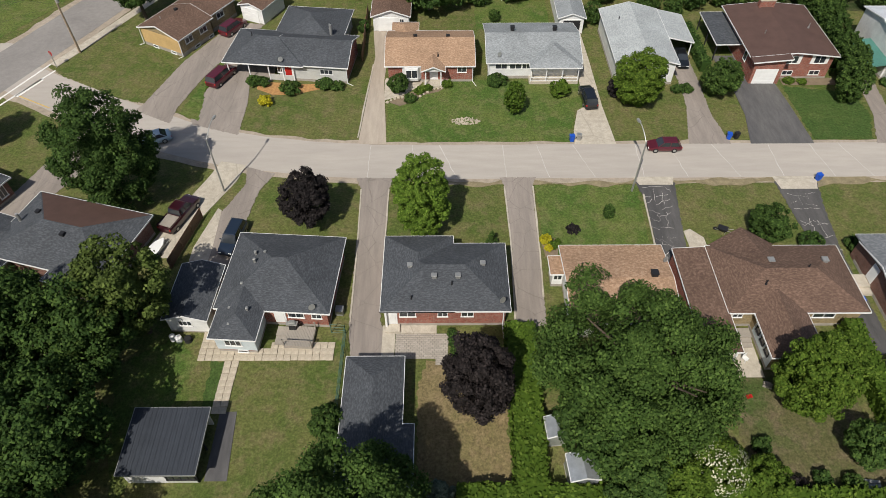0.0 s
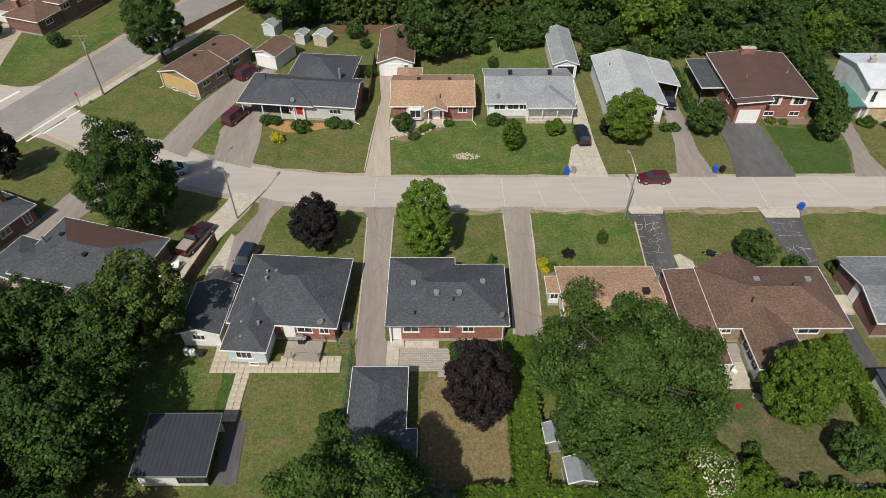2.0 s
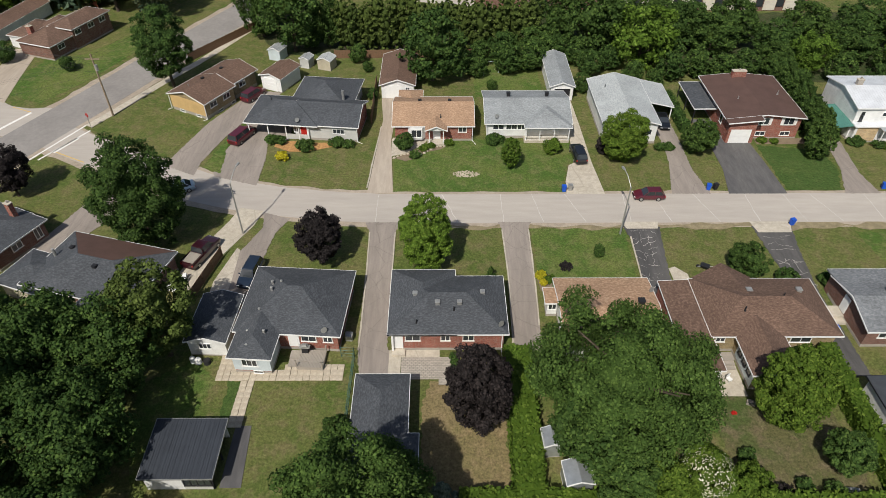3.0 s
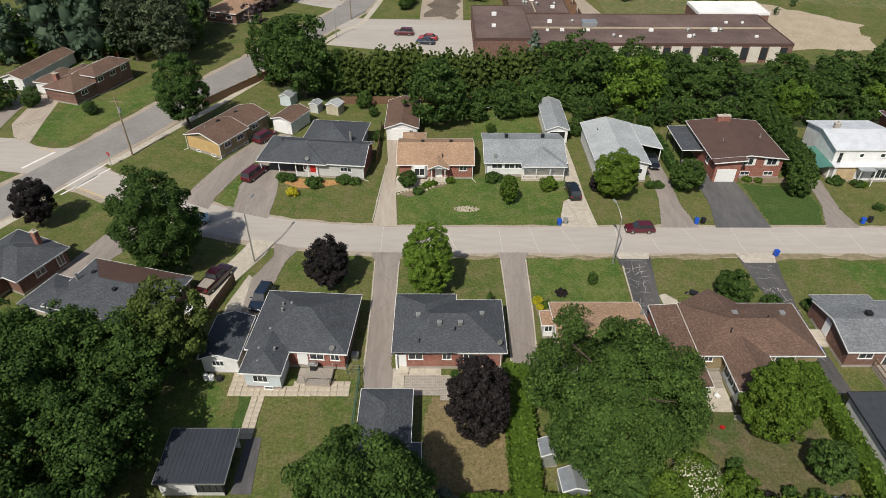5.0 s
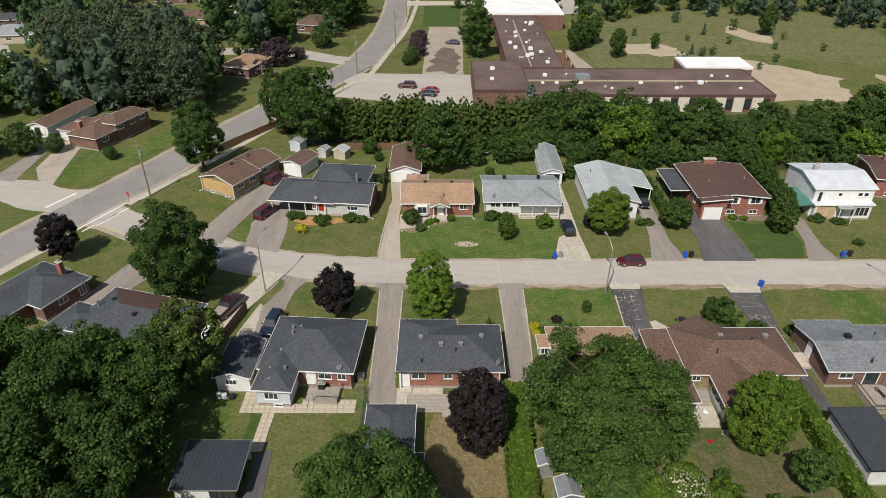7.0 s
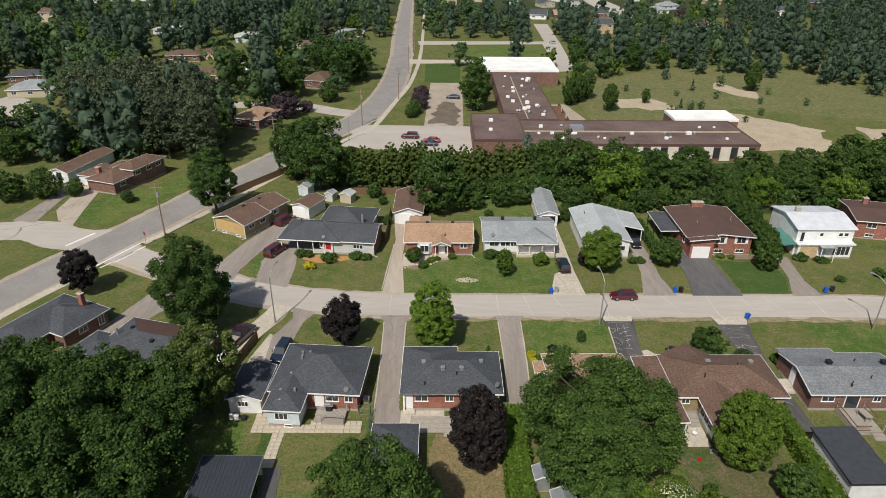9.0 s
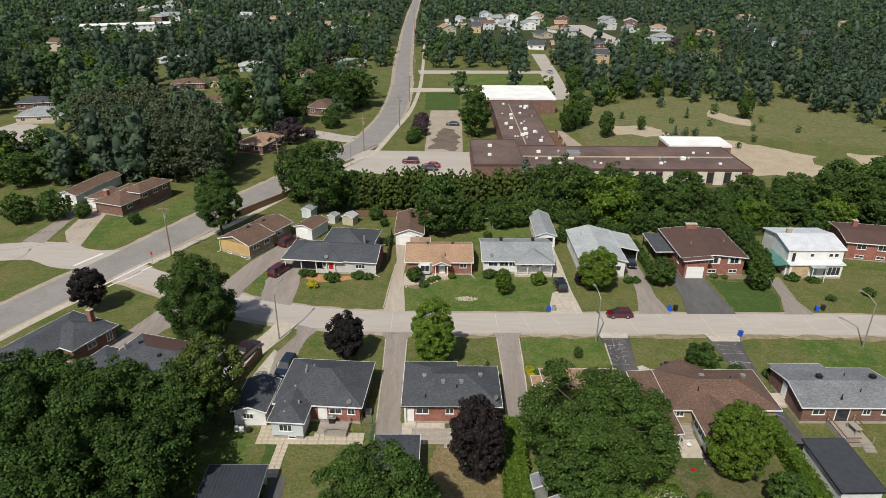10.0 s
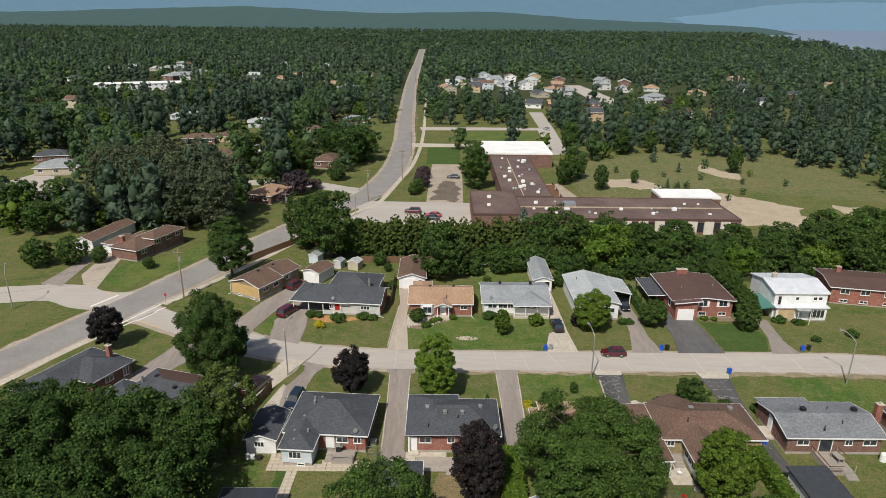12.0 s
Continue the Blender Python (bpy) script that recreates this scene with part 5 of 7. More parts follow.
for x, y, r in ((-1.9, 11.2, 0.8), (-0.8, 11.8, 0.7), (1.8, 12.6, 0.8), (-3.2, 9.3, 0.9), (63.6, 12.6, 1.3), (66.6, 11.8, 1.0), (67.6, 11.6, 0.8), (66.6, 5.0, 0.9), (74.2, 6.8, 1.2), (49.6, 13.2, 0.8), (51.4, 13.0, 0.7), (34.9, 11.4, 0.9), (33.6, 11.2, 1.0)):
    shrub(x, y, r * 1.1, r, L_HEDGE if r < 0.85 else L_GREEN, "small garden shrub in a front bed")
for x, y in ((30.2, -43.8), (28.3, -40.2), (32.4, -43.2), (34.8, -43.6), (40.4, -43.0)):
    shrub(x, y, 1.2, 0.9, L_PURPLE if x == 30.2 else L_GREEN, "untidy shrub in a weedy garden")
w = shrub(23.6, -42.6, 3.6, 2.6, L_HEDGE, "large flowering bush covered in white blossom")
rng = np.random.default_rng(5)
u = unit(rng, 900)
u[:, 2] = np.abs(u[:, 2])
v, f = diamonds(rng, u * [2.5, 2.5, 1.85] * rng.uniform(0.86, 1.04, (900, 1)) + [0, 0, 1.75], u, 0.14)
ob = new("blossom", mesh_arrays("blossom", v, f, [PETAL]))
ob.parent = w
tagged(ob, "white flower clusters", kind="stuff")
cn = tree(6.4, -16.7, 2.1, 0.75, L_DARK, "small cone-shaped evergreen beside the house", 0.05, 1, 0.18, 40, "cone")
cedar = tree(55.8, 9.0, 6.4, 2.2, L_DARK, "dense rounded cedar beside the driveway", 0.05, 0.9, 0.26, group="cedars between two houses")
for x, y, s in ((57.3, 13, 1.0), (57.6, 16.6, 0.95), (57.8, 20.4, 1.0), (57.9, 24.2, 1.0), (57.8, 28, 1.05)):
    again(cedar, x, y, s * 0.9, s, x * 97)


def hedge(pts, w, h, mat, label):
    """A clipped hedge along a line."""
    rng = np.random.default_rng(int(abs(pts[0][0]) * 10) + 3)
    t = thing("hedge", label, "hedge")
    bm = bmesh.new()
    vs, fs, off = [], [], 0
    for a, b in zip(pts, pts[1:]):
        a, b = Vector((*a, 0)), Vector((*b, 0))
        d = (b - a)
        s = Vector((-d.y, d.x, 0)).normalized() * w * 0.44
        c = [a + s, a - s, b - s, b + s]
        prism(bm, [(q.x, q.y) for q in c], 0.02, h * 0.92)
        n = int(d.length * (w + 2 * h) * 22)
        uu, face = rng.uniform(0, 1, n), rng.uniform(0, 1, n)
        side = np.where(face < w / (w + 2 * h), 0, np.where(rng.uniform(0, 1, n) < 0.5, 1, -1))
        across = np.where(side == 0, rng.uniform(-1, 1, n), side) * (w / 2 + rng.normal(size=n) * 0.08)
        zz = np.where(side == 0, h + rng.normal(size=n) * 0.1, rng.uniform(0.1, h, n))
        dn, sn = np.array(d[:]), np.array(s.normalized()[:])
        p = np.array(a[:]) + uu[:, None] * dn + across[:, None] * sn
        p[:, 2] = zz
        nrm = np.where(side[:, None] == 0, [[0, 0, 1.0]], side[:, None] * sn) + rng.normal(size=(n, 3)) * 0.5
        nrm /= np.linalg.norm(nrm, axis=1)[:, None]
        v, f = diamonds(rng, p, nrm, 0.3)
        vs.append(v)
        fs.append(f + off)
        off += len(v)
    part("hedge_body", bm, mat, t)
    ob = new("foliage", mesh_arrays("foliage", np.concatenate(vs), np.concatenate(fs), [mat]))
    ob.parent = t
    tagged(ob, "", kind="stuff")


hedge([(8.4, -28.2), (8.2, -44)], 2.8, 1.9, L_HEDGE, "tall clipped bright green hedge between two yards")
hedge([(2.0, -45.0), (20, -45.4), (38, -45.6), (52, -45.8)], 2.6, 1.7, L_HEDGE, "clipped bright green hedge along the back lane")
hedge([(40.4, -28.2), (40.2, -46)], 1.7, 2.2, L_HEDGE, "clipped green hedge beside a dark-roofed garage")
hedge([(24.4, -29.2), (25.6, -34)], 1.6, 1.8, L_HEDGE, "bright green hedge behind the tan-roofed house")
hedge([(38.6, 16), (38.4, 27)], 1.4, 1.6, L_GREEN, "vine-covered hedge beside the carport")

# row of trees between the back yards and the school
row = [tree(-26.8, 45.6, 16.4, 6.2, L_GREEN, "tall leafy maple with bare lower trunk behind the back yards", 2.6, 0.5, 0.48, group="tree row behind the houses"),
       tree(-0.8, 33.6, 12.4, 5.9, L_GREEN, "tall leafy tree behind the back yards", 0.9, 0.5, 0.48, group="tree row behind the houses"),
       tree(36.6, 39.4, 10.8, 6.1, L_LIME, "broad yellow-green tree behind the back yards", 0.7, 0.5, 0.48, group="tree row behind the houses"),
       tree(28.0, 44.5, 13.0, 6.0, L_DARK, "tall dense dark green tree behind the back yards", 0.8, 0.5, 0.48, group="tree row behind the houses")]
rr = random.Random(8)
for k, x, y, s, sz in ((3, -34, 52, 0.8, 1.0), (3, -20.5, 47.5, 0.55, 0.8), (0, -33, 60, 0.7, 0.75), (1, 22.5, 49, 0.85, 0.85), (3, 44.5, 46, 0.9, 0.85), (1, 51, 44, 0.8, 0.8), (3, 56, 48, 0.85, 0.85), (1, 62, 42, 0.85, 0.72), (3, 69, 46, 0.9, 0.85), (1, 75, 41, 0.8, 0.75), (1, 80, 47, 0.95, 0.85),
                       (3, 87, 43, 1.0, 0.95), (1, 92, 49, 1.0, 0.95), (0, 97, 42, 0.95, 0.85), (3, 103, 50, 1.1, 1.0), (0, 110, 47, 1.0, 0.9), (3, 117, 55, 1.1, 1.0), (1, 124, 52, 1.1, 1.05), (2, 67, 38, 0.7, 0.75), (3, 40, 51, 0.85, 0.8), (1, 33, 50, 0.8, 0.75), (3, 60, 36, 0.6, 0.6), (2, 84, 37, 0.75, 0.75), (3, 93, 36, 0.8, 0.8), (1, 104, 41, 0.9, 0.9), (3, 114, 41, 1.0, 0.95), (1, 48, 50, 0.8, 0.8), (0, 131, 60, 0.9, 0.9)):
    again(row[k], x, y, s * rr.uniform(0.92, 1.08), sz * rr.uniform(0.92, 1.06) * (0.84 if 42 < x < 86 else 1.0), rr.uniform(0, 360))
ced = tree(-17.5, 46.4, 9.8, 2.0, L_CEDAR, "tall narrow cedar in a close row", 0.3, 0.55, 0.36, 60, "column", group="row of tall cedars")
for k in range(1, 23):
    again(ced, -17.5 + k * 1.6, 46.4 + rr.uniform(-0.8, 0.8), 0.95 + rr.uniform(-0.12, 0.2), 0.95 + rr.uniform(-0.12, 0.12), rr.uniform(0, 360))
sm = tree(12.6, 36.5, 5.4, 3.0, L_GREEN, "round garden tree in a shaded back yard", 0.3, 0.5, 0.36, group="garden trees")
for x, y, s in ((16.5, 38, 1.0), (8.0, 40, 0.8), (41, 34, 0.9), (24.6, 29.5, 0.6), (27, 36, 0.8), (46, 35, 0.9), (31, 38, 0.8), (12, 43, 0.9), (54, 35, 0.9), (17, 44, 1.0), (25.5, 40, 0.9), (42, 40, 1.0), (70, 33, 0.9), (76, 31, 0.8), (80, 36, 0.9), (62, 30, 0.7), (7, 35, 0.7), (3.2, 41, 0.8), (19.4, 41.5, 0.9), (9.4, 30, 0.35), (22, 41, 0.9), (34, 33, 0.7), (37.5, 31, 0.6), (50, 33.5, 0.9), (59.5, 33, 0.8), (-14.6, 41, 0.6), (-24, 47, 0.8), (-12.4, 37, 0.35), (-10.8, 27, 0.35), (5.6, 38.5, 0.6),
                (-84.5, 40, 1.2), (-79, 41, 0.7), (-66, 37.5, 0.5), (-91, 38, 1.2), (-37.2, 122.8, 1.2), (-9.4, 104, 0.7), (-8.6, 108, 0.8)):
    again(sm, x, y, s, s, rr.uniform(0, 360))
lil = tree(-7.0, 114, 4.4, 2.9, L_LILAC, "dull purple lilac bush beside the sandy lot", 0.2, 0.5, 0.4, group="lilac bushes")
for x, y, s in ((-7.4, 120, 0.9), (-7.2, 126, 1.0), (-6.8, 131, 0.8), (-47.2, 104, 1.7), (-42, 110, 0.8)):
    again(lil, x, y, s, s, rr.uniform(0, 360))
tree(20.8, 63.4, 7.6, 2.4, L_BLUE, "blue-green spruce before the school wall", 0.3, 0.7, 0.36, 50, "cone")
pine = tree(-58, 61.5, 18.0, 6.0, L_PINE, "tall dark pine with an open ragged crown", 2.6, 0.42, 0.52, group="tall pines")
for x, y, s, sz in ((-67.5, 65, 0.9, 0.95), (-64, 74, 1.0, 1.05), (-74, 78, 1.0, 0.95), (-86, 80, 0.95, 1.0), (-93, 87, 1.1, 1.1), (-81, 90, 1.1, 1.15), (-70, 88, 0.9, 1.0), (-101, 92, 1.0, 1.0), (-60, 84, 0.8, 0.9), (-88, 100, 1.1, 1.1), (-76, 100, 1.0, 1.0)):
    again(pine, x, y, s, sz, rr.uniform(0, 360))
broad = tree(-73, 69, 12.5, 4.8, L_GREEN, "broad leafy tree behind the brick bungalow", 0.8, 0.5, 0.48, group="leafy trees behind the bungalows")
for x, y, s, sz in ((-98, 70, 1.0, 0.8), (-91, 71, 0.8, 0.7), (-106, 76, 1.1, 0.9), (-104, 62, 1.0, 0.7), (-58, 75, 0.8, 0.9), (-112, 68, 1.1, 1.0), (-50, 128, 1.0, 1.0), (-35, 146, 1.2, 1.2), (-31, 154, 1.2, 1.1), (-44, 158, 1.2, 1.2), (-60, 135, 1.1, 1.1), (-72, 140, 1.2, 1.1)):
    again(broad, x, y, s, sz, rr.uniform(0, 360))
st = tree(10.6, 112.4, 14.0, 5.3, L_GREEN, "round dense tree before the school", 0.8, 0.5, 0.5, group="school trees")
for x, y, s in ((10.5, 128, 0.7), (12, 140, 0.8), (41, 119, 0.62), (44.5, 123, 0.6), (48.3, 128, 0.62), (52.3, 112.3, 0.6), (66.4, 122, 0.34), (53, 172, 0.95), (75, 172, 0.85), (108.4, 139.4, 0.7), (88, 176, 0.7), (62, 166, 0.7), (98, 177, 0.6)):
    again(st, x, y, s * 0.85, s, rr.uniform(0, 360))

# ---- far houses ----
FAR = []


def far_house(x, y, w, d, rz, wall_m, roof_m, kind="hip", z=2.8, pitch=0.36, label="distant bungalow among trees"):
    FAR.append((x, y, max(w, d) / 2 + 3))
    hh = house(label, pose(x, y, 0, 0, 0, rz), [(-w / 2, w / 2, -d / 2, d / 2, kind, z, pitch, True)], wall_m, roof_m, 0.4, 0.3, group="distant houses")
    n = max(2, int(w / 4))
    for k in range(n):
        window(hh, -w / 2 + w * (k + 0.5) / n, -d / 2 + 0.4, z - 1.6, 1.5, 1.0, "S")
        if z > 4:
            window(hh, -w / 2 + w * (k + 0.5) / n, -d / 2 + 0.4, 1.0, 1.4, 1.0, "S")
    return hh


FAR.append((-71.4, 49.6, 11))
h = house("split-level brown-roofed brick bungalow with a red chimney", pose(-71.4, 49.6, 0, 0, 0, -20),
          [(-4.1, 4.1, -7.8, 7.8, "hip", 2.8, 0.36, True), (-1.2, 4.6, -2.4, 7.9, "hip", 4.0, 0.34, True), (-6.0, 0.0, -1.0, 5.0, "hip", 2.7, 0.34, True)], BRICK_DARK, R_BROWN, 0.4, 0.3)
for y in (-0.8, 2.6, 5.6):
    window(h, 4.2, y, 2.6, 1.5, 0.9, "E")
chimney(h, -2.2, -5.2, 3.0, 4.9, 1.0, 0.8, BRICK)
window(h, 3.7, -5, 1.4, 1.6, 0.9, "E")
g = house("white garage with brown roof", pose(-77.6, 50.2, 0, 0, 0, -16), [(-2.8, 2.8, -4.0, 4.0, "hip", 2.5, 0.34, True)], SIDING, R_BROWN, 0.3, 0.15, "garage", "garage", "garages")
door(g, 0, -3.7, 0.05, 2.7, 2.1, "S", WHITE, "garage_door", 4)
g = house("long white garage with brown gable roof", pose(-84.8, 56.6, 0, 0, 0, -12), [(-2.7, 2.7, -8.2, 8.2, "gable_y", 2.5, 0.34, True)], SIDING, R_BROWN, 0.3, 0.15, "garage", "garage", "garages")
door(g, 0.2, -7.9, 0.05, 2.8, 2.1, "S", WHITE, "garage_door", 4)
for a in ((-114.5, 89, 12, 10, -12, BRICK_DARK, R_BLUE), (-137, 131, 15, 12, 10, SIDING_BEIGE, R_GREY), (-54, 97.5, 9.5, 13, -18, BRICK_DARK, R_TAN), (-43.4, 147, 9, 14, -8, BRICK_DARK, R_BROWN), (-68.5, 151, 12, 9, 0, SIDING_GREY, R_BLUE),
          (-86.5, 153, 15, 11, 10, BRICK_TAN, R_BROWN), (-100, 158, 11, 9, 5, SIDING, R_BLUE), (-138, 259, 18, 10, -8, SIDING_BLUE, R_LGREY), (-108, 190, 14, 9, 10, BRICK_DARK, R_BROWN), (-96, 196, 12, 9, 0, BRICK_TAN, R_BROWN), (-78, 172, 5, 5, 0, SIDING, R_GREY),
          (-150, 150, 13, 9, 15, BRICK_DARK, R_BLUE), (-46, 250, 14, 9, 0, BRICK_DARK, R_GREY), (-62, 215, 13, 9, -5, BRICK_TAN, R_BROWN), (-101, 84, 9, 8, 10, BRICK, R_BROWN)):
    far_house(*a)
far_house(-228, 402, 60, 15, 22, SIDING, R_WHITE, "slope_y", 5.2, 0.02, "long white-roofed apartment block among trees")
far_house(-170, 368, 46, 11, -5, SIDING, R_BROWN, "gable_x", 3, 0.3, "long low brown-roofed row building")
rr = random.Random(21)
walls = (SIDING, SIDING_BEIGE, BRICK_TAN, SIDING_GREY, BRICK_DARK, SIDING_BLUE)
roofs = (R_BROWN, R_GREY, R_GREY, R_TAN, R_BLUE, R_LGREY)
for x, y in ((3, 394), (24, 412), (34, 432), (52, 454), (66, 434), (70, 381), (47, 380), (58, 323), (72, 324), (89, 382), (85, 416), (96, 330), (84, 270), (129, 438), (141, 420), (150, 372), (131, 330), (20, 440), (8, 462), (44, 476), (30, 474), (75, 470), (94, 455), (14, 492), (60, 500), (135, 470), (150, 455), (165, 430), (82, 505), (38, 515), (104, 500), (203, 330), (249, 332), (249, 374), (142, 286), (232, 424), (190, 400), (330, 470), (270, 520)):
    two = rr.random() < 0.5
    far_house(x, y, rr.uniform(10, 13), rr.uniform(9, 12), rr.choice((-12, 0, 8, 20)), rr.choice(walls), rr.choice(roofs), rr.choice(("hip", "gable_x", "gable_y")), 5.0 if two else 2.9, 0.42, "distant two-storey suburban house" if two else "distant suburban bungalow with shingle roof")
for k in range(34):
    x, y = rr.uniform(-330, -62), rr.uniform(230, 640)
    far_house(x, y, rr.uniform(11, 16), rr.uniform(9, 11), rr.uniform(-20, 20), rr.choice(walls), rr.choice(roofs), rr.choice(("hip", "gable_x")), 2.9 if k % 3 else 5.0, 0.4, "distant house half hidden by trees")

# ---- woods and distance ----
def clear(x, y):
    """Whether a wood may not grow here."""
    if -160 < x < -45 and y < 62 or x > -45 and y < 66 or y < 40:
        return True
    if -8 < x < 100 and 60 < y < 176 or 40 < x < 148 and 60 < y < 96 + 0.25 * (x - 40) + 45 and not (x > 120 and y > 150):
        return True
    if -36 < x < -7 and 66 < y < 150:
        return True
    if 44 < x < 60 and y < 300 or 102 < x < 124 and 320 < y < 470 or -14 < x < 46 and 180 < y < 238:
        return True
    for a, b in zip(MAIN, MAIN[1:]):
        p, q = Vector(a), Vector(b)
        t = max(0, min(1, (Vector((x, y)) - p).dot(q - p) / (q - p).length_squared))
        if (Vector((x, y)) - p.lerp(q, t)).length < (9 if y > 240 else 19 if y > 88 and x < -20 else 13):
            return True
    if -160 < x < -95 and 84 < y < 128 and abs((y - 84) + (x + 95) * 0.65) < 14:
        return True
    return any(abs(x - a) < r + 1 and -r - (24 if b > 300 else 34 if b > 120 else 12) < y - b < r + 1 for a, b, r in FAR)


def wood(name, spots, protos, mats, label):
    """Many trees as one piece: each spot is x, y, scale, proto."""
    vs, fs, ix, off = [], [], [], 0
    rng = np.random.default_rng(77)
    for x, y, s, k in spots:
        v, f, mi = protos[k]
        a = rng.uniform(0, math.tau)
        c, n = math.cos(a), math.sin(a)
        w = np.stack([v[:, 0] * c - v[:, 1] * n, v[:, 0] * n + v[:, 1] * c, v[:, 2] * rng.uniform(0.85, 1.15)], 1) * s + [x, y, 0]
        vs.append(w)
        fs.append(f + off)
        ix.append(np.full(len(f), mi))
        off += len(v)
    ob = new(name, mesh_arrays(name, np.concatenate(vs), np.concatenate(fs), mats, np.concatenate(ix)))
    return tagged(ob, label, "woods", kind="stuff")


def proto(seed, r, h, z0, n, size, clumps, shape, mi, lump):
    v, f = crown_arrays(seed, r, h, z0, n, size, clumps, shape, lump, clumps >= 5)
    if z0 == 0:
        return v, f, mi
    bm = tube(bmesh.new(), (0, 0, -0.1), (0, 0, h * 0.7), 0.25, 0.08, 5)
    bmesh.ops.triangulate(bm, faces=bm.faces)
    bm.verts.ensure_lookup_table()
    tv, tf = np.array([q.co[:] for q in bm.verts]), np.array([[q.index for q in g.verts] for g in bm.faces])
    bm.free()
    return np.concatenate([v, tv]), np.concatenate([f, tf + len(v)]), mi


# First three leaf colours are paler and bluer, with distance haze put in.
WOOD_MATS = [leaves("leaf_wood", (0.098, 0.165, 0.078), (0.155, 0.235, 0.11), 0.5), leaves("leaf_pine", (0.088, 0.138, 0.092), (0.138, 0.198, 0.132), 0.5),
             leaves("leaf_birch", (0.1, 0.17, 0.065), (0.15, 0.23, 0.09), 0.5), L_HEDGE, L_LILAC]
mid = [proto(201, 4.8, 11.0, 0.8, 360, 0.95, 26, "round", 0, 0.26), proto(202, 3.6, 13.5, 1.0, 320, 0.9, 24, "column", 1, 0.32), proto(203, 3.8, 14.5, 0.8, 320, 0.9, 26, "cone", 1, 0.28), proto(204, 5.0, 10.5, 0.8, 360, 0.95, 26, "round", 2, 0.26), proto(205, 4.2, 9.0, 0.5, 320, 0.85, 22, "round", 3, 0.26), proto(206, 3.2, 6.5, 0.3, 260, 0.75, 18, "round", 4, 0.26)]
low = [proto(211, 5.6, 10.5, 0.0, 60, 1.9, 6, "round", 0, 0.42), proto(212, 3.8, 12.5, 0.0, 56, 1.7, 7, "column", 1, 0.42), proto(213, 4.2, 14, 0.0, 56, 1.7, 8, "cone", 1, 0.42), proto(214, 5.6, 10, 0.0, 60, 1.9, 6, "round", 2, 0.42)]
tiny = [proto(221, 9.5, 10.5, 0.0, 30, 5.0, 4, "round", 0, 0.5), proto(222, 7.0, 13, 0.0, 30, 4.6, 4, "cone", 1, 0.5), proto(223, 9.5, 10, 0.0, 30, 5.0, 4, "round", 0, 0.5)]
rr = random.Random(31)
spots = {"mid": [], "low": [], "tiny": []}
for key, y0, y1, step in (("mid", 42, 340, 10.4), ("low", 340, 1000, 14.5), ("tiny", 1000, 2500, 28)):
    y = y0
    while y < y1:
        half = 0.74 * (y + 99) + 25
        x = -half
        while x < half:
            px, py = x + rr.uniform(-0.45, 0.45) * step, y + rr.uniform(-0.45, 0.45) * step
            shore = px > 600 + (py - 600) * 0.3 + 60 * noise.noise(Vector((px * 0.004, py * 0.004, 3))) and py > 380
            thin = False
            if 0 < px < 180 and 315 < py < 525 and rr.random() < 0.6:
                thin = True
            if not shore and not thin and not clear(px, py):
                con = noise.noise(Vector((px * 0.012, py * 0.012, 0))) + (0.25 if px > 100 or py > 500 else 0)
                if key == "tiny":
                    k = rr.choice((0, 1, 1, 2, 1))
                elif con > 0.08:
                    k = rr.choice((1, 1, 2, 1, 0))
                else:
                    k = rr.choice((0, 3, 0, 3, 4, 1, 5)) if key == "mid" else rr.choice((0, 3, 0, 1, 1, 0))
                spots[key].append((px, py, rr.uniform(0.72, 1.2) * (1.2 if px < -45 and key == "mid" else 1.0), k))
            x += step
        y += step
for _ in range(95):
    px, py = rr.uniform(-130, -46), rr.uniform(63, 150)
    if not clear(px, py):
        spots["mid"].append((px, py, rr.uniform(1.0, 1.45), rr.choice((0, 3, 1, 3, 4, 0, 2))))
for x, y, s, k in ((-96, 64, 1.0, 3), (-90, 66, 0.9, 4), (-104, 118, 1.5, 3), (-84, 122, 1.5, 4), (-72, 128, 1.3, 3), (-36, 136, 0.9, 0), (-33, 168, 1.5, 3), (-38, 176, 1.4, 0), (-60, 176, 1.4, 3), (-52, 140, 1.1, 5), (-48, 92, 0.8, 5), (-120, 140, 1.4, 3), (60, 160, 0.9, 3), (66, 164, 0.8, 4), (48, 150, 0.7, 4), (52, 156, 0.8, 3), (84, 158, 0.5, 2),
                   (64, 138, 0.25, 3), (58, 132, 0.3, 4), (92, 128, 0.25, 3), (104, 122, 0.2, 0), (88, 140, 0.3, 2), (100, 146, 0.35, 3), (112, 134, 0.25, 4), (80, 132, 0.22, 0), (78, 113, 0.3, 0), (82, 115, 0.3, 0), (76, 116, 0.25, 2), (90, 100, 0.22, 0), (98, 108, 0.25, 3), (70, 106, 0.3, 3), (118, 120, 0.25, 3)):
    spots["mid"].append((x, y, s, k))
sheet("woodland_floor", [(-2500, 330), (500, 330), (530, 420), (730, 1100), (1150, 2500), (-2500, 2500)], 0.02, FOREST_FLOOR_SHADE, "shaded forest floor beneath the far woods", "forest floor")
wood("near_woods", spots["mid"], mid, WOOD_MATS, "mixed leafy and conifer trees among the houses")
wood("far_woods", spots["low"], low, WOOD_MATS, "dense dark mixed forest beyond the suburb")
wood("forest_canopy", spots["tiny"], tiny, WOOD_MATS, "continuous far forest canopy towards the hills")
bm = bmesh.new()
prism(bm, [(515, 380), (4800, 380), (4800, 4600), (1900, 4600), (1160, 2480), (740, 1090), (590, 600)], 0.1, 0.5)
WATER, _nt, _b = nodes_of("lake_water", 0.45)
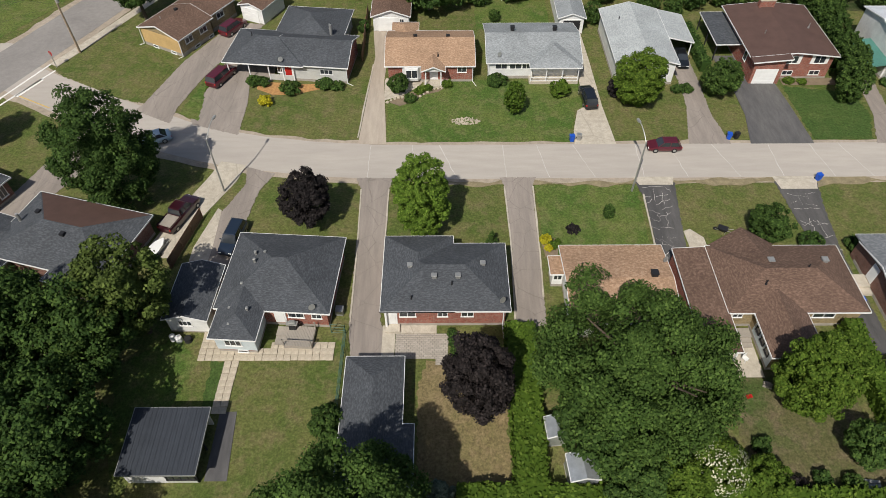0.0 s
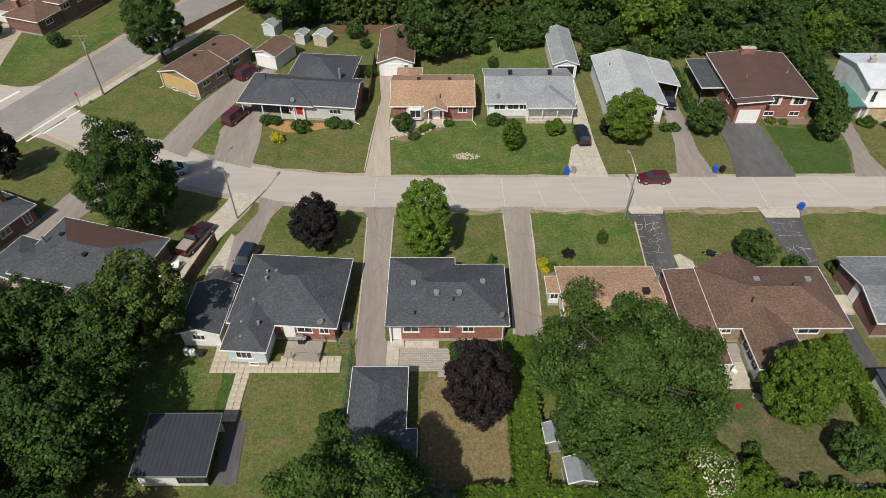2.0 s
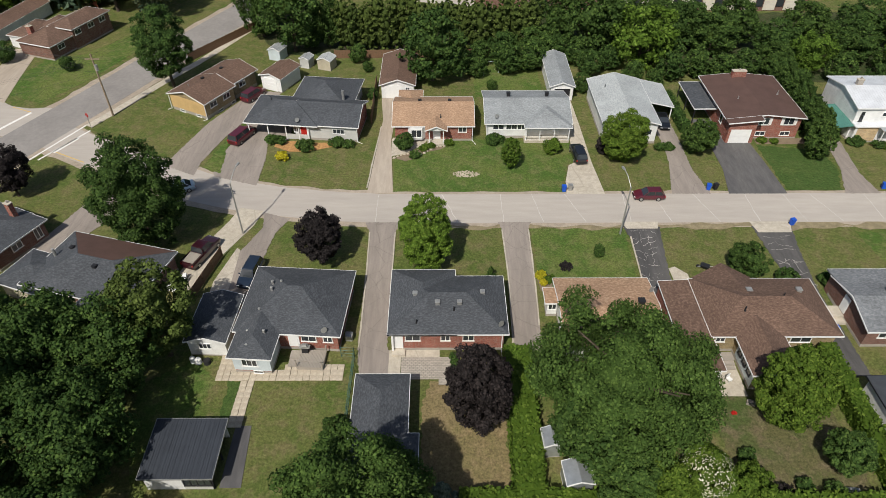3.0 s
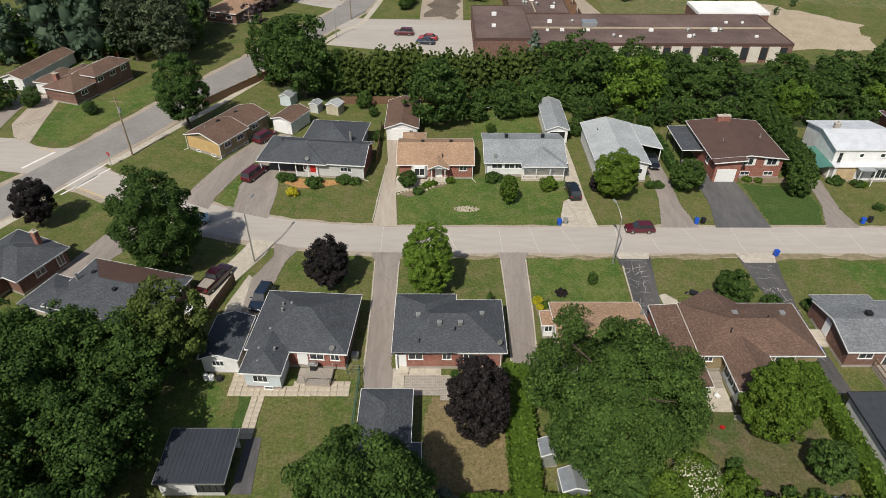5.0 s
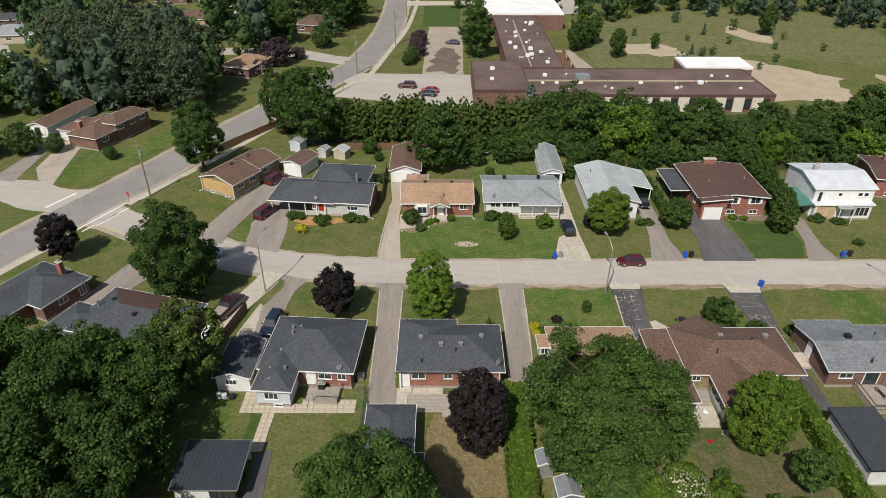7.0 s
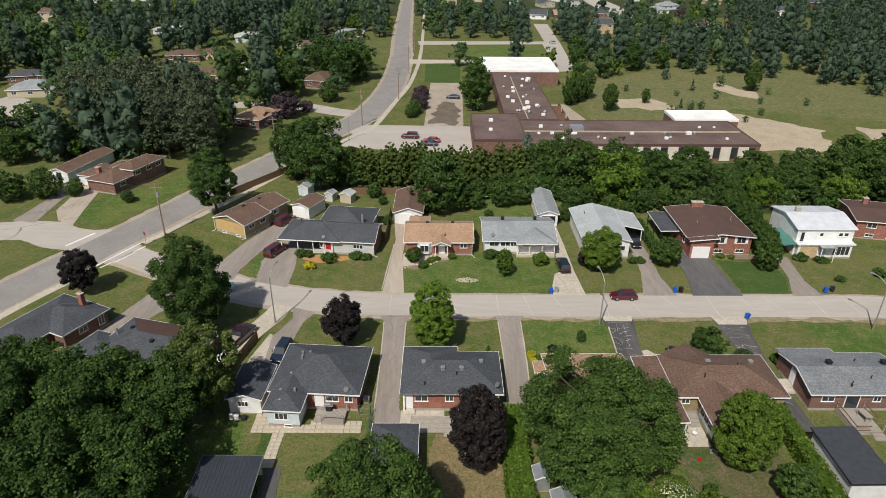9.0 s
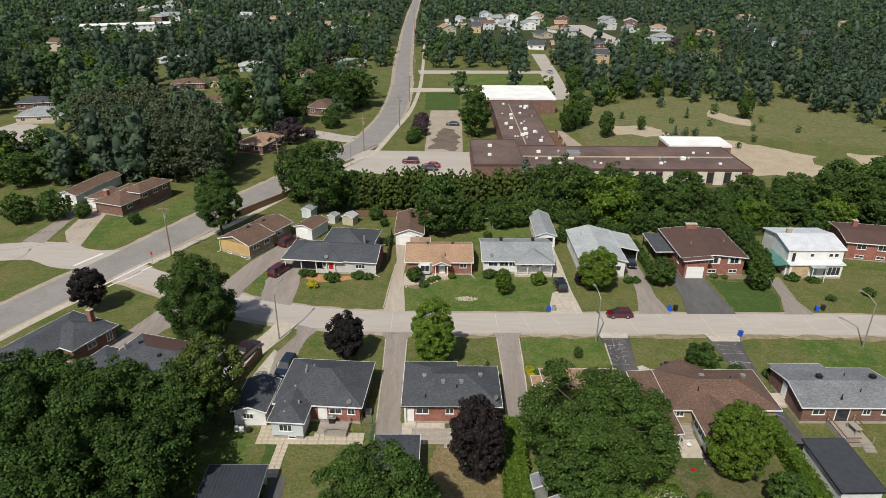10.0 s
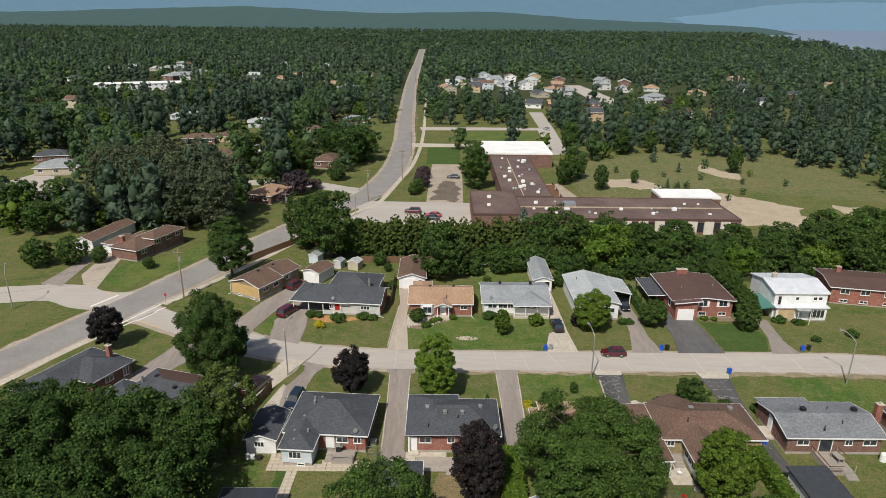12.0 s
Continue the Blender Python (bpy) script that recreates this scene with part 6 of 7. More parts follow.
# The sky's reflection is painted into this grey-blue base colour.
_b.inputs["Base Color"].default_value = (0.17, 0.21, 0.28, 1)
_b.inputs["Specular IOR Level"].default_value = 0.5
bump(_nt, _b, noise_node(_nt, 0.05, 4).outputs[0], 0.25, 1.0)
solid("water", bm, WATER, "calm grey-blue lake beyond the forest", "lake", kind="structure")


def ridge(name, x0, x1, y, base, peak, mat, seed, label):
    """A long rounded hill range far off."""
    bm = bmesh.new()
    rows = []
    n = 90
    for j in range(7):
        t = j / 6
        row_ = []
        for i in range(n + 1):
            u = i / n
            x = x0 + (x1 - x0) * u
            hh = base + (peak - base) * min(1, 4 * u, 4 * (1 - u)) * (0.65 + 0.5 * noise.noise(Vector((u * 5, seed, 0)))) + 4 * noise.noise(Vector((u * 40, seed, 2)))
            row_.append(bm.verts.new((x, y + t * 500, max(0, hh * math.sin(t * math.pi / 2)) + (3 * noise.noise(Vector((u * 120, t * 9, seed))) if j else -2))))
        rows.append(row_)
    for a, b in zip(rows, rows[1:]):
        for i in range(n):
            bm.faces.new((a[i], a[i + 1], b[i + 1], b[i]))
    return solid(name, bm, mat, label, "hills", kind="structure")


# Haze is painted on: near-black hills emit an even blue glow.
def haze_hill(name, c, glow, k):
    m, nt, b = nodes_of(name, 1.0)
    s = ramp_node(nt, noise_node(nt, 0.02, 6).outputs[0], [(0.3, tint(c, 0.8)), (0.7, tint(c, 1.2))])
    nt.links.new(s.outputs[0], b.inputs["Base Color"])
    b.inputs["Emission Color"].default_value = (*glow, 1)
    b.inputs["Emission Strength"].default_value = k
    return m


ridge("backdrop_hills_1", -3300, 1380, 2520, 25, 100, haze_hill("near_hill", (0.012, 0.018, 0.016), (0.042, 0.09, 0.088), 1.0), 1.0, "wooded hills with blue haze as a glow")
ridge("backdrop_hills_2", -4700, 5600, 4700, 190, 330, haze_hill("far_hill", (0.02, 0.03, 0.04), (0.11, 0.205, 0.275), 0.95), 4.0, "far blue hills with haze as a glow")
ridge("backdrop_hills_3", 1500, 4900, 4000, 60, 230, haze_hill("shore_hill", (0.02, 0.03, 0.04), (0.15, 0.27, 0.37), 0.95), 8.0, "blue hills across the lake with haze as a glow")

# ---- vehicles ----
def loft(rings):
    """A closed skin through rings of equal length."""
    bm = bmesh.new()
    rs = [[bm.verts.new(p) for p in r] for r in rings]
    n = len(rs[0])
    for a, b in zip(rs, rs[1:]):
        for k in range(n):
            bm.faces.new((a[k], a[(k + 1) % n], b[(k + 1) % n], b[k]))
    bm.faces.new(rs[0][::-1])
    bm.faces.new(rs[-1])
    return bm


KINDS = {  # length, width, belt, roof, bonnet length, cabin: bottom rear, bottom front, top rear, top front
    "sedan": (4.6, 1.8, 0.92, 1.42, (-1.85, 1.1, -1.15, 0.35)),
    "hatch": (4.2, 1.74, 0.9, 1.46, (-1.95, 1.0, -1.5, 0.3)),
    "suv": (4.75, 1.88, 1.05, 1.72, (-2.25, 1.2, -2.0, 0.5)),
    "van": (5.05, 1.96, 1.05, 1.76, (-2.42, 1.75, -2.2, 0.75)),
    "pickup": (5.75, 2.0, 1.12, 1.88, (-0.75, 1.55, -0.6, 0.85)),
}


def car(kind, x, y, rz, paint, label, z=0.06):
    ln, w, belt, top, (b0, b1, t0, t1) = KINDS[kind]
    c = thing("pickup_truck" if kind == "pickup" else "car", label, "pickup" if kind == "pickup" else "car", pose(x, y, z, 0, 0, rz), "parked vehicles")
    hw, hl = w / 2, ln / 2
    rings = []
    for yy, k, hi, lo in ((-hl, 0.86, belt - 0.16, 0.42), (-hl + 0.12, 0.96, belt - 0.02, 0.3), (-hl + 0.6, 1.0, belt, 0.24), (0, 1.0, belt, 0.22), (b1, 1.0, belt - 0.02, 0.24), (hl - 0.55, 0.97, belt - 0.12, 0.25), (hl - 0.12, 0.9, belt - 0.24, 0.3), (hl, 0.78, belt - 0.4, 0.4)):
        a = hw * k
        rings.append([(-a * 0.92, yy, lo), (a * 0.92, yy, lo), (a, yy, lo + 0.15), (a, yy, hi - 0.18), (a * 0.9, yy, hi), (-a * 0.9, yy, hi), (-a, yy, hi - 0.18), (-a, yy, lo + 0.15)])
    part("body", loft(rings), paint, c)
    a, b = hw * 0.87, hw * 0.7
    part("cabin_glass", loft([[(-a, b0, belt - 0.03), (a, b0, belt - 0.03), (a, b1, belt - 0.05), (-a, b1, belt - 0.05)], [(-b, t0, top - 0.05), (b, t0, top - 0.05), (b, t1, top - 0.05), (-b, t1, top - 0.05)]]), GLASS, c, "dark tinted glass")
    part("roof", loft([[(-b - 0.02, t0 - 0.03, top - 0.07), (b + 0.02, t0 - 0.03, top - 0.07), (b + 0.02, t1 + 0.03, top - 0.07), (-b - 0.02, t1 + 0.03, top - 0.07)], [(-b + 0.1, t0 + 0.12, top), (b - 0.1, t0 + 0.12, top), (b - 0.1, t1 - 0.12, top), (-b + 0.1, t1 - 0.12, top)]]), paint, c)
    ym = [(t0 + t1) / 2, t0 + 0.05, t1 - 0.02]
    for k, (yt, yb) in enumerate(((ym[0], (b0 + b1) / 2 - 0.1), (t0 + 0.06, b0 + 0.08), (t1 - 0.06, b1 - 0.1))):
        for s in (-1, 1):
            part("pillar", tube(bmesh.new(), (s * (a + 0.005), yb, belt - 0.04), (s * (b + 0.01), yt, top - 0.05), 0.045, 0.04, 5), paint, c)
    for s in (-1, 1):
        for yy in (-hl + 0.95, hl - 0.92):
            wh = part("wheel", tube(bmesh.new(), (s * (hw - 0.2), yy, 0.33), (s * (hw + 0.015), yy, 0.33), 0.33, 0.33, 18), RUBBER, c)
            part("rim", tube(bmesh.new(), (s * (hw - 0.02), yy, 0.33), (s * (hw + 0.03), yy, 0.33), 0.21, 0.19, 14), STEEL, wh)
        part("headlight", boxed(s * hw * 0.62 - 0.18, s * hw * 0.62 + 0.18, hl - 0.16, hl - 0.02, belt - 0.45, belt - 0.3, bevel=0.03), WHITE, c, "clear headlight")
        part("tail_light", boxed(s * hw * 0.78 - 0.1, s * hw * 0.78 + 0.1, -hl - 0.015, -hl + 0.1, belt - 0.35, belt - 0.12, bevel=0.02), RED_PAINT, c, "red tail light")
        part("mirror", boxed(s * (hw + 0.07) - 0.09, s * (hw + 0.07) + 0.09, b1 - 0.55, b1 - 0.42, belt - 0.04, belt + 0.12, bevel=0.03), paint, c)
    part("bumper", boxed(-hw * 0.84, hw * 0.84, -hl - 0.05, -hl + 0.06, 0.35, 0.52, bevel=0.03), paint, c)
    if kind == "pickup":
        part("bed", box(box(box(bmesh.new(), -hw * 0.9, -hw * 0.8, -hl + 0.05, b0 - 0.05, belt - 0.02, belt + 0.1), hw * 0.8, hw * 0.9, -hl + 0.05, b0 - 0.05, belt - 0.02, belt + 0.1), -hw * 0.8, hw * 0.8, -hl + 0.05, -hl + 0.13, belt - 0.02, belt + 0.1), paint, c)
        part("bed_load", boxed(-hw * 0.76, hw * 0.76, -hl + 0.25, b0 - 0.15, belt - 0.03, belt + 0.05), WOOD, c, "pale wooden load in the bed")
    return c


MAROON, NAVY, CARBLACK = car_paint("maroon_paint", (0.078, 0.007, 0.014)), car_paint("navy_paint", (0.012, 0.02, 0.035)), car_paint("black_paint", (0.008, 0.009, 0.011))
car("hatch", 28.9, -0.8, 90, MAROON, "maroon sedan parked at the street edge")
car("van", -29.8, 14.5, -24, MAROON, "maroon minivan parked before the carport")
car("suv", -30.8, 27.4, -29, MAROON, "maroon hatchback parked beside the yellow house")
car("sedan", 35.8, 18.6, 176, CARBLACK, "black sedan parked by the pale carport")
car("suv", 20.9, 9.3, 4, CARBLACK, "black estate car parked on a concrete driveway")
car("pickup", -28.7, -12.4, -20, car_paint("dark_maroon_paint", (0.026, 0.004, 0.007)), "dark maroon pickup truck on a concrete driveway")
car("suv", -21.9, -16.2, 170, NAVY, "dark navy SUV parked beside the bungalow")
car("sedan", -35.6, 0.8, 116, car_paint("ice_paint", (0.35, 0.45, 0.52)), "pale blue car parked beneath a maple")
car("suv", -8.8, 83.2, 86, MAROON, "maroon SUV in the school parking lot")
car("sedan", -2.8, 79.6, 82, car_paint("bright_red_paint", (0.35, 0.02, 0.02)), "red car in the school parking lot")
car("sedan", -3.4, 76.8, 82, NAVY, "dark blue car in the school parking lot")
car("sedan", 3.6, 127, 84, NAVY, "dark blue car on the sandy lot")
car("sedan", 53, 235, 20, car_paint("silver_paint", (0.4, 0.42, 0.45)), "silver car on the lane")
b = thing("boat", "small white boat under a cover on a trailer", "boat", pose(-30.0, -17.6, 0, 0, 0, -20))
part("hull", loft([[(-0.7 * k, y, 0.75), (0.7 * k, y, 0.75), (0.55 * k, y, 0.35), (-0.55 * k, y, 0.35)] for y, k in ((-1.4, 0.9), (-0.4, 1.0), (0.7, 0.8), (1.5, 0.12))]), WHITE, b)
part("trailer", box(box(bmesh.new(), -0.5, -0.4, -1.2, 1.8, 0.25, 0.36), 0.4, 0.5, -1.2, 1.8, 0.25, 0.36), STEEL, b)
for s in (-0.75, 0.75):
    part("wheel", tube(bmesh.new(), (s - 0.08, -0.4, 0.25), (s + 0.08, -0.4, 0.25), 0.25, 0.25, 12), RUBBER, b)


# ---- street furniture ----
def street_lamp(x, y, h, ax, ay):
    t = thing("street_lamp", "grey steel street lamp with a curved arm", "street lamp", pose(x, y, 0), "street lamps")
    part("pole", tube(bmesh.new(), (0, 0, -0.1), (0, 0, h), 0.12, 0.075, 10), STEEL, t)
    bm = bmesh.new()
    pts = [(ax * u, ay * u, h - 0.1 + 1.15 * math.sin(u * math.pi / 2)) for u in (0, 0.25, 0.5, 0.75, 1)]
    for p, q in zip(pts, pts[1:]):
        tube(bm, p, q, 0.055, 0.05, 8)
    part("arm", bm, STEEL, t)
    hd = part("lamp_head", boxed(-0.16, 0.16, -0.1, 0.65, -0.09, 0.09, bevel=0.06), STEEL, t, "", pose(ax, ay, h + 1.05, 0, 0, math.degrees(math.atan2(-ax, ay))))
    part("lens", boxed(-0.11, 0.11, 0.1, 0.55, -0.13, -0.09), WHITE, hd)


street_lamp(-24.7, -8.2, 7.9, 0.5, 2.2)
street_lamp(23.5, -8.4, 7.4, -0.5, 2.2)
street_lamp(63.6, -9.4, 7.4, -1.2, 1.8)
street_lamp(-83.0, 15.4, 7.6, -0.8, 1.8)
street_lamp(-25.1, 80.6, 6.4, 0.9, 0.5)
POLES = [(-52.3, 21.4), (-41.4, 66.4), (-23.1, 95), (-14.4, 125.5), (-12.8, 165), (-12.6, 215), (-15, 270), (-17.4, 330), (-20, 400), (-23.6, 480)]


def utility_pole(x, y, h=10.6):
    t = thing("utility_pole", "tall weathered wooden utility pole with crossarm", "utility pole", pose(x, y, 0), "utility poles")
    part("pole", tube(bmesh.new(), (0, 0, -0.2), (0, 0, h), 0.17, 0.11, 10), POLE_WOOD, t)
    part("crossarm", boxed(-1.1, 1.1, -0.06, 0.06, h - 0.9, h - 0.76), POLE_WOOD, t)
    part("transformer", tube(bmesh.new(), (0.3, -0.2, h - 2.6), (0.3, -0.2, h - 1.7), 0.24, 0.24, 12), STEEL, t)


for x, y in POLES:
    utility_pole(x, y)
bm = bmesh.new()
for (x0, y0), (x1, y1) in list(zip(POLES, POLES[1:])) + [((-52.3, 21.4), (-83, 4)), ((-52.3, 21.4), (-90, 34)), ((-41.4, 66.4), (-90, 60))]:
    for dx, zz in ((-1.0, 9.8), (0.0, 9.8), (1.0, 9.8), (0, 7.6)):
        prev = None
        for k in range(9):
            u = k / 8
            p = (x0 + (x1 - x0) * u + dx, y0 + (y1 - y0) * u, zz - 0.9 * math.sin(u * math.pi))
            if prev:
                tube(bm, prev, p, 0.012, 0.012, 3)
            prev = p
solid("power_lines", bm, BLACK, "thin sagging black power lines between poles", "power line", kind="stuff")


def bin_(x, y, mat, label, rz=0):
    t = thing("recycling_bin", label, "bin", pose(x, y, 0.04, 0, 0, rz), "kerbside bins")
    part("bin_body", loft([[(-0.22, -0.2, 0), (0.22, -0.2, 0), (0.22, 0.2, 0), (-0.22, 0.2, 0)], [(-0.3, -0.27, 0.85), (0.3, -0.27, 0.85), (0.3, 0.27, 0.85), (-0.3, 0.27, 0.85)]]), mat, t)
    part("lid", boxed(-0.32, 0.32, -0.3, 0.3, 0.85, 0.93, bevel=0.03), mat, t)
    for s in (-0.25, 0.25):
        part("wheel", tube(bmesh.new(), (s - 0.03, 0.26, 0.1), (s + 0.03, 0.26, 0.1), 0.1, 0.1, 10), RUBBER, t)


for x, y, mt, lb in ((17.6, 0.8, BLUE_PLASTIC, "blue plastic recycling bin on the verge"), (37.7, 1.1, BLUE_PLASTIC, "blue plastic recycling bin on the verge"), (38.7, 1.2, BLACK, "black plastic bin on the verge"), (62.2, 1.3, BLUE_PLASTIC, "blue plastic recycling bin on the verge"),
                     (63.4, 1.6, BLACK, "black plastic bin on the verge"), (46.2, -6.6, BLUE_PLASTIC, "blue plastic recycling bin on the verge"), (43.3, -25.0, BLUE_PLASTIC, "blue plastic bin beside the grey house"), (18.5, 1.0, STEEL, "grey plastic bin on the verge")):
    bin_(x, y, mt, lb, x * 31 % 40 - 20)
t = thing("stop_sign", "octagonal red sign on a thin post", "road sign", pose(-54.3, 17.6, 0, 0, 0, 150))
part("post", boxed(-0.03, 0.03, -0.03, 0.03, -0.1, 2.6), STEEL, t)
part("sign_plate", tube(bmesh.new(), (0, -0.06, 2.3), (0, -0.035, 2.3), 0.38, 0.38, 8), RED_PAINT, t)


def fence(pts, h, mat, label, gap=0.16, w=0.14):
    """Upright boards on rails, with posts."""
    t = thing("fence", label, "fence")
    for a, b in zip(pts, pts[1:]):
        a, b = Vector((*a, 0)), Vector((*b, 0))
        ln = (b - a).length
        m = Matrix.Translation(a) @ Matrix.Rotation(math.atan2((b - a).y, (b - a).x), 4, "Z")
        for k in range(int(ln / 2.4) + 1):
            part("post", boxed(k * 2.4 - 0.05, k * 2.4 + 0.05, -0.02, 0.08, -0.1, h + 0.08), mat, t, "", m)
        me = link_bm("board", boxed(0, w, -0.05, -0.025, 0.05, h), mat)
        me.parent = t
        me.matrix_basis = m
        for k in range(1, int(ln / gap)):
            o = new("board", me.data)
            o.parent = t
            o.matrix_basis = m @ Matrix.Translation((k * gap, 0, 0.02 * math.sin(k * 2.1)))
        for z in (0.4, h - 0.3):
            part("rail", boxed(0, ln, -0.024, 0.02, z, z + 0.09), mat, t, "", m)


fence([(-26.2, -12.6), (-27.8, -20.2)], 1.6, FENCE_WOOD, "weathered brown board fence beside the driveway")
fence([(-45.6, 41.0), (-36.6, 55.6), (-31, 54)], 1.6, FENCE_WOOD, "brown board fence along the pavement", 0.3, 0.28)
fence([(-19, 42.4), (18, 43.0)], 1.6, FENCE_WOOD, "dark brown board fence before a cedar row", 0.3, 0.28)
fence([(-10.4, 19), (-10.5, 33)], 1.6, FENCE_WOOD, "dark brown board fence beside a long driveway", 0.3, 0.28)
fence([(-84, 73), (-76, 70.5), (-72, 66)], 2.0, RED_FENCE, "reddish board fence behind the brick bungalow", 0.4, 0.38)
t = thing("chain_link_fence", "green chain-link fence along the back yard", "fence")
GREEN_WIRE = plain("green_wire", (0.06, 0.13, 0.1), 0.5)
line = [(-9.9, -28.2), (-8.5, -28.3), (-8.6, -44.5)]
for a, b in zip(line, line[1:]):
    n = max(1, int((Vector(b) - Vector(a)).length / 2.3))
    for k in range(n + 1):
        x, y = a[0] + (b[0] - a[0]) * k / n, a[1] + (b[1] - a[1]) * k / n
        part("post", tube(bmesh.new(), (x, y, -0.1), (x, y, 1.5), 0.04, 0.04, 6), GREEN_WIRE, t)
    for z in (0.1, 0.55, 1.0, 1.45):
        part("wire", tube(bmesh.new(), (*a, z), (*b, z), 0.022, 0.022, 4), GREEN_WIRE, t)

# ---- paving and decks ----
rr = random.Random(3)


def slabs(label, cells, w, d):
    """Loose-laid slabs, each a piece of its own."""
    t = thing("paving", label, "paving", None, "", "structure")
    ob = link_bm("slab", boxed(-w / 2 + 0.012, w / 2 - 0.012, -d / 2 + 0.012, d / 2 - 0.012, -0.05, 0.05, bevel=0.01), SLAB)
    ob.parent = t
    first = True
    for x, y, rz in cells:
        o = ob if first else new("slab", ob.data)
        first = False
        o.parent = t
        o.matrix_basis = pose(x + rr.uniform(-0.02, 0.02), y + rr.uniform(-0.02, 0.02), 0.045 + rr.uniform(0, 0.015), rr.uniform(-0.8, 0.8), rr.uniform(-0.8, 0.8), rz + rr.uniform(-1.5, 1.5))


cells = [(-22.0 + i * 0.68, -31.0 + j * 0.68, 0) for i in range(19) for j in range(3) if not (i < 19 and i > 6 and j == 2 and i < 10)]
cells += [(-22.0 + i * 0.68, -31.0 + j * 0.68, 0) for i in range(3) for j in (3, 4)]
cells += [(-19.35 + i * 0.68 - j * 0.02, -31.7 - j * 0.68, 0) for i in range(2) for j in range(8)]
slabs("worn pale concrete slabs forming a patio and path", cells, 0.68, 0.68)
# The shed's shadow on this slab is put into its dark grey.
sheet("shed_slab", [(-19.0, -36.6), (-17.5, -36.6), (-17.1, -42.9), (-19.0, -42.9)], 0.05, DRIVE_GREY, "concrete slab beside the shed with painted shadow", "paving")
m_, nt_, b_ = nodes_of("paver_grid", 0.9)
co_ = nt_.nodes.new("ShaderNodeTexCoord")
t_ = nt_.nodes.new("ShaderNodeTexBrick")
for k_, v_ in (("Scale", 1.0), ("Brick Width", 0.42), ("Row Height", 0.22), ("Mortar Size", 0.02)):
    t_.inputs[k_].default_value = v_
t_.inputs["Color1"].default_value, t_.inputs["Color2"].default_value, t_.inputs["Mortar"].default_value = (0.38, 0.34, 0.29, 1), (0.3, 0.27, 0.23, 1), (0.2, 0.18, 0.15, 1)
nt_.links.new(co_.outputs["Object"], t_.inputs["Vector"])
nt_.links.new(t_.outputs[0], b_.inputs["Base Color"])
sheet("patio", [(-3.6, -31.2), (0.3, -31.2), (0.3, -31.9), (1.4, -31.9), (1.6, -28.4), (-3.6, -28.4)], 0.06, m_, "patio of small grey interlocking pavers", "patio")
sheet("patio", [(-4.9, -31.6), (-3.65, -31.6), (-3.65, -28.35), (0.4, -28.35), (0.4, -27.4), (-4.9, -27.4)], 0.056, CONCRETE, "pale concrete walk behind the bungalow", "patio")
for n_ in range(5):
    shrub(1.9 + n_ * 0.1, -28.4 - n_ * 0.7, 0.5, 0.55, L_GREEN, "low green border plants beside the patio", 0.16, "border_plant")


def deck(label, x0, x1, y0, y1, z, mat, m):
    t = thing("deck", label, "deck", m)
    n = int((x1 - x0) / 0.15)
    ob = link_bm("plank", boxed(0, 0.135, y0, y1, z - 0.04, z), mat)
    ob.parent = t
    ob.matrix_basis = pose(x0, 0, 0)
    for k in range(1, n):
        o = new("plank", ob.data)
        o.parent = t
        o.matrix_basis = pose(x0 + k * 0.15, 0, 0.003 * (k % 3))
    part("deck_frame", boxed(x0 + 0.03, x1 - 0.05, y0 + 0.03, y1 - 0.03, -0.05, z - 0.045), mat, t)
    for x, y in ((x0 + 0.06, y0 + 0.06), (x1 - 0.08, y0 + 0.06), (x1 - 0.08, y1 - 0.1), (x0 + 0.06, y1 - 0.1)):
        part("post", boxed(x - 0.05, x + 0.05, y - 0.05, y + 0.05, z + 0.004, z + 0.95), mat, t)
    return t


t = deck("weathered grey wooden deck behind the bungalow", 1.3, 4.1, -7.3, -5.0, 0.55, WOOD, pose(-15.1, -22.6, 0, 0, 0, -4))
part("rail", boxed(1.3, 4.05, -7.29, -7.22, 1.4, 1.5), WOOD, t)
part("stairs", box(box(bmesh.new(), 0.3, 1.28, -7.0, -6.0, -0.05, 0.18), 0.3, 1.28, -6.0, -5.0, -0.05, 0.36), WOOD, t)
t = thing("barbecue", "steel barbecue on the wooden deck", "barbecue", pose(-13.6, -28.0, 0.55, 0, 0, -4))
part("grill", boxed(-0.55, 0.55, -0.25, 0.25, 0.75, 0.88, bevel=0.02), STEEL, t)
part("hood", boxed(-0.35, 0.35, -0.24, 0.24, 0.885, 1.15, bevel=0.1), STEEL, t)
part("cabinet", boxed(-0.33, 0.33, -0.22, 0.22, 0.0, 0.745), BLACK, t)
t = deck("grey wooden deck with railings behind the house", 48.4, 51.8, -31.4, -27.2, 0.5, WOOD, None)
for a in ((48.4, 48.47, -31.4, -27.2), (51.72, 51.8, -30.0, -27.2), (48.4, 50.2, -31.4, -31.33)):
    part("rail", boxed(*a, 1.3, 1.42), FENCE_WOOD, t)
    part("rail", boxed(*a, 0.7, 0.78), FENCE_WOOD, t)
part("stairs", box(box(bmesh.new(), 50.4, 51.8, -31.9, -31.41, 0, 0.32), 50.4, 51.8, -32.4, -31.9, 0, 0.16), WOOD, t)
t = thing("picnic_table", "grey wooden table on the deck", "table", pose(50.8, -29.0, 0.5, 0, 0, 8))
part("tabletop", boxed(-0.45, 0.45, -0.8, 0.8, 0.7, 0.76), WOOD, t)
for x in (-0.35, 0.35):
    for y in (-0.7, 0.7):
        part("leg", boxed(x - 0.04, x + 0.04, y - 0.04, y + 0.04, 0, 0.7), WOOD, t)
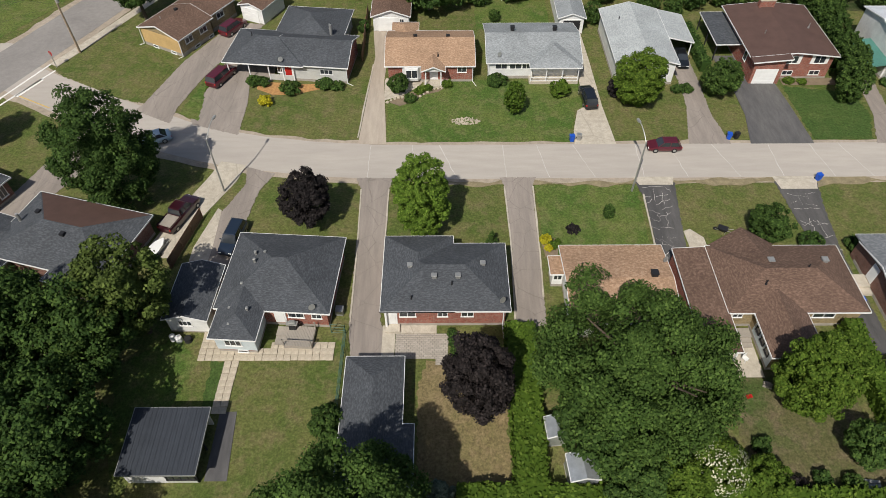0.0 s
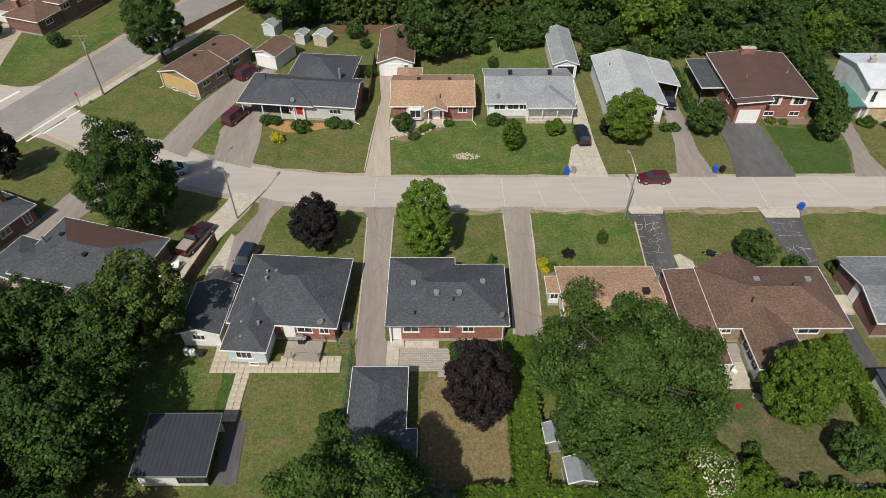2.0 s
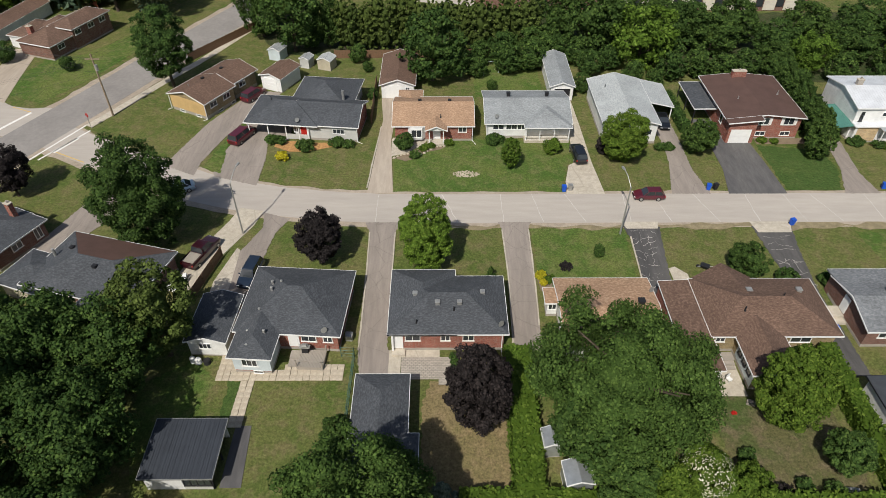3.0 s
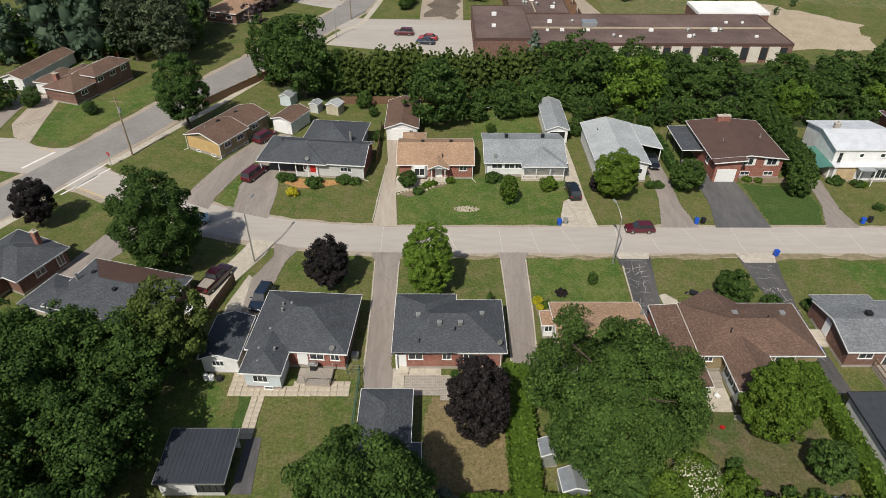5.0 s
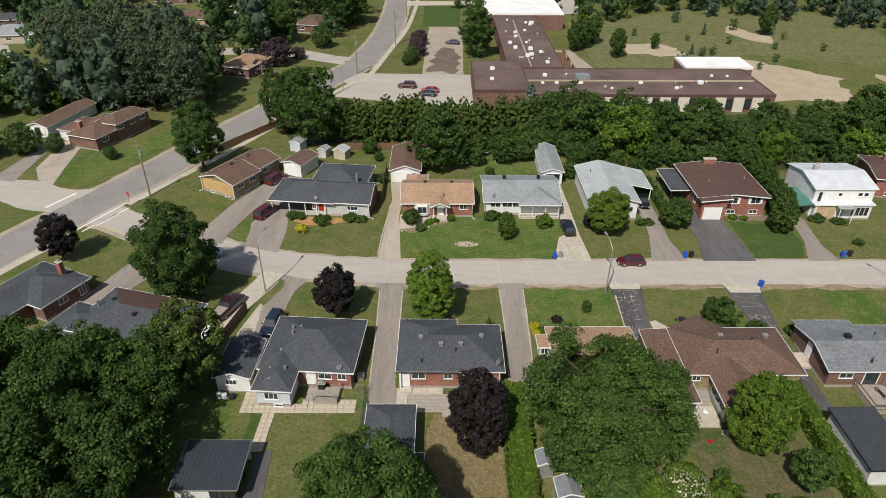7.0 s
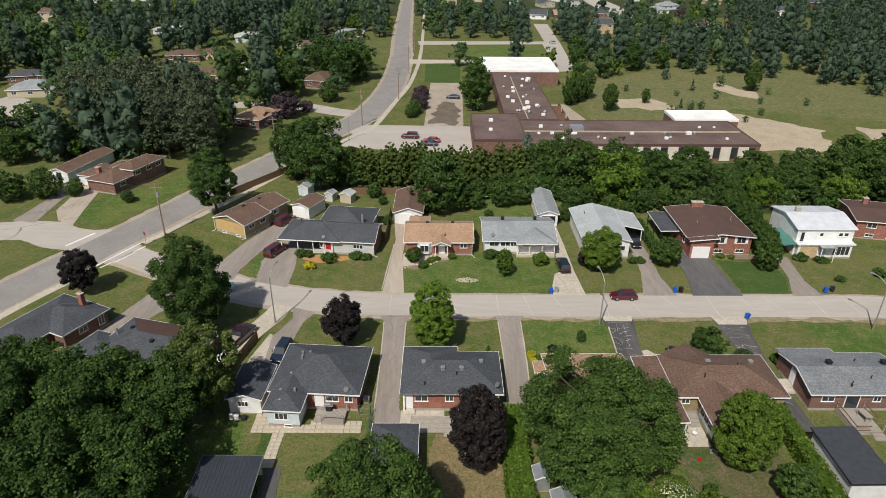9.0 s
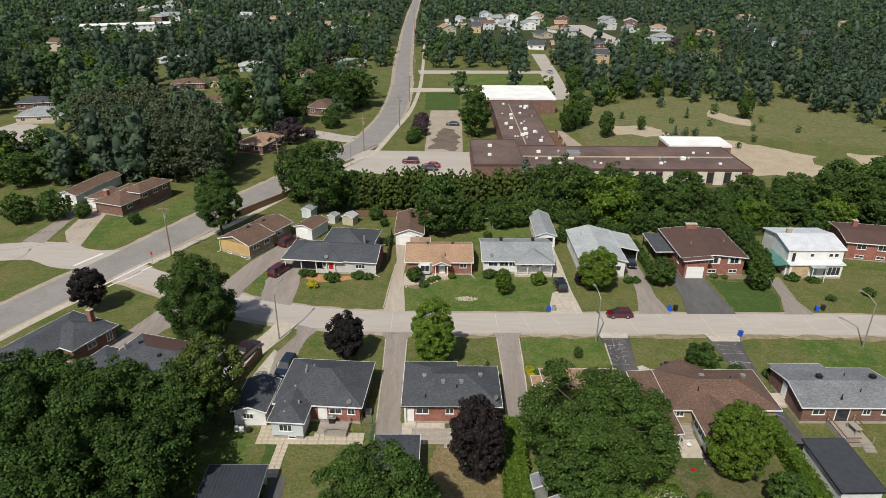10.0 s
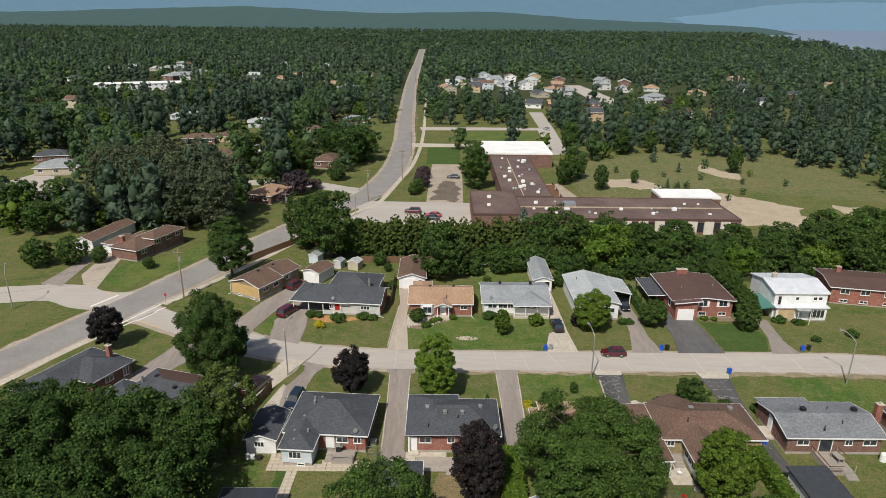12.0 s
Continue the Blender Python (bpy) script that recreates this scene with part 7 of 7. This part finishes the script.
for x, y in ((57.2, -28.4),):
    t = thing("propane_tank", "white propane tank beside the house", "tank", pose(x, y, 0))
    part("tank", tube(tube(bmesh.new(), (0, 0, 0), (0, 0, 1.1), 0.4, 0.4, 14), (0, 0, 1.1), (0, 0, 1.3), 0.4, 0.15, 14), WHITE, t)


# ---- small outbuildings and garden things ----
def shed(x, y, w, d, h, rz, wall_m, roof_m, label):
    return house(label, pose(x, y, 0, 0, 0, rz), [(-w / 2, w / 2, -d / 2, d / 2, "gable_y", h, 0.4, True)], wall_m, roof_m, 0.12, 0.05, "shed", "shed", "garden sheds")


shed(-29.5, 42.6, 2.6, 2.8, 2.0, -20, SIDING_BLUE, R_GREY, "small blue-grey garden shed")
shed(-19.9, 38.6, 2.8, 2.6, 1.9, -20, SIDING_BEIGE, R_LGREY, "small beige garden shed")
shed(-23.6, 39.2, 2.0, 2.2, 1.8, -20, SIDING_GREY, R_GREY, "small grey garden shed")
shed(10.6, -39.1, 1.8, 2.0, 1.9, 4, SHEET, SHEET, "small metal shed under the great tree")
shed(12.4, -42.6, 2.5, 2.4, 1.9, 4, SHEET, SHEET, "small metal shed under the great tree")
shed(40.9, -36.6, 0.01 + 1.4, 1.4, 1.5, 4, SHEET, SHEET, "tiny metal shed beside the hedge")
sheet("mulch_bed", [(-24.6, 12.2), (-22, 10.8), (-19, 10.9), (-15.6, 12.2), (-14.6, 13.3), (-18, 13.2), (-21.5, 13.6), (-24.4, 13.9)], 0.06, plain("mulch", (0.42, 0.23, 0.09), 0.95, var=0.3, scale=3, relief=0.02), "orange bark mulch garden bed", "garden bed")
sheet("garden_bed", [(-6.2, 9.1), (-4.6, 8.2), (-3.0, 9.0), (-1.6, 10.6), (0.6, 11.4), (1.4, 12.1), (-1.8, 12.0), (-3.4, 11.0), (-4.8, 10.2)], 0.055, SOIL, "dark soil bed with rocks and plants", "garden bed")
sheet("garden_bed", [(48.8, 12.7), (56.4, 12.7), (56.4, 14.3), (48.8, 14.3)], 0.05, SOIL, "soil bed before the brick wall", "garden bed")
sheet("garden_bed", [(11.9, -16.2), (13.0, -15.6), (13.9, -16.2), (13.4, -19.0), (12.2, -18.6)], 0.05, SOIL, "flower bed at the house corner", "garden bed")
shrub(12.4, -16.4, 0.9, 0.7, L_YELLOW, "yellow flowers in a corner bed", 0.16, "flowers")
shrub(12.6, -17.6, 0.7, 0.5, L_YELLOW, "yellow flowers in a corner bed", 0.16, "flowers")
shrub(13.3, -16.9, 0.7, 0.8, L_HEDGE, "leafy plants in a corner bed", 0.18, "border_plant")
bm = bmesh.new()
for k in range(150):
    a, r = rr.uniform(0, math.tau), math.sqrt(rr.random())
    x, y, s = 4.2 + 1.9 * r * math.cos(a), 4.9 + 0.8 * r * math.sin(a), rr.uniform(0.04, 0.1)
    box(bm, x - s, x + s, y - s, y + s, 0.0, 0.03 + s)
solid("pebbles", bm, SLAB, "patch of pale pebbles in the lawn", "pebbles", kind="stuff")
for k in range(16):
    u = k / 15
    x, y = -6.3 + 7.4 * u, 8.9 + 3.0 * u + 0.5 * math.sin(u * 9)
    s = rr.uniform(0.14, 0.28)
    bm = bmesh.new()
    bmesh.ops.create_icosphere(bm, subdivisions=1, radius=s)
    for v in bm.verts:
        v.co *= rr.uniform(0.8, 1.2)
        v.co.z = v.co.z * 0.7 + s * 0.5
    solid("rock", bm, SLAB, "rounded grey garden rock edging a bed", "rock", pose(x, y, 0), "rocks edging the bed")
t = thing("swing_set", "pale blue metal swing set in a back yard", "swing", pose(9.4, 36.5, 0, 0, 0, 20))
for x in (-1.4, 1.4):
    for y in (-0.8, 0.8):
        part("leg", tube(bmesh.new(), (x, y, 0), (x, 0, 2.1), 0.035, 0.035, 6), SIDING_BLUE, t)
part("crossbar", tube(bmesh.new(), (-1.5, 0, 2.1), (1.5, 0, 2.1), 0.035, 0.035, 6), SIDING_BLUE, t)
t = thing("wheelbarrow", "black wheelbarrow standing on the front lawn", "wheelbarrow", pose(32.2, -15.0, 0, 0, 0, 60))
part("tray", loft([[(-0.25, -0.35, 0.35), (0.25, -0.35, 0.35), (0.25, 0.3, 0.35), (-0.25, 0.3, 0.35)], [(-0.38, -0.55, 0.7), (0.38, -0.55, 0.7), (0.38, 0.5, 0.7), (-0.38, 0.5, 0.7)]]), BLACK, t)
part("wheel", tube(bmesh.new(), (-0.06, 0.75, 0.2), (0.06, 0.75, 0.2), 0.2, 0.2, 12), RUBBER, t)
for s in (-0.25, 0.25):
    part("handle", tube(bmesh.new(), (s * 0.3, 0.75, 0.2), (s, -1.1, 0.7), 0.025, 0.025, 6), STEEL, t)
    part("leg", tube(bmesh.new(), (s, -0.4, 0.0), (s, -0.4, 0.4), 0.025, 0.025, 6), STEEL, t)
t = thing("tarp", "bright blue tarp over stacked boards", "tarp", pose(42.5, -20.9, 0, 0, 0, 30))
part("cover", loft([[(-0.7, -1.6, 0.0), (0.7, -1.6, 0), (0.7, 1.6, 0), (-0.7, 1.6, 0)], [(-0.3, -1.4, 0.9), (0.3, -1.4, 0.8), (0.25, 1.4, 0.9), (-0.3, 1.4, 0.85)]]), BLUE_PLASTIC, t)
for x, y, w, d, h_, mt, lb in ((38.6, -39.2, 1.6, 0.9, 0.7, SHEET, "pale metal sheets stacked in a weedy yard"), (36.5, -43.6, 1.5, 1.0, 0.25, STEEL, "grey pallet lying in a weedy yard"), (30.9, -34.3, 0.8, 0.5, 0.5, WOOD, "pile of boards behind the brown house"), (28.9, -35.4, 0.5, 0.3, 0.4, RED_PAINT, "red plastic toy lying in the yard")):
    bm = boxed(-w / 2, w / 2, -d / 2, d / 2, 0, h_ * 0.45)
    for k in range(3):
        box(bm, -w / 2 + rr.uniform(0, 0.2), w / 2 - rr.uniform(0, 0.3), -d / 2 + k * d / 3, -d / 2 + (k + 0.8) * d / 3, h_ * 0.45, h_ * (0.6 + 0.13 * k))
    solid("yard_clutter", bm, mt, lb, "clutter", pose(x, y, 0, 0, 0, rr.uniform(-30, 30)))

# transverse cracks sealed across the street
for k in range(15):
    x = -8 + k * 5.6 + rr.uniform(-0.8, 0.8)
    pts = [(x + rr.uniform(-0.07, 0.07) - 0.14 * j * (k % 3), -6.0 + j * 0.86) for j in range(8)]
    ribbon("crack_seal", pts, 0.035, 0.035, 0.05, SEAL, "pale sealed crack across the street", "road crack", 0.05, 3)
# pale filled cracks on the two black driveways, broken across and wandering along
for ax, ay, bx, by in ((26.6, -8.0, 25.4, -22), (43.4, -8.6, 43.0, -25)):
    for k in range(12):
        u = k / 11 + rr.uniform(-0.03, 0.03)
        x, y, hw = ax + (bx - ax) * u, ay + (by - ay) * u, 1.75 - 0.45 * u
        cut = rr.uniform(-0.5, 0.5) * hw
        for lo, hi in ((-hw, cut - rr.uniform(0.05, 0.4)), (cut, hw * rr.uniform(0.6, 1.0))):
            if hi - lo > 0.5:
                tilt = rr.uniform(-0.18, 0.18)
                pts = [(x + lo + (hi - lo) * j / 5, y + tilt * j + rr.uniform(-0.13, 0.13)) for j in range(6)]
                ribbon("crack_seal", pts, 0.014, 0.014, 0.06, SEAL, "pale filled crack across the black driveway", "road crack", 0.03, 3)
    for off in (-0.5, 0.45):
        for k in range(4):
            u = k / 4 + rr.uniform(0, 0.06)
            pts = [(ax + (bx - ax) * (u + 0.03 * j) + off + rr.uniform(-0.16, 0.16), ay + (by - ay) * (u + 0.03 * j)) for j in range(rr.randint(3, 7))]
            ribbon("crack_seal", pts, 0.012, 0.012, 0.0605, SEAL, "pale filled crack along the black driveway", "road crack", 0.025, 3)
# dry verge on the near side of the street
ribbon("verge", [(84, -9.6), (66, -7.2), (45, -6.9), (20, -6.95), (0, -6.9), (-9, -6.8)], 0.35, 0.55, 0.024, plain("verge_soil", (0.25, 0.208, 0.125), 0.95, var=0.3, scale=1.2, relief=0.02), "dry sandy verge with sparse grass", "verge", 1.0, 24)

# low concrete kerbs along the driveways
for pts in ([(8.45, -7.6), (8.55, -17), (8.2, -27.6)], [(11.85, -7.6), (11.65, -17), (11.35, -24)], [(-8.55, -8), (-8.3, -17), (-8.2, -27)], [(-5.25, -8), (-5.3, -18)], [(24.75, -9), (24.3, -18)], [(-9.7, 1.5), (-9.3, 9), (-8.75, 18)]):
    ribbon("kerb", pts, 0.08, 0.08, 0.12, CONCRETE, "low weathered concrete kerb beside the driveway", "kerb", 0.06)
# white storm window and clutter by the small garage
for x, y, r, h_, mt, lb in ((-24.6, -29.0, 0.35, 0.6, WHITE, "white plastic barrel beside the small garage"), (-23.7, -29.0, 0.4, 0.45, RUBBER, "stack of black tyres beside the small garage"), (-25.2, -28.9, 0.3, 0.7, WHITE, "white plastic sack beside the small garage")):
    bm = tube(bmesh.new(), (0, 0, 0), (0, 0, h_), r, r * 0.92, 14)
    tube(bm, (0, 0, h_), (0, 0, h_ + 0.05), r * 0.75, r * 0.7, 14)
    solid("barrel" if mt is WHITE else "tyre_stack", bm, mt, lb, "barrel" if mt is WHITE else "tyres", pose(x, y, 0))
for k in range(9):
    x, y, mt = 24.35 + rr.uniform(-0.3, 0.3), -20.8 - k * 0.95, (SHEET, WOOD, STEEL, BLUE_PLASTIC)[k % 4]
    w, h_ = rr.uniform(0.25, 0.45), rr.uniform(0.3, 0.9)
    bm = boxed(-w / 2, w / 2, -0.35, 0.35, 0, h_, bevel=0.04)
    box(bm, -w / 2 + 0.05, w / 2 - 0.02, -0.3, 0.1, h_, h_ + 0.12)
    solid("stored_box", bm, mt, "odd box stored between two houses", "box", pose(x, y, 0.05, 0, 0, rr.uniform(-20, 20)), "boxes between the houses")
t = thing("patio_chair", "white plastic chair on the concrete patio", "chair", pose(29.6, -31.6, 0.05, 0, 0, 30))
part("seat", boxed(-0.25, 0.25, -0.25, 0.25, 0.4, 0.45), WHITE, t)
part("backrest", boxed(-0.25, 0.25, 0.2, 0.25, 0.45, 0.9), WHITE, t)
for x in (-0.22, 0.18):
    for y in (-0.22, 0.18):
        part("leg", boxed(x, x + 0.04, y, y + 0.04, 0, 0.4), WHITE, t)
